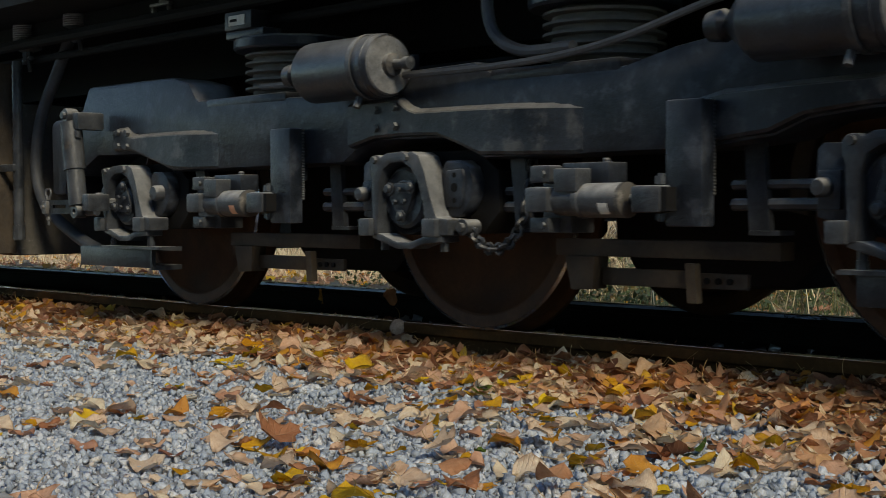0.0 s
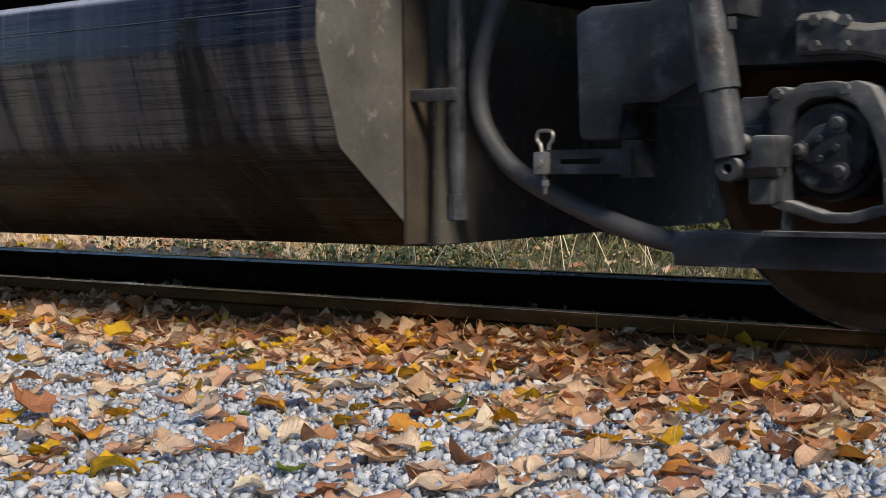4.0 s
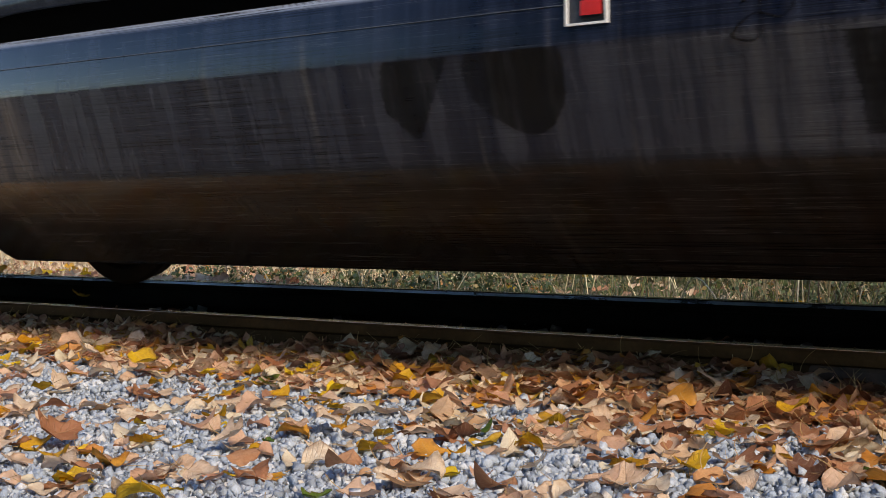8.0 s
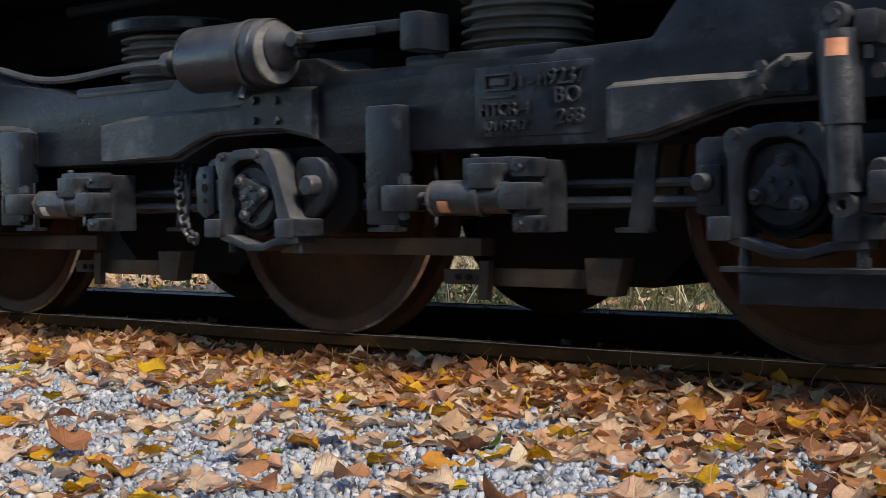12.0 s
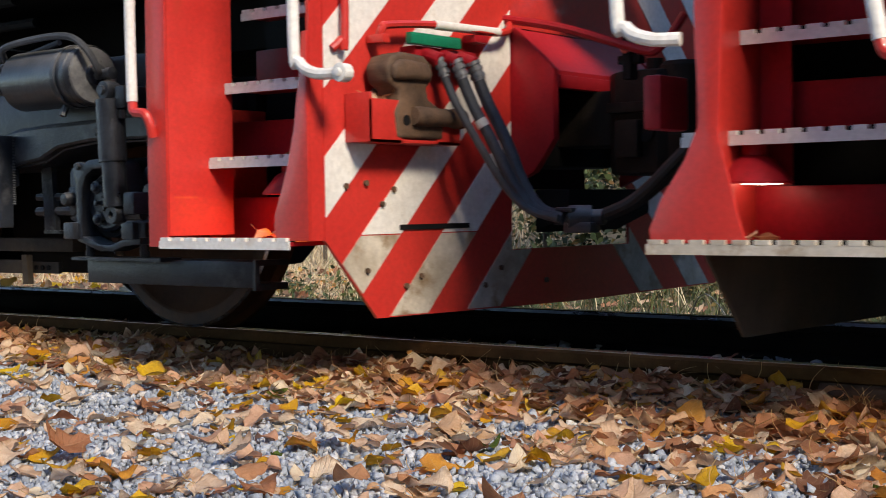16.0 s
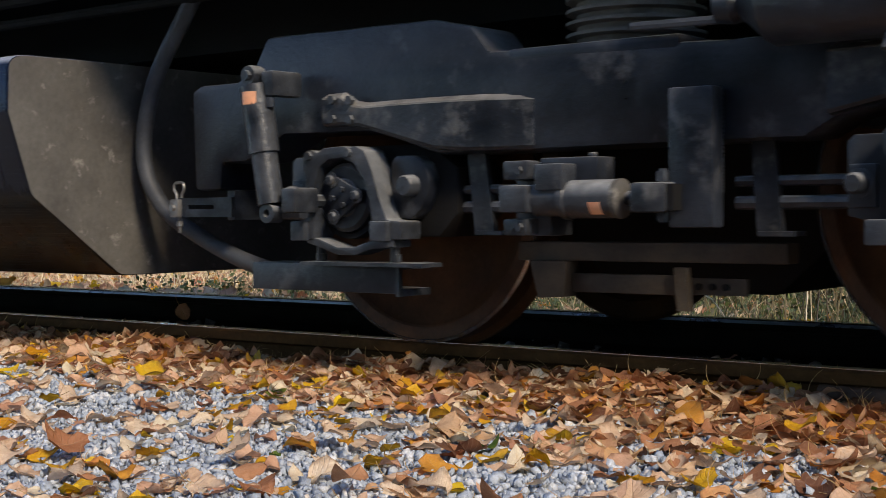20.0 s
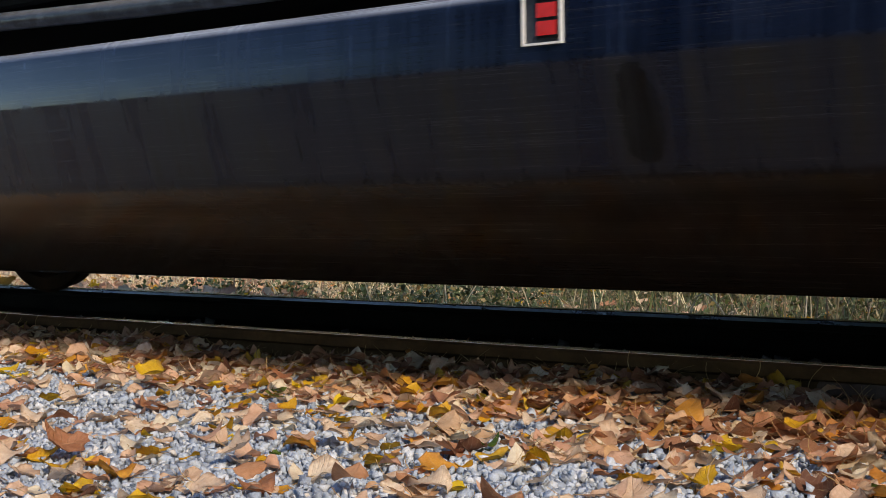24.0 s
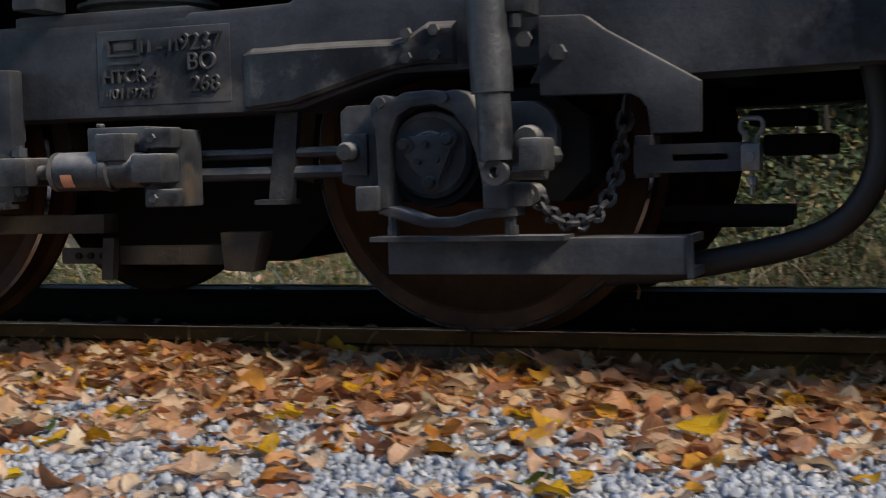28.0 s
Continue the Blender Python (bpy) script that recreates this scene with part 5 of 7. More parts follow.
        for u0, u1, z, r in ((0.05, 0.60, 0.553, 0.016), (0.05, 0.60, 0.492, 0.020), (-0.55, -1.10, 0.545, 0.016), (-0.55, -1.10, 0.488, 0.020)):
            part("steering_rod", rod((b + u0 * s, -0.33, z), (b + u1 * s, -0.33, z), r, 8), STEEL_DUSTY, frame_ob)
        for dx, lean in ((0.14, 0.03), (-0.86, 0.05)):
            x = b + dx * s
            part("hanger", m_shape(join(prism([(-0.04, 0.68), (0.03, 0.68), (0.04 + lean * 0.5, 0.405), (-0.035 + lean * 0.5, 0.405)], -0.35, -0.325), box(-0.03 + lean * 0.5, 0.08 + lean * 0.5, -0.36, -0.28, 0.398, 0.412)), flip), STEEL_DUSTY, frame_ob, "bent flat hanger", at=(x, 0, 0), key="hanger%d%d" % (flip, dx > 0))
        # brake rigging under the frame
        part("brake_beam", join(box(b - 0.78, b + 0.16, -0.24, -0.16, 0.315, 0.375)), RUST_BEAM, frame_ob, "brown brake beam", bevel=0.006)
        part("brake_lever", m_shape(join(prism([(-0.72, 0.315), (-0.58, 0.315), (-0.59, 0.20), (-0.69, 0.195)], -0.26, -0.18), box(-0.58, -0.20, -0.22, -0.19, 0.215, 0.275)), flip), RUST_BEAM, frame_ob, "brown brake lever", at=(b, 0, 0), key="lever%d" % flip, bevel=0.005)
        part("adjuster", m_shape(join(box(-0.22, 0.02, -0.213, -0.195, 0.218, 0.268), prism([(-0.20, 0.30), (-0.16, 0.30), (-0.15, 0.17), (-0.19, 0.17)], -0.25, -0.22)), flip), RUST_BEAM, frame_ob, at=(b, 0, 0), key="adjuster%d" % flip)
        # pin holes drawn as black studs, their shade in the colour
        for k in range(4):
            part("pin", m_shape(rod((-0.18 + 0.045 * k, -0.213, 0.243), (-0.18 + 0.045 * k, -0.222, 0.243), 0.011, 8), flip), BLACK, frame_ob, at=(b, 0, 0), key="pin%d_%d" % (flip, k))
    # dampers and guard beams at both ends
    damper(parent, off, -2.315, -2.235, 1, -30 < xc < -5)
    for x0, x1, end in ((-2.48, -1.90, 1), (1.90, 2.86 if not flip else 2.72, -1)):
        c = [(-0.46, 0.205), (-0.46, 0.300), (-0.30, 0.300), (-0.30, 0.285), (-0.445, 0.285), (-0.445, 0.220), (-0.30, 0.220), (-0.30, 0.205)]
        part("guard_beam", along_x(c, x0, x1 + (0.10 if end > 0 else 0.0)), STEEL, parent, "steel channel under the axle box", at=off, bevel=0.003)
        xe = x1 + (0.10 if end > 0 else 0.0)
        lip = [(-0.466, 0.196), (-0.466, 0.306), (-0.30, 0.306), (-0.30, 0.285), (-0.445, 0.285), (-0.445, 0.220), (-0.30, 0.220), (-0.30, 0.196)]
        # paler steel here puts the lit end's brightness into the colour
        part("beam_end", along_x(lip, xe - 0.004, xe + 0.010), STEEL_DUSTY, parent, "flanged end of the channel, paler for the light on it", at=off)
    # springs and cylinders
    for x in ((-1.06, 0.74) if not flip else (-0.74, 1.0)):
        rubber_spring(parent, off, x, -0.17)
    if not flip:
        brake_cylinder(parent, off, 1.86, 0.46, 1)
        brake_cylinder(parent, off, -0.20, 0.46, 1)
    else:
        brake_cylinder(parent, off, -2.08, 0.46, 1)
        brake_cylinder(parent, off, 0.02, 0.42, 1)
    cx = 0.0 if not flip else 1.98
    chain(parent, [(cx + 0.34, -0.44, 0.405), (cx + 0.385, -0.43, 0.352), (cx + 0.44, -0.41, 0.335), (cx + 0.495, -0.39, 0.365), (cx + 0.53, -0.37, 0.44), (cx + 0.55, -0.36, 0.54), (cx + 0.565, -0.35, 0.66)], off)
    part("chain_eye", join(rod((cx + 0.325, -0.47, 0.415), (cx + 0.325, -0.40, 0.415), 0.030, 12), rod((cx + 0.325, -0.488, 0.415), (cx + 0.325, -0.47, 0.415), 0.017, 8), box(cx + 0.20, cx + 0.33, -0.45, -0.42, 0.395, 0.435)), STEEL_DUSTY, parent, "eye bolt that holds the chain", at=off)
    if flip:
        arm = part("slack_arm", join(box(0.32, 0.86, -0.575, -0.55, 1.040, 1.078), box(0.36, 0.70, -0.60, -0.585, 1.030, 1.062)), STEEL_DUSTY, parent, "dusty brake arm beside the cylinder", at=off, bevel=0.006)
        part("arm_pin", rod((0.36, -0.625, 1.045), (0.36, -0.53, 1.045), 0.026, 10), STEEL_DUSTY, arm)
        part("arm_bracket", box(0.80, 0.885, -0.585, -0.44, 0.975, 1.095), STEEL, arm, bevel=0.008)
        part("dust_boot", lathe([(0.0, 0.20), (0.075, 0.205), (0.082, 0.235), (0.060, 0.27), (0.045, 0.30), (0.0, 0.305)], 18, "x", at=(0.02, -0.56, 1.03)), STEEL_DUSTY, arm, "pale dusty boot")
        part("air_line", pipe([(-2.46, -0.60, 1.02), (-2.41, -0.62, 1.11), (-2.23, -0.64, 1.143), (-1.69, -0.62, 1.11), (-1.39, -0.60, 1.073), (-1.156, -0.56, 1.015), (-0.95, -0.54, 1.003), (-0.593, -0.54, 1.023), (-0.21, -0.56, 1.02)], 0.015, 8, 6), RUBBER, parent, "blue-grey air line over the cylinder", at=off)
        rear = part("slack_arm", box(-1.72, -1.42, -0.585, -0.56, 1.035, 1.075), STEEL_DUSTY, parent, "dusty brake arm beside the cylinder", at=off, bevel=0.006)
        part("arm_pin", rod((-1.68, -0.62, 1.05), (-1.68, -0.53, 1.05), 0.026, 10), STEEL_DUSTY, rear)
        part("dust_boot", lathe([(0.0, 0.22), (0.080, 0.225), (0.088, 0.255), (0.062, 0.29), (0.045, 0.32), (0.0, 0.325)], 18, "x", at=(-2.08, -0.56, 1.02)), STEEL_DUSTY, rear, "pale dusty boot")
        chain(parent, [(-0.33, -0.44, 0.37), (-0.382, -0.43, 0.385), (-0.428, -0.42, 0.453), (-0.465, -0.40, 0.535), (-0.493, -0.38, 0.602), (-0.50, -0.36, 0.67)], off)
        return off
    part("air_line", pipe([(-0.9 * s, -0.47, 1.00), (-0.2 * s, -0.50, 0.985), (0.5 * s, -0.48, 0.98), (1.0 * s, -0.50, 1.01), (1.45 * s, -0.52, 1.10), (1.8 * s, -0.50, 1.17)], 0.013, 8, 6), RUBBER, parent, "thin air line along the frame", at=off)
    return off


TANK_SIDE = [(-0.740, 1.084), (-0.790, 1.083), (-0.822, 1.078), (-0.843, 1.067), (-0.856, 1.050), (-0.861, 1.030), (-0.867, 0.870), (-0.866, 0.862), (-0.777, 0.575), (-0.772, 0.562), (-0.762, 0.549), (-0.372, 0.240), (-0.350, 0.229), (-0.322, 0.226)]


def fuel_tank(parent, origin, x0, x1, paint):
    off = (-origin, -MID, 0)
    half = TANK_SIDE + [(1.832, 0.226), (2.280, 0.560), (2.376, 0.866), (2.371, 1.040), (2.290, 1.084)]
    rings = [(x1, 0.0), (x0, 0.0), (x0 - 0.085, 0.022), (x0 - 0.145, 0.062), (x0 - 0.185, 0.112), (x0 - 0.205, 0.170), (x0 - 0.212, 0.235)]     # the rear end is rounded
    n, pts, faces = len(half), [], []
    for x, d in rings:
        pts += [(x, y + (d if y < MID else -d), z + (0.7 * d if z < 0.4 else 0.3 * d if z < 0.7 else -0.3 * d if z > 1.0 else 0.0)) for y, z in half]
    for i in range(len(rings) - 1):
        faces += [(i * n + j, i * n + (j + 1) % n, (i + 1) * n + (j + 1) % n, (i + 1) * n + j) for j in range(n)]
    faces += [tuple(range(n))[::-1], tuple(range((len(rings) - 1) * n, len(rings) * n))]
    ob = part("fuel_tank", (pts, faces), paint, parent, "dark fuel tank with streaks of dirt", at=off, bevel=0.014, smooth=30)
    part("tank_end", along_x([(y + (0.004 if y < 0 else -0.004), z + (0.004 if z < 0.3 else -0.004)) for y, z in half], x1 + 0.0005, x1 + 0.004), TANK_END, ob, "pale dusty tank end")
    for z, y in (((0.970, -0.8645),) if paint is TANK else ()):
        part("weld_seam", pipe([(x0 + 0.05, y, z), ((x0 + x1) / 2, y, z), (x1 - 0.05, y, z)], 0.0018, 5, 20), RUBBER, ob, "thin pale weld seam")
    gx = -11.335 if paint is TANK else -32.76
    sight = part("gauge_frame", join(box(-0.064, 0.064, -0.010, 0.0, -0.096, -0.090), box(-0.064, -0.057, -0.010, 0.0, -0.090, 0.12), box(0.057, 0.064, -0.010, 0.0, -0.090, 0.12), box(-0.064, 0.064, -0.010, 0.0, 0.12, 0.128)), WHITE, parent, "white frame of a fuel gauge", at=(gx + off[0], -MID - 0.866, 1.008))
    for k in range(4):
        part("gauge_glass", box(-0.014, 0.046, -0.012, -0.004, -0.072 + 0.048 * k, -0.034 + 0.048 * k), RED_GLASS, sight, "red gauge glass")
    part("gauge_strip", box(-0.018, 0.050, -0.008, -0.003, -0.082, 0.12), BLACK, sight, "black strip behind the glass")
    part("gauge_back", box(-0.057, 0.057, -0.003, 0.0, -0.090, 0.12), STEEL_GREY, sight)
    part("tank_top_pipe", pipe([(x0 + 0.02, -0.58, 1.05), (x0 + 0.1, -0.59, 1.22), (x0 + 0.6, -0.60, 1.268), (x0 + 2.4, -0.60, 1.225), (x0 + 5.2, -0.60, 1.215)], 0.038, 12, 6), STEEL, ob, "dark pipe over the tank")
    return ob


def stain(parent, outline):
    """A dark oil run on the tank's side, laid on its facets."""
    ys, zs = zip(*TANK_SIDE[5:12])
    tz = [z for _, z, _ in outline][::-1]
    left, right = [a for a, _, _ in outline][::-1], [b for _, _, b in outline][::-1]
    fine = [tz[0] + (tz[-1] - tz[0]) * k / 44 for k in range(45)]
    rows = sorted(set(fine + [z for z in zs if tz[0] < z < tz[-1]]), reverse=True)
    pts, faces = [], []
    r = random.Random(len(outline) + int(-100 * outline[0][0]))
    for z in rows:
        y = float(np.interp(z, zs[::-1], ys[::-1])) - 0.0035
        dz = -0.0025 if z < 0.555 else 0.0
        pts += [(float(np.interp(z, tz, left)) + r.uniform(-0.006, 0.006), y, z + dz), (float(np.interp(z, tz, right)) + r.uniform(-0.006, 0.006), y, z + dz)]
    for i in range(len(rows) - 1):
        faces.append((2 * i, 2 * i + 2, 2 * i + 3, 2 * i + 1))
    return part("oil_stain", (pts, faces), STAIN, parent, "dark oil run on the tank side")


def step_well(parent, origin, x0, x1, front, treads, lit, hood_at):
    """The boarding steps beside an end; front: +1 where the end plate lies to +x, -1 to -x. treads: (from, to, front edge, height)."""
    off = (-origin, -MID, 0)
    back, yf = -0.20, -0.765
    post_in, post_out = (x0, x1) if front > 0 else (x1, x0)       # the post towards the truck, and the one at the end

    def bx(a, b, *rest):
        return box(min(a, b), max(a, b), *rest)
    inner = part("step_side", join(bx(post_in, post_in + 0.10 * front, yf, yf + 0.012, 0.362, 2.0)), RED, parent, "red steel post of the step well", at=off, bevel=0.003)
    part("side_wall", bx(post_in, post_in + 0.012 * front, yf + 0.0125, back, 0.362, 0.86), STEEL if front < 0 else RED, inner, "dusty side wall" if front < 0 else "")
    part("side_wall", bx(post_in, post_in + 0.012 * front, yf + 0.0125, -0.45, 0.8605, 2.0), RED if front > 0 else STEEL, inner)
    part("angle_iron", bx(post_in - 0.012 * front, post_in - 0.002 * front, yf + 0.02, back, 0.665, 0.705), DEEP_RED, inner)
    part("fold", along_fold(post_in + 0.10 * front, post_in + 0.145 * front, yf + 0.006, -0.50, 0.40, 2.0), RED, inner, "folded red inner panel")
    flare = [(0, 0.385), (-0.14, 0.385), (-0.155, 0.41), (-0.150, 0.47), (-0.10, 0.60), (-0.06, 0.74), (-0.03, 0.95), (-0.02, 1.05), (0, 1.05)]
    if front < 0:
        post_out += 0.15
        flare = [(0.13, 0.385), (-0.14, 0.385), (-0.12, 0.45), (-0.065, 0.66), (-0.075, 0.90), (-0.09, 1.2), (-0.10, 2.0), (0, 2.0), (0, 0.91), (-0.015, 0.70), (0.03, 0.60), (0.10, 0.50), (0.135, 0.42)]
    outer = part("step_side", prism([(post_out + front * a, z) for a, z in flare], yf, yf + 0.012), RED, parent, "flared red steel side of the step well", at=off, bevel=0.003)
    part("side_wall", bx(post_out, post_out - 0.012 * front, yf + 0.0125, back, 0.385, 2.0), RED, outer)
    for i, (u0, u1, yt, z) in enumerate(treads):
        tread = part("step_tread", box(u0, u1, yt + 0.007, back - 0.12, z - 0.014, z), DEEP_RED, parent, "grating step with a white edge", at=off)
        n = max(4, int((u1 - u0) / 0.058))
        teeth = [box(u0 + (u1 - u0) * (k + 0.12) / n, u0 + (u1 - u0) * (k + 0.80) / n, yt - 0.001, yt + 0.016, z + 0.0005, z + 0.013) for k in range(n)]
        # added black strip: shade seen between the teeth
        part("grating_bar", box(u0, u1, yt + 0.0165, yt + 0.030, z + 0.0005, z + 0.0125), BLACK, tread, "black strip for the shade between the teeth")
        part("white_edge", join(box(u0, u1, yt, yt + 0.006, z - 0.026, z + 0.001), *teeth), DIRTY_WHITE if i == 0 and front < 0 else WHITE, tread, "white toothed edge")
        if i < 3:
            part("riser", box(u0 + (0.06 if front < 0 else -0.04), u1 + 0.01, -0.44 + 0.06 * i, -0.43 + 0.06 * i, z + 0.004, z + 0.150), DEEP_RED, tread, "deep red kick plate", bevel=0.003)
    # black sheet holds the shade of the well behind the treads
    part("well_back", box(min(x0, x1) + 0.02, max(x0, x1) - 0.02, back, back + 0.01, 0.36, 2.0), BLACK, inner, "black sheet for the deep shade behind the steps")
    part("inner_panel", bx(post_out - 0.02 * front, post_out - 0.11 * front, -0.425, -0.415, 0.39, 2.0), DEEP_RED, outer, "deep red inner panel")
    hood = part("step_light", lathe([(0.0, 0.105), (0.030, 0.105), (0.032, 0.070), (0.050, 0.060), (0.092, 0.004), (0.092, -0.002), (0.086, -0.002), (0.046, 0.050), (0.0, 0.055)], 24, "z"), DEEP_RED, parent, "red hooded step light", at=(off[0] + hood_at, off[1] - 0.53, 0.540))
    hood.scale = (1.12, 1.12, 1.05)
    part("bulb", lathe([(0.0, -0.006), (0.046, -0.004), (0.052, 0.006), (0.040, 0.020), (0.0, 0.030)], 20, "z", at=(0.025, -0.01, 0.0)), lit, hood, "glowing lamp glass")
    return inner, outer


def along_fold(xa, xb, ya, yb, z0, z1):
    """A thin upright panel from (xa, ya) to (xb, yb)."""
    d = Vector((xb - xa, yb - ya, 0)).normalized().cross(Vector((0, 0, 1))) * 0.005
    base = [(xa + d.x, ya + d.y), (xb + d.x, yb + d.y), (xb - d.x, yb - d.y), (xa - d.x, ya - d.y)]
    p = [(a, b, z0) for a, b in base] + [(a, b, z1) for a, b in base]
    return p, [(0, 1, 2, 3), (7, 6, 5, 4)] + [(i, i + 4, (i + 1) % 4 + 4, (i + 1) % 4) for i in range(4)]


def handrail(parent, origin, points, material, r=0.019):
    return part("handrail", pipe(points, r, 10, 6), material, parent, "bent grab rail", at=(-origin, -MID, 0))


def end_plate(parent, origin, x, face):
    """The pilot plate and plough across an end: red with white slanting stripes. face: +1 looks to +x."""
    off = (-origin, -MID, 0)
    y0 = -0.695
    shapes = []
    for sgn in (1, -1):
        o = [(y0, 1.9), (y0, 0.385), (-0.445, 0.118), (MID, 0.105), (MID, 0.325), (0.33, 0.325), (0.33, 1.9)]
        o = o if sgn > 0 else [(2 * MID - y, z) for y, z in o]
        shapes.append(along_x(o, x - 0.012 * (face > 0), x + 0.012 * (face < 0)))
    plate = part("pilot_plate", join(*shapes), RED if face > 0 else RUST_BEAM, parent, "red pilot plate and plough with white slanting stripes" if face > 0 else "dirty brown back of the pilot plough", at=off)
    throat = [(x - 0.02 * face, 0.56), (x + 0.10 * face, 0.615), (x + 0.19 * face, 0.735), (x + 0.19 * face, 0.995), (x + 0.02 * face, 1.16), (x - 0.02 * face, 1.16)]
    part("coupler_pocket", prism(throat, 0.335, 0.375), DEEP_RED, plate, "red side of the coupler pocket", bevel=0.006)
    part("pocket_side", prism(throat, 2 * MID - 0.375, 2 * MID - 0.335), DEEP_RED, plate, bevel=0.006)
    part("pocket_top", prism([(x + 0.015 * face, 1.155), (x + 0.185 * face, 0.990), (x + 0.185 * face, 0.975), (x + 0.005 * face, 1.145)], 0.376, 2 * MID - 0.376), DEEP_RED, plate, "sloping top of the coupler pocket")
    part("pocket_lip", box(min(x + 0.150 * face, x + 0.195 * face), max(x + 0.150 * face, x + 0.195 * face), 0.376, 2 * MID - 0.376, 0.925, 0.974), DEEP_RED, plate, bevel=0.006)
    # black box fills the pocket in place of its inner shade
    part("pocket_back", box(x - 0.40 if face > 0 else x + 0.30, x - 0.30 if face > 0 else x + 0.40, 0.20, 2 * MID - 0.20, 0.56, 1.9), BLACK, plate, "black box for the shade inside the pocket")
    part("upper_plate", box(x - 0.012 if face > 0 else x, x if face > 0 else x + 0.012, 0.331, 2 * MID - 0.331, 1.162, 1.9), RED, plate)
    if face < 0:
        return plate
    def clip(poly, inside, cross):
        out = []
        for a, b in zip(poly, poly[1:] + poly[:1]):
            if inside(a):
                out.append(a)
            if inside(a) != inside(b):
                out.append(cross(a, b))
        return out

    def half(poly, ny, nz, d):
        def side(p):
            return ny * p[0] + nz * p[1] - d

        def cross(a, b):
            t = side(a) / (side(a) - side(b))
            return (a[0] + t * (b[0] - a[0]), a[1] + t * (b[1] - a[1]))
        return clip(poly, lambda p: side(p) <= 0, cross)
    # stripes rise towards the middle
    slope = 0.97
    for sgn in (1, -1):
        for c0 in (-0.12, 0.295, 0.71, 1.13, 1.545, 1.96):
            for region, paint in (([(y0 + 0.002, 1.9), (y0 + 0.002, 0.400), (0.328, 0.400), (0.328, 1.9)], WHITE), ([(y0 + 0.002, 0.396), (y0 + 0.002, 0.387), (-0.443, 0.122), (0.328, 0.116), (0.328, 0.396)], DIRTY_WHITE), ([(0.328, 0.323), (0.328, 0.116), (MID, 0.109), (MID, 0.323)], DIRTY_WHITE)):
                poly = half(region, -slope, 1.0, c0 + 0.195)
                poly = half(poly, slope, -1.0, -c0) if len(poly) > 2 else poly
                if len(poly) < 3:
                    continue
                poly = poly if sgn > 0 else [(2 * MID - y, z) for y, z in poly]
                part("stripe", along_x(poly, x, x + 0.003), paint, plate, "dirty white slanting stripe")
    # the slot's shade as a black strip on the plate
    part("slot", box(x + 0.0035, x + 0.006, -0.33, 0.06, 0.412, 0.430), BLACK, plate, "black strip drawn as a shaded slot in the plate")
    for y, z in ((-0.60, 0.56), (-0.50, 0.57), (-0.42, 0.50), (-0.36, 0.55), (-0.50, 0.28), (-0.30, 0.22), (-0.22, 0.25), (0.15, 0.20), (0.25, 0.26), (0.55, 0.2)):
        part("bolt", rod((x, y, z), (x + 0.012, y, z), 0.010, 8), RUST, plate)
    return plate


def lay_leaf(ob):
    if not ob.data.uv_layers:
        lay_uv(ob.data, LEAF_UV)


def coupler(parent, x, face, off):
    """Half of the coupling: shank, head, knuckle, lock and lift pin. face: +1 looks to +x."""
    def bx(a, b, *rest):
        return box(min(x + a * face, x + b * face), max(x + a * face, x + b * face), *rest)
    ob = part("coupler", join(bx(-0.30, 0.29, MID - 0.12, MID + 0.12, 0.715, 0.925)), GRIMY, parent, "grimy dark brown knuckle coupler", at=off, bevel=0.012)
    head = [(0.24, -0.15), (0.32, -0.24), (0.50, -0.25), (0.58, -0.16), (0.55, -0.02), (0.46, 0.04), (0.52, 0.16), (0.62, 0.22), (0.54, 0.28), (0.36, 0.24), (0.24, 0.14)]
    n = len(head)
    pts = [(x + a * face, MID + b * face, z) for z in (0.60, 0.985) for a, b in head]
    faces = [tuple(range(n))[::-1], tuple(range(n, 2 * n))] + [(i, (i + 1) % n, n + (i + 1) % n, n + i) for i in range(n)]
    part("head", (pts, faces), GRIMY, ob, bevel=0.025)
    part("knuckle", lathe([(0.0, 0.555), (0.075, 0.557), (0.090, 0.575), (0.090, 0.995), (0.075, 1.012), (0.0, 1.015)], 18, "z", at=(x + 0.55 * face, MID - 0.13 * face, 0)), GRIMY, ob, "worn knuckle", smooth=40)
    part("lock", join(bx(0.34, 0.44, MID - 0.285, MID - 0.235, 0.66, 0.80), bx(0.30, 0.50, MID - 0.275, MID - 0.235, 0.825, 0.865)), GRIMY, ob, bevel=0.010)
    # black disc for the shade inside the hole
    part("lock_hole", rod((x + 0.46 * face, MID - 0.262, 0.75), (x + 0.46 * face, MID - 0.245, 0.75), 0.034, 14), BLACK, ob, "black disc drawn as a shaded hole in the head")
    part("lift_pin", rod((x + 0.41 * face, MID - 0.10, 0.98), (x + 0.41 * face, MID - 0.10, 1.035), 0.032, 10), GRIMY, ob)
    return ob


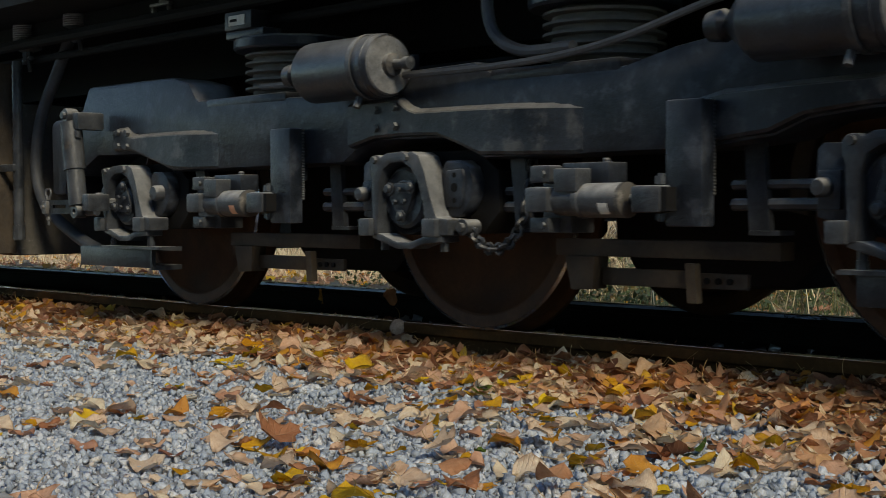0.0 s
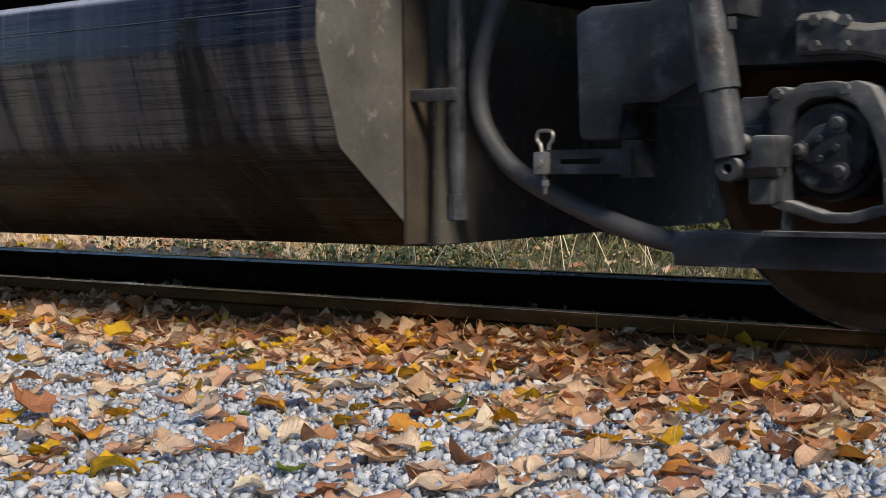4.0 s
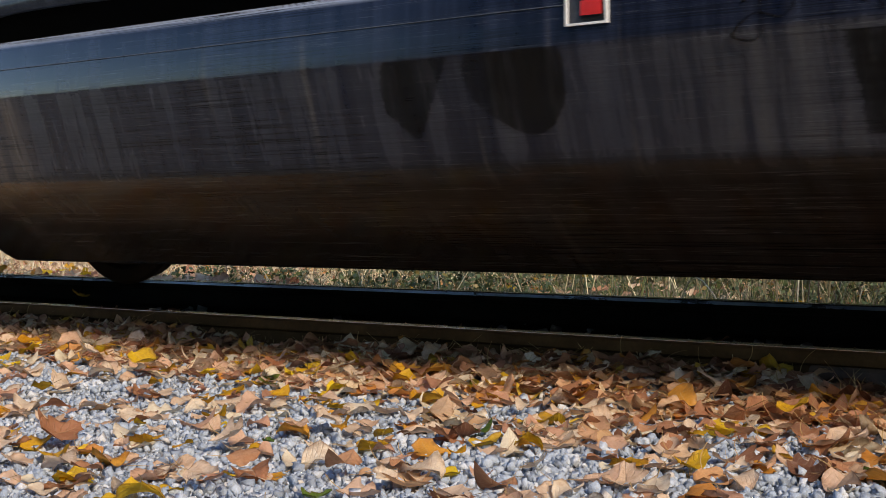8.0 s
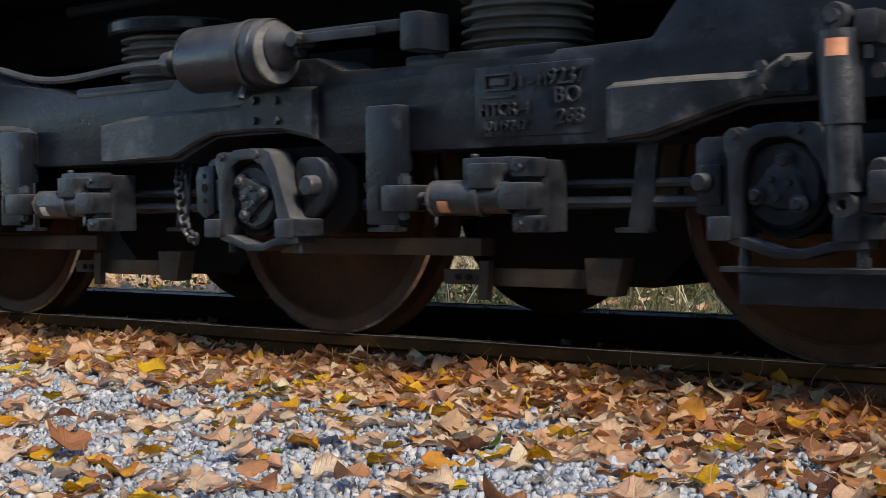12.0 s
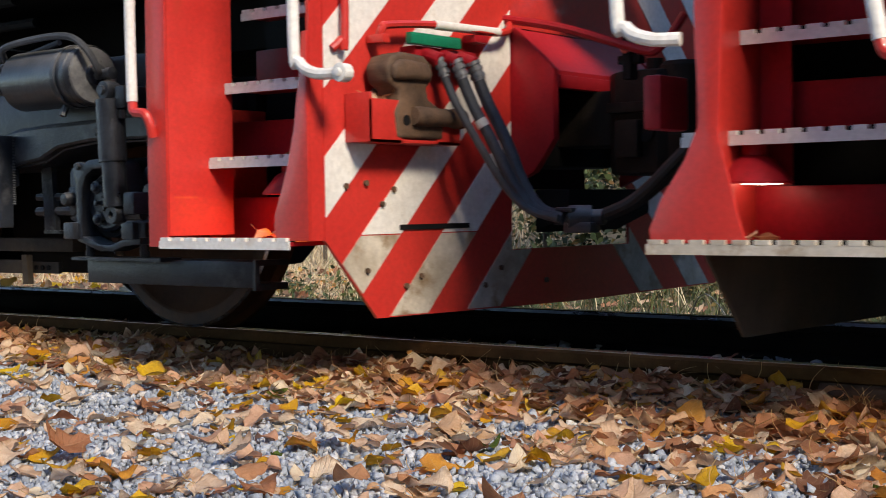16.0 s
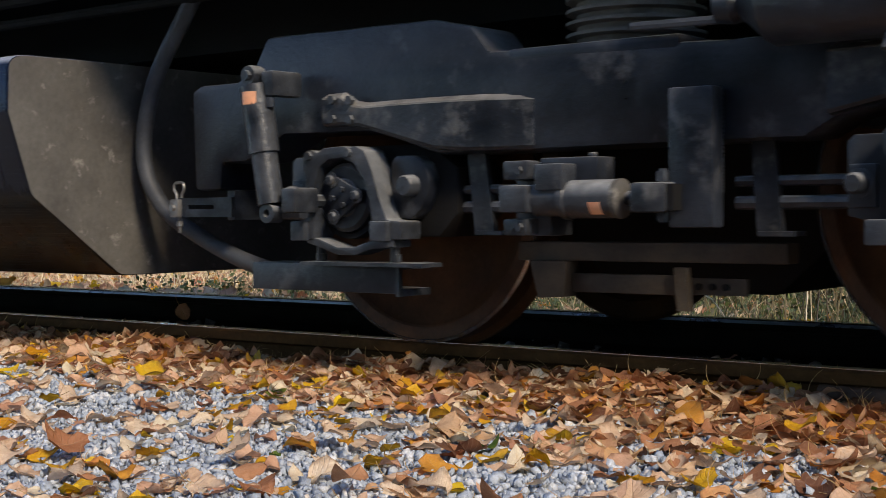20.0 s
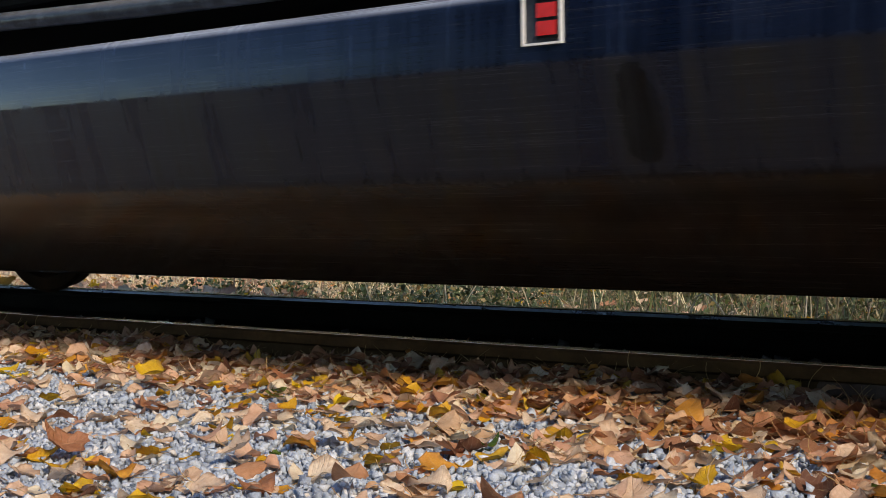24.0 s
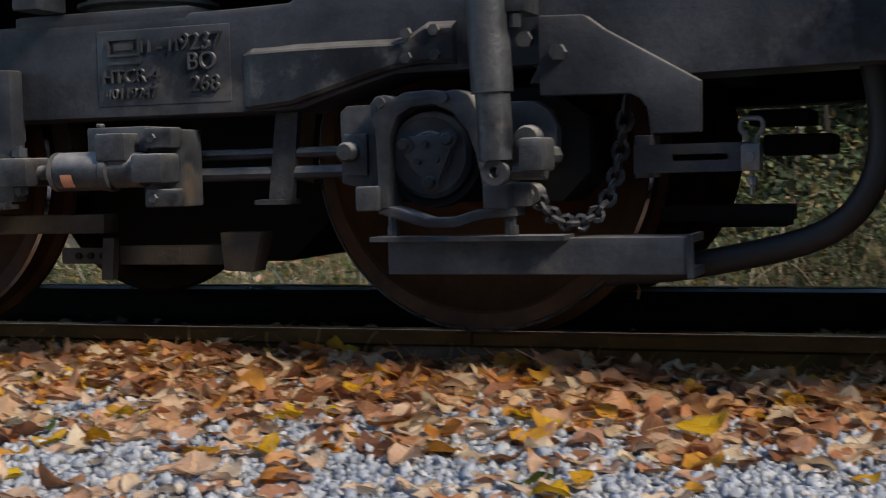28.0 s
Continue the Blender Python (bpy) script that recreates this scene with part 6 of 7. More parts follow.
def end_gear(parent, origin, x):
    """Receptacle, air hoses, cut lever and coupler on the striped end."""
    off = (-origin, -MID, 0)
    tray = part("receptacle_tray", join(box(x, x + 0.11, -0.60, -0.13, 0.70, 0.712), box(x, x + 0.11, -0.60, -0.588, 0.70, 0.86), box(x + 0.10, x + 0.11, -0.60, -0.44, 0.70, 0.84), box(x + 0.10, x + 0.11, -0.26, -0.13, 0.70, 0.765)), RED, parent, "red tray holding a dummy receptacle", at=off, bevel=0.003)
    cast = [(-0.47, 0.715), (-0.485, 0.80), (-0.455, 0.845), (-0.46, 0.872), (-0.505, 0.895), (-0.52, 0.945), (-0.49, 0.985), (-0.43, 1.0), (-0.33, 0.995), (-0.285, 0.965), (-0.285, 0.915), (-0.315, 0.885), (-0.305, 0.85), (-0.25, 0.825), (-0.225, 0.78), (-0.23, 0.715)]
    part("receptacle", along_x(cast, x + 0.015, x + 0.115), RUST, tray, "rusty brown receptacle with a hinged lid", bevel=0.026, smooth=60)
    part("lid_lug", along_x([(-0.50, 0.905), (-0.505, 0.95), (-0.46, 0.975), (-0.34, 0.97), (-0.30, 0.94), (-0.31, 0.91)], x + 0.09, x + 0.135), RUST, tray, bevel=0.018, smooth=60)
    part("nozzle", lathe([(0.0, -0.40), (0.030, -0.398), (0.034, -0.37), (0.030, -0.20), (0.036, -0.17), (0.034, -0.135), (0.0, -0.133)], 14, "y", at=(x + 0.12, 0, 0.790)), RUST, tray, "rusty nozzle")
    # bore's shade drawn as a black disc
    part("nozzle_bore", rod((x + 0.1145, -0.425, 0.775), (x + 0.1175, -0.425, 0.775), 0.018, 12), BLACK, tray, "black disc drawn as the shaded bore")
    for k, (u, v, a) in enumerate(((-0.53, 0.86, 0.3), (-0.49, 0.862, 1.4), (-0.45, 0.865, 2.6))):
        lf = part("caught_leaf", LEAF[(4 * k + 1) % 18], RUSSET_LEAF if k % 2 else PALE_LEAF, tray, "dry leaf caught behind the tray", at=(x + 0.06, u, v - 0.02))
        lay_leaf(lf)
        lf.scale, lf.rotation_euler = (0.06,) * 3, (0.5, 0.4, a)
    handle = part("valve_handle", box(x + 0.06, x + 0.09, -0.36, -0.09, 1.035, 1.075), GREEN, parent, "green valve handle", at=off, bevel=0.006)
    part("hose_manifold", join(box(x, x + 0.07, -0.32, 0.02, 0.985, 1.034), *[rod((x + 0.06, y, 1.01), (x + 0.14, y - 0.005, 0.98), 0.026, 10) for y in (-0.265, -0.17, -0.075)]), DEEP_RED, handle, "dark red hose manifold", bevel=0.004)
    for k, (y, r) in enumerate(((-0.27, 0.014), (-0.175, 0.020), (-0.08, 0.022))):
        hose = part("air_hose", pipe([(x + 0.13, y, 0.98), (x + 0.17, y + 0.03, 0.85), (x + 0.23, 0.9 * y + 0.05, 0.71), (x + 0.29, 0.6 * y + 0.04, 0.56), (x + 0.36, 0.4 * y + 0.03, 0.475), (x + 0.46, 0.3 * y + 0.03, 0.445)], r, 10, 6), RUBBER, parent, "grey ribbed air hose hanging in a bow", at=off)
        part("ferrule", join(*[rod((x + 0.126 + 0.022 * u, y + 0.014 * u, 0.99 - 0.065 * u), (x + 0.126 + 0.022 * v, y + 0.014 * v, 0.99 - 0.065 * v), r + w, 12) for u, v, w in ((0.0, 1.0, 0.002), (0.02, 0.2, 0.006), (0.34, 0.52, 0.006), (0.68, 0.86, 0.006))]), PALE_STEEL, hose, "grey ribbed ferrule")
        if k == 1:
            part("hose_band", rod((x + 0.195, 0.93 * y + 0.034, 0.785), (x + 0.207, 0.92 * y + 0.039, 0.760), r + 0.0025, 10), PALE, hose, "pale band with worn print")
    part("gladhand", join(rod((x + 0.41, 0.0, 0.448), (x + 0.48, 0.02, 0.446), 0.028, 10), rod((x + 0.46, 0.01, 0.446), (x + 0.53, 0.05, 0.446), 0.044, 12), rod((x + 0.52, 0.04, 0.446), (x + 0.58, 0.05, 0.448), 0.029, 10), box(x + 0.45, x + 0.56, -0.01, 0.06, 0.395, 0.43), box(x + 0.43, x + 0.50, -0.03, 0.05, 0.465, 0.482)), STEEL_GREY, hose, "blue-grey coupled hose ends", bevel=0.01)
    lever = part("cut_lever", pipe([(x + 0.045, -0.475, 1.050), (x + 0.055, -0.472, 1.078), (x + 0.055, -0.44, 1.092), (x + 0.055, -0.20, 1.114), (x + 0.055, 0.19, 1.122), (x + 0.02, 0.30, 1.17)], 0.014, 8, 5), RED, parent, "red uncoupling lever with a white sleeve", at=off)
    part("sleeve", rod((x + 0.055, -0.20, 1.114), (x + 0.055, 0.175, 1.1218), 0.0165, 12), WHITE, lever, "white sleeve on the lever")
    part("lever_bracket", box(x, x + 0.075, -0.49, -0.455, 1.03, 1.058), RED, lever, bevel=0.004)
    part("lever_bracket", box(x, x + 0.060, 0.03, 0.11, 1.075, 1.103), DEEP_RED, lever, bevel=0.006)
    for k, y in enumerate((1.16, 1.32)):
        part("far_air_hose", pipe([(x + 0.12, y + 0.12, 0.99), (x + 0.25, y, 0.80), (x + 0.45, y - 0.08, 0.56), (x + 0.66, y - 0.10, 0.48), (x + 0.92, y - 0.06, 0.58), (x + 1.18, y + 0.10, 0.90)], 0.022, 8, 6), DARK_RUBBER, parent, "dark air hose on the far side", at=off)
    for k, (u0, u1) in enumerate(((-0.25, 0.0), (1.34, 1.60))):
        part("draft_pocket", box(x + u0, x + u1, MID - 0.30, MID + 0.30, 0.64, 1.06), BLACK, parent, "black draft gear pocket", at=off, bevel=0.02)
    # plate out of view, added to darken the gap below it
    part("foot_plate", box(x + 0.02, x + 1.28, MID - 0.32, MID + 0.32, 1.56, 1.59), BLACK, parent, "unseen black plate added over the gap between the locomotives", at=off, bevel=0.004)
    part("coupler_carrier", prism([(x + 0.015, 0.385), (x + 0.17, 0.455), (x + 0.17, 0.55), (x + 0.015, 0.55)], MID - 0.30, MID + 0.30), BLACK, parent, "black coupler carrier", at=off, bevel=0.008)
    part("far_lever", pipe([(x - 0.06, 0.30, 1.20), (x + 0.235, 0.30, 1.137), (x + 0.475, 0.30, 1.060), (x + 0.600, 0.30, 1.020), (x + 0.640, 0.30, 1.022), (x + 0.690, 0.30, 1.063), (x + 0.74, 0.32, 1.14)], 0.016, 8, 5), DEEP_RED, parent, "dull red uncoupling lever bent over the coupler", at=off)
    post = part("lever_post", join(box(x + 0.495, x + 0.530, 0.31, 0.36, 0.93, 1.11), box(x + 0.47, x + 0.56, 0.32, 0.36, 0.985, 1.015)), BLACK, parent, "black bracket of the lever", at=off, bevel=0.005)
    part("post_end", rod((x + 0.512, 0.298, 1.035), (x + 0.512, 0.309, 1.035), 0.016, 10), RED, post, "red pin")
    coupler(parent, x + 0.02, 1, off)
    return tray


def locomotive(name, label, origin, turning):
    ob = new(name)
    ob.empty_display_size = 0.5
    ob.location = (origin, MID, 0)
    return tagged(ob, label, "locomotive", group="coupled locomotives")


def body(ob, origin, x0, x1):
    """The dark underframe, side sill and hood, all of it above the trucks."""
    off = (-origin, -MID, 0)
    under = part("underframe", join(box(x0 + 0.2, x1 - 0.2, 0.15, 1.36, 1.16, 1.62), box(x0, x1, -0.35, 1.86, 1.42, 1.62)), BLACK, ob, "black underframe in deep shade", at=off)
    part("side_sill", join(box(x0 + 0.9, x1 - 0.9, -0.750, -0.35, 1.50, 1.74), box(x0 + 0.9, x1 - 0.9, 1.86, 2.26, 1.50, 1.74)), BLACK, under, "black side sill")
    part("deck", box(x0, x1, -0.76, 2.27, 1.74, 1.78), BLACK, ob, "black running board", at=off)
    part("hood", box(x0 + 1.2, x1 - 1.2, -0.15, 1.66, 1.782, 4.4), RED, ob, "red hood", at=off, bevel=0.08)
    part("conduit", join(pipe([(x0 + 2, -0.40, 1.40), ((x0 + x1) / 2, -0.40, 1.385), (x1 - 2, -0.40, 1.40)], 0.03, 8, 8), pipe([(x0 + 2, -0.30, 1.32), (x1 - 2, -0.30, 1.31)], 0.022, 8, 8)), BLACK, under, "dark conduits under the frame")


spinning = []
loco_lead = locomotive("locomotive", "red freight locomotive with a dark underframe, rolling on the rails", TRAIN1, spinning)
loco_trail = locomotive("locomotive", "red freight locomotive with a striped pilot, coupled behind another", TRAIN2, spinning)
body(loco_lead, TRAIN1, -21.35, 1.6)
body(loco_trail, TRAIN2, -45.9, -22.72)
truck(loco_lead, TRAIN1, -3.94, 0, spinning)
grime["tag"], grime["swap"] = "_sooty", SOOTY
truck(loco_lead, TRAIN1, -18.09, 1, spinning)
grime["tag"], grime["swap"] = "_worn", WORN
truck(loco_trail, TRAIN2, -26.09, 0, spinning)
grime["tag"], grime["swap"] = "_filmed", FILMED
truck(loco_trail, TRAIN2, -40.20, 1, spinning)
grime["tag"], grime["swap"] = "", {}
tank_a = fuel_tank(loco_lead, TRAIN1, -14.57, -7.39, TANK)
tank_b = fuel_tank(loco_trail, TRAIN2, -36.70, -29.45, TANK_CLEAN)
for o in ([(-10.345, 0.995, -10.10), (-10.35, 0.92, -10.09), (-10.355, 0.847, -10.081), (-10.399, 0.689, -10.072), (-10.433, 0.563, -10.069), (-10.468, 0.436, -10.067), (-10.496, 0.287, -10.099), (-10.50, 0.246, -10.11)],
          [(-7.97, 0.97, -7.90), (-7.99, 0.90, -7.885), (-8.002, 0.834, -7.855), (-8.024, 0.694, -7.807), (-8.041, 0.548, -7.756), (-8.050, 0.421, -7.764), (-8.039, 0.257, -7.747)],
          [(-11.735, 0.866, -11.435), (-11.745, 0.855, -11.426), (-11.756, 0.804, -11.421), (-11.732, 0.740, -11.431), (-11.673, 0.691, -11.452), (-11.611, 0.655, -11.490), (-11.561, 0.638, -11.533)],
          [(-12.03, 0.864, -11.80), (-12.044, 0.850, -11.805), (-12.063, 0.797, -11.845), (-12.056, 0.724, -11.896), (-12.005, 0.676, -11.927), (-11.968, 0.642, -11.947)],
          [(-10.652, 0.841, -10.42), (-10.640, 0.779, -10.41), (-10.629, 0.72, -10.425), (-10.626, 0.705, -10.52), (-10.629, 0.656, -10.542), (-10.620, 0.605, -10.566)]):
    stain(tank_a, o)
stain(tank_b, [(-32.519, 0.847, -32.479), (-32.542, 0.819, -32.457), (-32.548, 0.744, -32.428), (-32.550, 0.668, -32.425), (-32.532, 0.609, -32.442), (-32.503, 0.594, -32.463)])
step_well(loco_lead, TRAIN1, -21.45, -20.69, -1, [(-21.44, -20.66, -0.775, 0.382), (-21.43, -20.78, -0.60, 0.665), (-21.42, -20.86, -0.53, 0.935), (-21.42, -20.92, -0.46, 1.19)], COOL_GLOW, -21.25)
step_well(loco_trail, TRAIN2, -23.44, -22.665, 1, [(-23.37, -22.74, -0.78, 0.382), (-23.37, -22.76, -0.60, 0.660), (-23.31, -22.74, -0.53, 0.925), (-23.28, -22.72, -0.46, 1.19)], AMBER_GLOW, -22.965)
end_plate(loco_trail, TRAIN2, -22.66, 1)
end_plate(loco_lead, TRAIN1, -21.33, -1)
end_gear(loco_trail, TRAIN2, -22.655)
coupler(loco_lead, -21.35, -1, (-TRAIN1, -MID, 0))
handrail(loco_trail, TRAIN2, [(-23.47, -0.80, 2.0), (-23.48, -0.80, 1.2), (-23.475, -0.80, 0.87)], WHITE)
handrail(loco_trail, TRAIN2, [(-23.475, -0.80, 0.87), (-23.465, -0.80, 0.835), (-23.41, -0.80, 0.825), (-23.395, -0.79, 0.79), (-23.40, -0.775, 0.745)], RED, 0.017)
handrail(loco_trail, TRAIN2, [(-22.705, -0.78, 2.0), (-22.705, -0.78, 1.05), (-22.68, -0.78, 0.95), (-22.61, -0.78, 0.91), (-22.50, -0.77, 0.905)], WHITE)
part("rail_bracket", join(rod((-22.50, -0.795, 0.905), (-22.50, -0.755, 0.905), 0.030, 12), rod((-22.50, -0.806, 0.905), (-22.50, -0.795, 0.905), 0.015, 6)), WHITE, loco_trail, "white bolted foot of the grab rail", at=(-TRAIN2, -MID, 0), bevel=0.004)
handrail(loco_trail, TRAIN2, [(-22.63, -0.62, 2.0), (-22.63, -0.62, 1.08), (-22.635, -0.635, 1.03), (-22.65, -0.66, 1.0)], RED, 0.014)
handrail(loco_lead, TRAIN1, [(-20.86, -0.80, 2.0), (-20.85, -0.80, 1.2), (-20.80, -0.80, 0.86)], WHITE)
handrail(loco_lead, TRAIN1, [(-20.80, -0.80, 0.86), (-20.785, -0.80, 0.83), (-20.74, -0.80, 0.82), (-20.715, -0.79, 0.79), (-20.72, -0.775, 0.735)], RED, 0.017)
handrail(loco_lead, TRAIN1, [(-21.53, -0.78, 2.0), (-21.52, -0.78, 1.05), (-21.49, -0.78, 0.95), (-21.42, -0.78, 0.915), (-21.34, -0.76, 0.91)], WHITE)


part("end_block", box(-21.535, -21.48, -0.62, -0.46, 0.690, 0.840), DEEP_RED, loco_lead, "dull red block beside the steps", at=(-TRAIN1, -MID, 0), bevel=0.012)


# ---- smaller fittings of the trucks, tanks and ends ----
def text_mesh(words, size, depth):
    """Raised letters in the built-in font, as a shape in x and z that looks to -y."""
    curve = bpy.data.curves.new("letters", "FONT")
    curve.body, curve.size, curve.extrude, curve.align_x = words, size, depth, "CENTER"
    ob = bpy.data.objects.new("letters", curve)
    me = bpy.data.meshes.new_from_object(ob)
    shape = ([(v.co.x, -v.co.z, v.co.y) for v in me.vertices], [tuple(p.vertices) for p in me.polygons])
    bpy.data.objects.remove(ob)
    return shape


def islands(shape):
    """The connected pieces of a shape, each a shape of its own."""
    pts, faces = shape
    spot = {}
    root = [spot.setdefault(tuple(round(c, 5) for c in p), i) for i, p in enumerate(pts)]

    def top(i):
        while root[i] != i:
            i = root[i]
        return i

    for f in faces:
        a = top(f[0])
        for i in f[1:]:
            root[top(i)] = a
    groups = {}
    for f in faces:
        groups.setdefault(top(f[0]), []).append(f)
    pieces = []
    for group in groups.values():
        used = sorted({i for f in group for i in f})
        at = {i: k for k, i in enumerate(used)}
        pieces.append(([pts[i] for i in used], [tuple(at[i] for i in f) for f in group]))
    return pieces


def casting_marks(parent, origin, xc):
    """The cast plate on the frame with its raised marks."""
    off = (xc - origin, -MID, 0)
    plate = part("casting_plate", box(0.990, 1.430, -0.449, -0.44, 0.695, 0.915), STEEL, parent, "raised casting marks on the frame", at=off, bevel=0.006)
    for words, x, z, size in (("11 - 11", 1.205, 0.846, 0.050), ("9237", 1.340, 0.846, 0.070), ("HTCR-4", 1.108, 0.762, 0.056), ("BO", 1.342, 0.790, 0.070), ("40119247", 1.108, 0.716, 0.043), ("268", 1.352, 0.728, 0.064)):
        for letter in islands(moved(text_mesh(words, size, 0.006), x, -0.455, z)):
            part("casting_letter", letter, STEEL_DUSTY, plate, "raised letter")
    # the maker's mark as a plain framed bar
    part("casting_mark", moved(join(box(0.99, 1.09, -0.460, -0.448, 0.885, 0.892), box(0.99, 1.09, -0.460, -0.448, 0.838, 0.845), box(0.985, 0.992, -0.460, -0.448, 0.838, 0.892), box(1.088, 1.095, -0.460, -0.448, 0.838, 0.892), box(1.01, 1.07, -0.460, -0.448, 0.855, 0.875), box(0.985, 1.095, -0.460, -0.448, 0.815, 0.823)), 0.045), STEEL_DUSTY, plate, "raised maker's mark")
    return plate


def end_bracket(parent, origin, xc):
    """The cut plate at the truck's tank end, with two bolts."""
    off = (xc - origin, -MID, 0)
    o = [(2.35, 0.872), (2.35, 0.668), (2.585, 0.664), (2.612, 0.650), (2.628, 0.625), (2.638, 0.562), (2.758, 0.562), (2.760, 0.690), (2.52, 0.830), (2.47, 0.868)]
    ob = part("end_bracket", prism(o, -0.500, -0.445), STEEL, parent, "cut steel plate with two bolts", at=off, bevel=0.006)
    part("bolt", bolt(2.405, -0.50, 0.775, 0.022, 0.025), STEEL_DUSTY, ob)
    part("bolt", bolt(2.31, -0.47, 0.815, 0.022, 0.03), STEEL_DUSTY, ob)
    return ob


def sander(parent, origin, xc, x, s):
    """A small sanding pipe on its arm beyond the truck's end; s: the way back to the truck."""
    off = (xc - origin, -MID, 0)
    ob = part("sander_clamp", box(x - 0.024, x + 0.024, -0.42, -0.36, 0.462, 0.530), ZINC, parent, "small worn clamp on an arm", at=off, bevel=0.006)
    part("clamp_bolt", rod((x, -0.42, 0.497), (x, -0.434, 0.497), 0.013, 6), ZINC, ob)
    part("drop_pin", lathe([(0.0, 0.40), (0.007, 0.402), (0.007, 0.425), (0.013, 0.427), (0.013, 0.445), (0.007, 0.447), (0.007, 0.466), (0.0, 0.467)], 8, "z", at=(x, -0.39, 0)), ZINC, ob)
    part("arm", join(box(min(x, x + 0.30 * s), max(x, x + 0.30 * s), -0.40, -0.385, 0.508, 0.535), box(min(x, x + 0.30 * s), max(x, x + 0.30 * s), -0.40, -0.385, 0.462, 0.492), box(min(x, x + 0.06 * s), max(x, x + 0.06 * s), -0.398, -0.386, 0.49, 0.51), box(min(x + 0.2 * s, x + 0.30 * s), max(x + 0.2 * s, x + 0.30 * s), -0.398, -0.386, 0.49, 0.51)), STEEL, ob, "slotted flat arm")
    part("arm_foot", box(min(x + 0.26 * s, x + 0.30 * s), max(x + 0.26 * s, x + 0.30 * s), -0.384, -0.25, 0.45, 0.56), STEEL, ob, bevel=0.003)
    part("wire_loop", pipe([(x - 0.012, -0.39, 0.530), (x - 0.016, -0.39, 0.552), (x - 0.028, -0.39, 0.566), (x - 0.024, -0.39, 0.590), (x, -0.39, 0.594), (x + 0.024, -0.39, 0.590), (x + 0.028, -0.39, 0.566), (x + 0.016, -0.39, 0.552), (x + 0.012, -0.39, 0.530)], 0.006, 6, 3), ZINC, ob)
    return ob


def duct_hose(parent, origin, xc, points, r, material=DARK_RUBBER):
    return part("air_duct_hose", pipe(points, r, 12, 7), material, parent, "thick dark rubber hose bending under the frame", at=(xc - origin, -MID, 0))


for loco, origin, xc in ((loco_lead, TRAIN1, -18.09), (loco_trail, TRAIN2, -40.20)):
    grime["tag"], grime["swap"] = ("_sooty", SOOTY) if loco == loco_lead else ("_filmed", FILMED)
    casting_marks(loco, origin, xc)
    end_bracket(loco, origin, xc)
    sander(loco, origin, xc, 2.87, -1)
    if loco == loco_lead:
        short = duct_hose(loco, origin, xc, [(2.45, -0.22, 0.19), (2.787, -0.27, 0.216), (2.902, -0.27, 0.240), (3.014, -0.27, 0.284), (3.122, -0.27, 0.361), (3.166, -0.27, 0.421), (3.196, -0.27, 0.453)], 0.022, RUBBER)
        part("hose_nozzle", join(rod((3.185, -0.27, 0.44), (3.235, -0.27, 0.475), 0.030, 10), rod((3.23, -0.27, 0.47), (3.29, -0.27, 0.475), 0.018, 8)), STEEL_GREY, short, "dull steel nozzle")
        continue
    duct_hose(loco, origin, xc, [(2.92, -0.28, 1.36), (3.04, -0.29, 1.05), (3.14, -0.30, 0.80), (3.18, -0.30, 0.58), (3.15, -0.30, 0.41), (3.02, -0.28, 0.29), (2.70, -0.26, 0.215), (2.45, -0.22, 0.19)], 0.036)
    part("hose_clamp", box(2.60, 2.95, -0.20, -0.12, 0.33, 0.37), BLACK, loco, "dark clamp bar", at=(xc - origin, -MID, 0))
for loco, origin, xc in ((loco_lead, TRAIN1, -3.94), (loco_trail, TRAIN2, -26.09)):
    grime["tag"], grime["swap"] = "", {}
    sander(loco, origin, xc, -2.95, 1)
    duct_hose(loco, origin, xc, [(-2.86, -0.26, 1.50), (-3.02, -0.28, 1.26), (-3.19, -0.30, 1.0), (-3.265, -0.30, 0.72), (-3.17, -0.30, 0.52), (-2.97, -0.28, 0.39), (-2.66, -0.26, 0.275), (-2.35, -0.22, 0.23)], 0.033, RUBBER)
    # hose looped over the outer brake cylinder
    part("cylinder_hose", pipe([(1.60, -0.62, 1.10), (1.66, -0.66, 1.145), (1.90, -0.66, 1.165), (2.08, -0.66, 1.155), (2.16, -0.64, 1.10), (2.17, -0.60, 1.03), (2.13, -0.57, 1.005)], 0.014, 8, 6), RUBBER, loco, "blue-grey hose over the brake cylinder", at=(xc - origin, -MID, 0))

for loco, origin, xc in ((loco_lead, TRAIN1, -18.09), (loco_trail, TRAIN2, -40.20)):
    sb = part("sand_box", join(box(2.84, 3.03, 0.05, 0.30, 0.50, 0.56), box(2.80, 2.97, 0.05, 0.30, 0.585, 0.63)), BLACK, loco, "black box behind the truck's end", at=(xc - origin, -MID, 0), bevel=0.01)
    part("bracket", box(2.70, 2.90, 0.05, 0.25, 0.30, 0.36), BLACK, sb)
# drain valve that hangs before the leading tank
valve = part("drain_valve", lathe([(0.0, 0.90), (0.012, 0.90), (0.014, 0.945), (0.036, 0.95), (0.040, 0.99), (0.032, 1.0), (0.034, 1.06), (0.044, 1.065), (0.044, 1.10), (0.034, 1.11), (0.034, 1.19), (0.0, 1.19)], 16, "z"), PALE_STEEL, loco_lead, "grey drain valve with a red-brown neck", at=(-18.09 + 2.80 - TRAIN1, -MID - 0.33, -0.035))
part("neck", lathe([(0.037, 1.005), (0.0385, 1.01), (0.0385, 1.052), (0.037, 1.057)], 16, "z"), RUST, valve, "red-brown neck")
part("elbow", pipe([(0, 0, 1.18), (0, 0.01, 1.23), (0.05, 0.03, 1.26), (0.30, 0.06, 1.27)], 0.034, 10, 5), STEEL_GREY, valve)
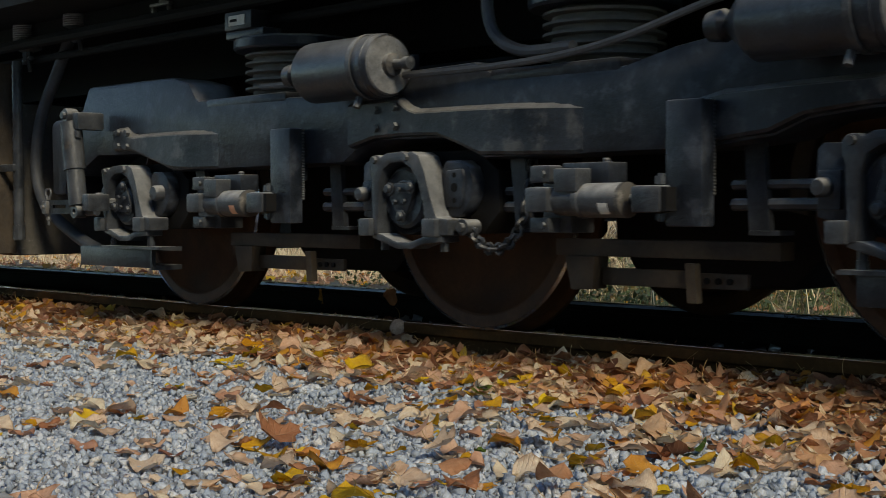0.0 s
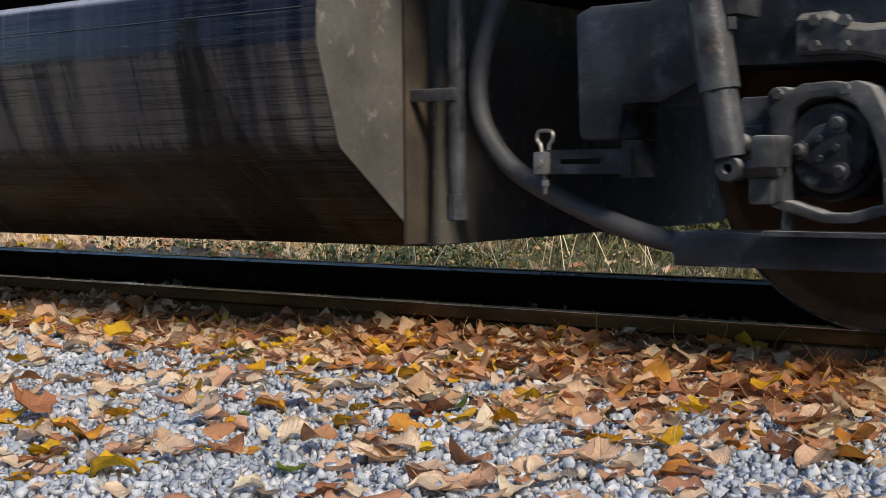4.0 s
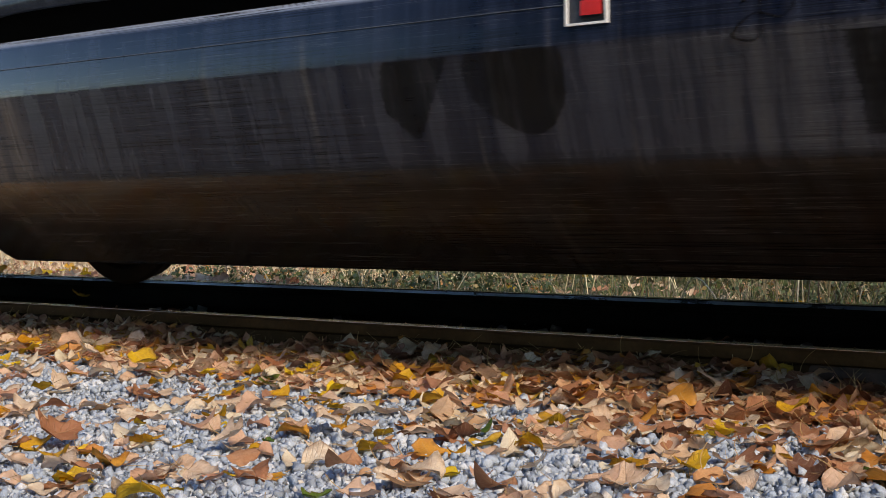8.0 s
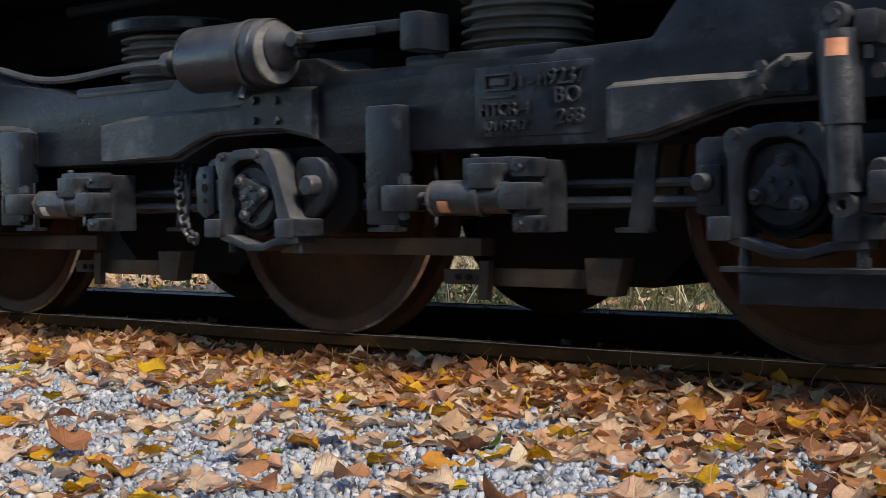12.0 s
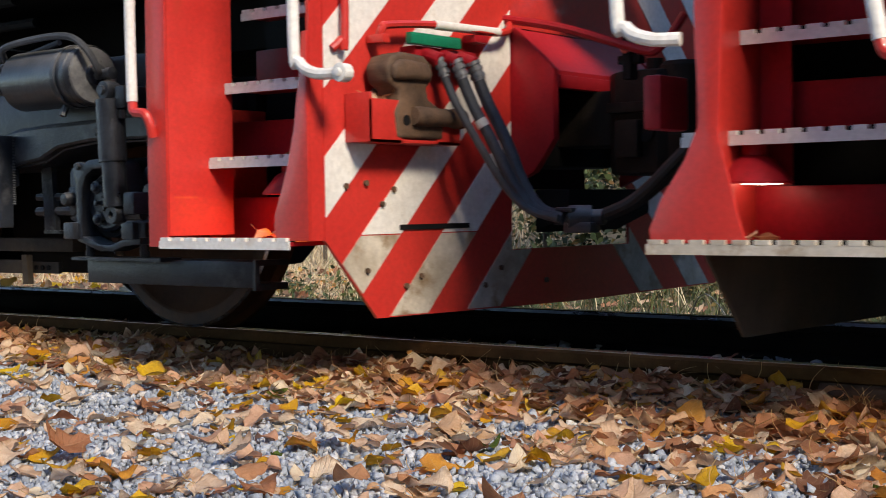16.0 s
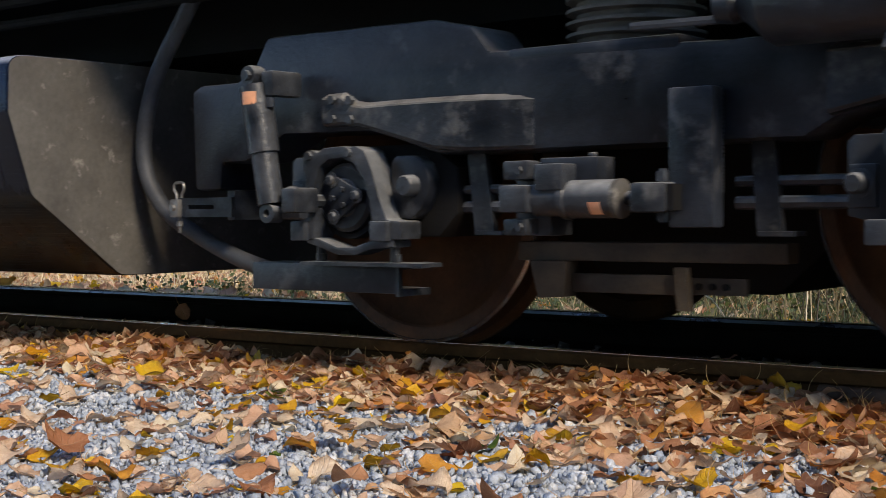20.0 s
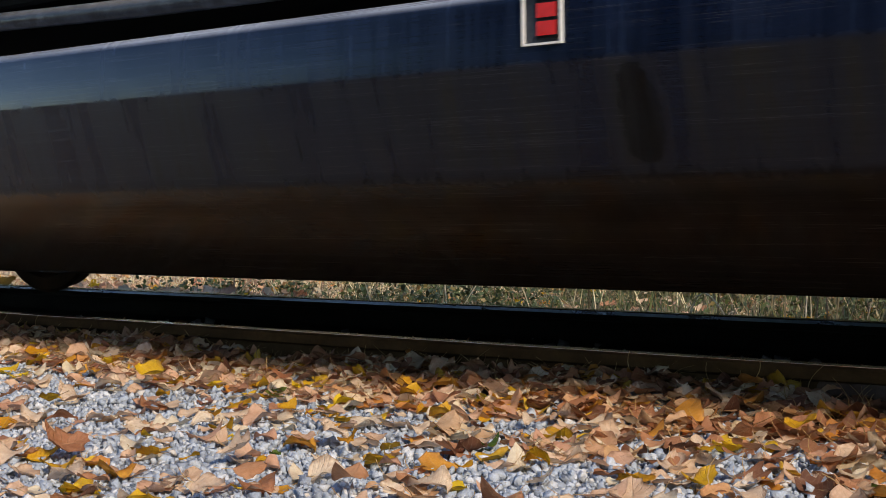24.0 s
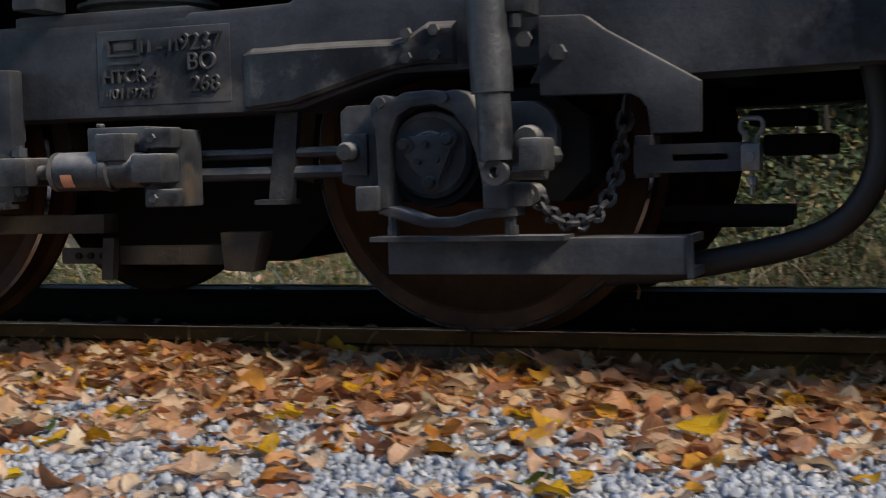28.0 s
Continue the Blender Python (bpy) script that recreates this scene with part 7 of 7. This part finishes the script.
part("spigots", join(rod((-0.022, -0.02, 0.955), (-0.028, -0.02, 0.905), 0.010, 6), rod((0.024, -0.02, 0.955), (0.03, -0.02, 0.905), 0.010, 6)), ZINC, valve)

# filters, bracket and box under the frame over the leading truck
for x, y, lift in ((-3.27, -0.34, 0.085), (-2.70, -0.34, 0.155)):
    cup = [(0.0, 1.27), (0.03, 1.27), (0.062, 1.285)]
    for k in range(11):
        cup += [(0.064, 1.29 + 0.012 * k), (0.060, 1.296 + 0.012 * k)]
    f_ob = part("air_filter", lathe(cup + [(0.066, 1.43), (0.070, 1.46), (0.0, 1.47)], 20, "z"), ZINC, loco_lead, "ribbed grey filter cup", at=(-3.94 + x - TRAIN1, -MID + y, lift))
    f_ob.scale = (1.25, 1.25, 1.0)
    part("drain_cock", join(rod((0, 0, 1.27), (0, 0, 1.22), 0.022, 8), rod((-0.035, 0, 1.215), (0.035, 0, 1.235), 0.014, 8), rod((0.01, 0, 1.22), (0.02, 0, 1.16), 0.010, 6)), STEEL_DUSTY, f_ob)
    part("filter_head", join(box(-0.05, 0.05, -0.05, 0.05, 1.47, 1.55), rod((-0.30, 0, 1.50), (0.2, 0, 1.50), 0.014, 8)), STEEL, f_ob, bevel=0.006)
hook = part("lifting_bracket", join(box(-0.075, -0.060, -0.03, 0.03, 1.40, 1.455), box(0.060, 0.075, -0.03, 0.03, 1.40, 1.455), box(-0.085, 0.085, -0.035, 0.035, 1.455, 1.470), box(-0.085, 0.085, -0.035, 0.035, 1.388, 1.400)), ZINC, loco_lead, "pale open bracket under the frame", at=(-3.94 - 1.855 - TRAIN1, -MID - 0.34, 0), bevel=0.003)
part("stud", rod((0, 0, 1.47), (0, 0, 1.53), 0.03, 10), ZINC, hook)
crate = part("sensor_box", join(box(-0.10, 0.10, -0.06, 0.06, 1.25, 1.33), box(-0.12, 0.16, -0.04, 0.06, 1.215, 1.25)), STEEL, loco_lead, "small dark box with a pale label", at=(-3.94 - 1.14 - TRAIN1, -MID - 0.36, 0.02), bevel=0.005)
part("label_plate", box(-0.065, 0.055, -0.064, -0.061, 1.268, 1.312), PALE, crate, "pale label with unreadable print")
part("print_bar", box(-0.05, 0.0, -0.067, -0.0645, 1.284, 1.296), BLACK, crate)
part("cable_loop", pipe([(0.55, -0.40, 1.5), (0.42, -0.42, 1.30), (0.44, -0.43, 1.12), (0.60, -0.45, 1.03), (0.85, -0.46, 1.02)], 0.022, 10, 6), RUBBER, loco_lead, "grey cable bent down to the truck", at=(-3.94 - TRAIN1, -MID, 0))

# strap, conduit and clamp on the dusty end of the leading tank
strap = part("tank_strap", box(-7.385, -7.372, -0.46, -0.34, 0.24, 1.3), RUST_BEAM, loco_lead, "brown strap on the tank end", at=(-TRAIN1, -MID, 0))
part("conduit", pipe([(-7.215, -0.40, 0.315), (-7.215, -0.40, 0.6), (-7.215, -0.40, 0.9), (-7.215, -0.40, 1.3)], 0.027, 12, 14, ribs=0.004), STEEL_DUSTY, strap, "ribbed grey conduit")
part("clamp", join(box(-7.37, -7.20, -0.44, -0.42, 0.695, 0.735)), STEEL_DUSTY, strap, bevel=0.003)
part("conduit_end", rod((-7.215, -0.40, 0.32), (-7.215, -0.40, 0.40), 0.034, 10), STEEL_DUSTY, strap)
# scrawl on the tank side
SCRAWLS = ([(-10.86, 1.02), (-10.855, 0.93), (-10.86, 0.84), (-10.93, 0.85), (-10.87, 0.90), (-10.80, 0.885), (-10.765, 0.93), (-10.80, 0.965), (-10.87, 0.945), (-10.90, 0.93), (-10.84, 0.99), (-10.78, 1.025)],
           [(-10.67, 0.93), (-10.62, 0.985), (-10.60, 0.90), (-10.57, 0.99), (-10.56, 0.88), (-10.53, 0.975), (-10.50, 0.91), (-10.55, 0.94), (-10.66, 0.955), (-10.58, 0.965), (-10.50, 0.94), (-10.61, 0.925)],
           [(-10.105, 0.99), (-10.10, 0.92), (-10.105, 0.865), (-10.06, 0.90), (-9.99, 0.915), (-9.975, 0.95), (-10.03, 0.975), (-10.10, 0.98), (-10.04, 0.945), (-9.99, 0.93), (-10.05, 0.885), (-10.11, 0.85)])
for line in SCRAWLS:
    part("scrawl", pipe([(x, -0.8665, z) for x, z in line], 0.0030, 5, 5), STAIN, tank_a, "dark painted scrawl")
# air hoses of the leading locomotive, coupled to those behind
for k, y in enumerate((0.22, 0.30)):
    part("air_hose", pipe([(-22.11, 0.05 + 0.04 * k, 0.445), (-21.97, 0.08 + 0.04 * k, 0.51), (-21.80, 0.10 + 0.06 * k, 0.66), (-21.64, 0.5 * y + 0.05, 0.82), (-21.46, y, 0.98)], 0.021, 10, 6), DARK_RUBBER, loco_lead, "dark air hose hanging in a bow", at=(-TRAIN1, -MID, 0))
# dead leaves caught on the steps
for loco, origin, spots in ((loco_trail, TRAIN2, [(-23.0, -0.62, 0.386), (-22.92, -0.60, 0.388), (-22.85, -0.64, 0.386), (-23.05, -0.48, 0.664), (-22.95, -0.47, 0.666)]), (loco_lead, TRAIN1, [(-21.25, -0.60, 0.386), (-21.2, -0.56, 0.388)])):
    for k, (x, y, z) in enumerate(spots):
        lf = part("caught_leaf", LEAF[(3 * k + 2) % 18], RUSSET_LEAF if k % 2 else PALE_LEAF, loco, "dry leaf caught on the step", at=(x - origin, y - MID, z))
        lay_leaf(lf)
        lf.scale, lf.rotation_euler = (0.085,) * 3, (0.2, 0.1, 1.3 * k)

# ---- single leaves that stand out on the ground: kind, x, y, height, length ----
TINT = {"y": (YELLOW_LEAF, "yellow leaf lying on the gravel"), "p": (PALE_LEAF, "pale tan leaf lying on the gravel"), "t": (PALE_LEAF, "tan curled leaf lying on other leaves"),
        "r": (RUSSET_LEAF, "russet brown leaf lying on the gravel"), "g": (GREEN_LEAF, "small green leaf lying on the gravel")}
SINGLE = "y -3.74 -0.84 -0.075 0.136;p -4.21 -0.72 -0.075 0.084;p -4.78 -0.13 -0.075 0.102;y -4.71 -0.62 -0.075 0.095;y -3.76 -1.25 -0.118 0.091;y -3.17 -0.87 -0.075 0.064;y -2.97 " \
         "-0.96 -0.118 0.079;y -3.06 -1.17 -0.118 0.043;p -2.54 -1.34 -0.118 0.074;t -2.52 -1.24 -0.118 0.098;y -2.40 -1.31 -0.118 0.065;p -2.36 -1.09 -0.118 0.076;r -3.34 -1.51 -0" \
         ".118 0.106;t -2.56 -1.55 -0.118 0.113;g -2.42 -1.56 -0.118 0.041;y -2.55 -1.72 -0.118 0.061;r -2.32 -1.74 -0.118 0.084;r -3.29 -0.67 -0.075 0.090;p -2.69 -1.79 -0.118 0.0" \
         "69;r -2.98 -1.76 -0.118 0.131;r -2.53 -2.02 -0.118 0.076;p -2.27 -1.91 -0.118 0.098;y -2.20 -1.90 -0.118 0.044;r -2.06 -1.69 -0.118 0.112;p -2.60 -0.66 -0.075 0.058;t -2." \
         "52 -0.54 -0.075 0.090;r -2.85 -0.17 -0.075 0.120;y -2.85 -0.55 -0.075 0.058;t -2.15 -0.70 -0.118 0.095;p -2.19 -0.79 -0.118 0.071;y -1.85 -1.28 -0.118 0.066;p -1.70 -1.46" \
         " -0.118 0.086;y -1.42 -1.26 -0.118 0.098;y -1.58 -0.38 -0.118 0.092;y -1.83 -0.13 -0.075 0.071;t -1.64 -0.86 -0.118 0.084;p -1.27 -0.71 -0.118 0.095;r -1.60 -0.52 -0.118 " \
         "0.093;t -1.46 -0.73 -0.118 0.098;r -3.69 -1.44 -0.075 0.087;t -1.91 -1.72 -0.118 0.084;y -1.94 -1.43 -0.118 0.052;y -0.54 -0.81 -0.118 0.135;y -0.38 -0.41 -0.118 0.088;y " \
         "-0.67 -1.40 -0.118 0.067;r -1.06 -0.20 -0.075 0.190;y -1.85 -1.27 -0.118 0.071;t -1.23 -0.87 -0.118 0.109;r -0.27 -0.12 -0.075 0.083;y -0.23 -0.32 -0.118 0.057;y -1.45 -0" \
         ".68 -0.075 0.088;t -0.75 -0.64 -0.075 0.097"
for k, row in enumerate(SINGLE.split(";")):
    kind, x, y, z, long = row.split()
    ob = thing("leaf", LEAF[(5 * k + 1) % 18], TINT[kind][0], TINT[kind][1], "leaf", at=(float(x), float(y), float(z) + 0.004), key="leaf_%s_%d" % (kind, (5 * k + 1) % 18), group="single leaves")
    lay_leaf(ob)
    ob.scale, ob.rotation_euler = (float(long) * 0.95,) * 3, (0.25 * math.sin(k * 2.1) + 0.28, 0.2 * math.cos(k * 1.7), k * 2.4)

loose = random.Random(11)
for k in range(190):
    x, y = loose.uniform(-3.9, -0.5), loose.uniform(-2.15, -0.45)
    kind = loose.choices("ptryg", (34, 30, 20, 14, 2))[0]
    shape = loose.randrange(18)
    ob = thing("leaf", LEAF[shape], TINT[kind][0], TINT[kind][1], "leaf", at=(x, y, float(ground_height(x, y)) + 0.018), key="leaf_%s_%d" % (kind, shape), group="single leaves")
    lay_leaf(ob)
    ob.scale, ob.rotation_euler = (loose.uniform(0.05, 0.115),) * 3, (loose.uniform(-0.25, 0.45), loose.uniform(-0.3, 0.3), loose.uniform(0, 6.28))

# leaves that the train stirs up: moment, and where each is then
STIRRED = [(0, -5.41, 0.3, 0.05), (0, -4.77, 0.2, 0.08), (0.05, -4.4, -0.1, -0.02), (2, -4.13, -0.1, 0.01), (2, -3.18, 0.5, 0.12), (2, -2.4, 0.1, 0.05), (2, -2.25, 0.1, 0.05), (5, -1.93, 0.3, 0.01), (5, -1.75, 0.2, 0.04), (8, -5.33, 0.1, 0.04), (8, -4.89, -0.15, -0.11), (9.3, -4.61, -0.1, -0.04), (9.3, -4.8, -0.12, -0.08), (9.3, -3.21, -0.12, -0.05), (9.3, -4.87, 0.2, 0.07), (11, -2.34, 0.1, 0.02), (11, -1.79, -0.2, -0.07), (11, -1.52, -0.15, -0.02), (11, -2.89, -0.1, -0.06), (20, -4.77, 0.2, 0.03), (25, -4.21, 0.4, 0.12), (25, -3.99, 0.6, 0.15), (28, -0.91, 0.2, 0.12)]
flying = []
for k, (t, x, y, z) in enumerate(STIRRED):
    ob = thing("blown_leaf", LEAF[(7 * k + 3) % 18], (YELLOW_LEAF, RUSSET_LEAF, PALE_LEAF)[k % 3], ("yellow", "russet", "pale tan")[k % 3] + " leaf whirled up by the passing train", "leaf", key="blown_%d" % k, group="blown leaves")
    lay_leaf(ob)
    ob.scale = (0.085,) * 3
    flying.append((ob, t, x, y, z))


# the drift goes on along the rail past the camera, and the gravel thins out over the earth behind it
x, y = scatter(2300, 1.2, 7.0, [(0.60, -0.42, -0.075), (0.40, -0.95, -0.35)])
heap = np.interp(y, (-0.65, -0.40, -0.16, -0.05), (0.0, 0.016, 0.042, 0.046)) * rng.uniform(0.1, 1.0, len(x))
further = new("leaf_drift", litter("further_leaf_drift", x, y, ground_height(x, y) + 0.012 + heap, rng.uniform(0.05, 0.115, len(x)), 0.45, SHADED_LEAVES))
tagged(further, "russet brown leaves drifted along the rail, tinted for shade", "leaves", kind="stuff")
thin = new("gravel", np_join("thin_gravel", [(5200, -12.0, 7.0, -5.2, -4.5), (3400, -12.0, 7.0, -5.9, -5.0), (1900, -12.0, 7.0, -6.7, -5.6)]))
tagged(thin, "loose crushed stone thinning out over the earth", "gravel", kind="stuff")
x, y = rng.uniform(-11.0, 7.0, 900), rng.uniform(-8.0, -4.5, 900)
scattered = new("strewn_leaves", litter("scattered_leaves", x, y, ground_height(x, y) + 0.012, rng.uniform(0.045, 0.11, len(x)), 0.25, LEAVES))
tagged(scattered, "dry leaves scattered over gravel and earth", "leaves", kind="stuff")


# ---- what moves ----
# seconds and metres that the train has rolled
ROLLED = [(0.0, 0.0), (0.5, 0.573), (1.0, 1.147), (1.5, 1.716), (2.0, 2.289), (2.5, 2.861), (4.5, 5.166), (5.0, 5.747), (5.5, 6.341), (6.0, 6.946), (6.5, 7.558), (7.0, 8.175),
          (7.5, 8.793), (8.0, 9.412), (8.5, 10.034), (9.0, 10.652), (9.5, 11.274), (10.0, 11.903), (10.5, 12.541), (11.0, 13.18), (11.5, 13.816), (13.5, 16.37), (14.0, 17.014),
          (14.5, 17.660), (15.0, 18.305), (15.5, 18.953), (16.0, 19.599), (16.5, 20.246), (17.0, 20.893), (17.5, 21.543), (18.0, 22.202), (18.5, 22.873), (19.0, 23.552), (19.5, 24.24),
          (20.0, 24.933), (20.5, 25.63), (21.0, 26.333), (21.5, 27.043), (23.5, 29.934), (24.0, 30.67), (24.5, 31.408), (25.0, 32.153), (25.5, 32.909), (26.0, 33.676), (26.5, 34.461),
          (27.0, 35.253), (27.5, 36.047), (28.0, 36.848)]


def rolled(t):
    """Metres rolled at t, smooth through the table."""
    ts, ss = [a for a, _ in ROLLED], [b for _, b in ROLLED]
    i = max(0, min(len(ts) - 2, int(np.searchsorted(ts, t, side="right")) - 1))

    def speed(k):
        a, b = max(0, k - 1), min(len(ts) - 1, k + 1)
        return (ss[b] - ss[a]) / (ts[b] - ts[a])
    h = ts[i + 1] - ts[i]
    u = (t - ts[i]) / h
    return ((2 * u ** 3 - 3 * u ** 2 + 1) * ss[i] + (u ** 3 - 2 * u ** 2 + u) * h * speed(i) + (-2 * u ** 3 + 3 * u ** 2) * ss[i + 1] + (u ** 3 - u ** 2) * h * speed(i + 1))


def motions():
    times = [0.25 * k for k in range(113)]
    for ob, x in ((loco_lead, TRAIN1), (loco_trail, TRAIN2)):
        walk(ob, [(t, pose(x + rolled(t), MID, 0)) for t in times])
    for axle, x in spinning:
        walk(axle, [(t, pose(x, 0, WHEEL_R, 0, math.degrees(rolled(t) / WHEEL_R) + 25 * x, 0)) for t in times])
    for k, (ob, t, x, y, z) in enumerate(flying):
        # rests on the ground, is lifted, drifts along with the train and settles again
        r = random.Random(k)
        rows = []
        a, b = (x - 0.55, y - 0.05), (x + 0.6, y - 0.12)
        floor_a, floor_b = float(ground_height(*a)) + 0.03, float(ground_height(*b)) + 0.03
        turn = [r.uniform(-60, 60) for _ in range(3)]
        legs = [(-0.9, *a, floor_a), (-0.6, x - 0.42, y - 0.03, floor_a + 0.4 * (z - floor_a) + 0.03), (-0.3, x - 0.22, y, 0.75 * z + 0.25 * floor_a + 0.02), (0.0, x, y, z), (0.3, x + 0.24, y - 0.03, 0.8 * z + 0.2 * floor_b),
                (0.6, x + 0.45, y - 0.08, floor_b + 0.3 * (z - floor_b)), (0.9, *b, floor_b)]
        rows.append((0.0, legs[0], 0))
        rows += [(t + leg[0], leg, i) for i, leg in enumerate(legs) if 0.02 < t + leg[0] < 27.98]
        if t < 0.1:
            rows[0] = (0.0, legs[3], 3)
        rows.append((28.0, legs[3] if t > 27.9 else legs[-1], 3 if t > 27.9 else 6))
        walk(ob, [(u, pose(leg[1], leg[2], leg[3], turn[0] * i * 0.8, turn[1] * i * 0.5, turn[2] * i * 0.7)) for u, leg, i in rows])


motions()
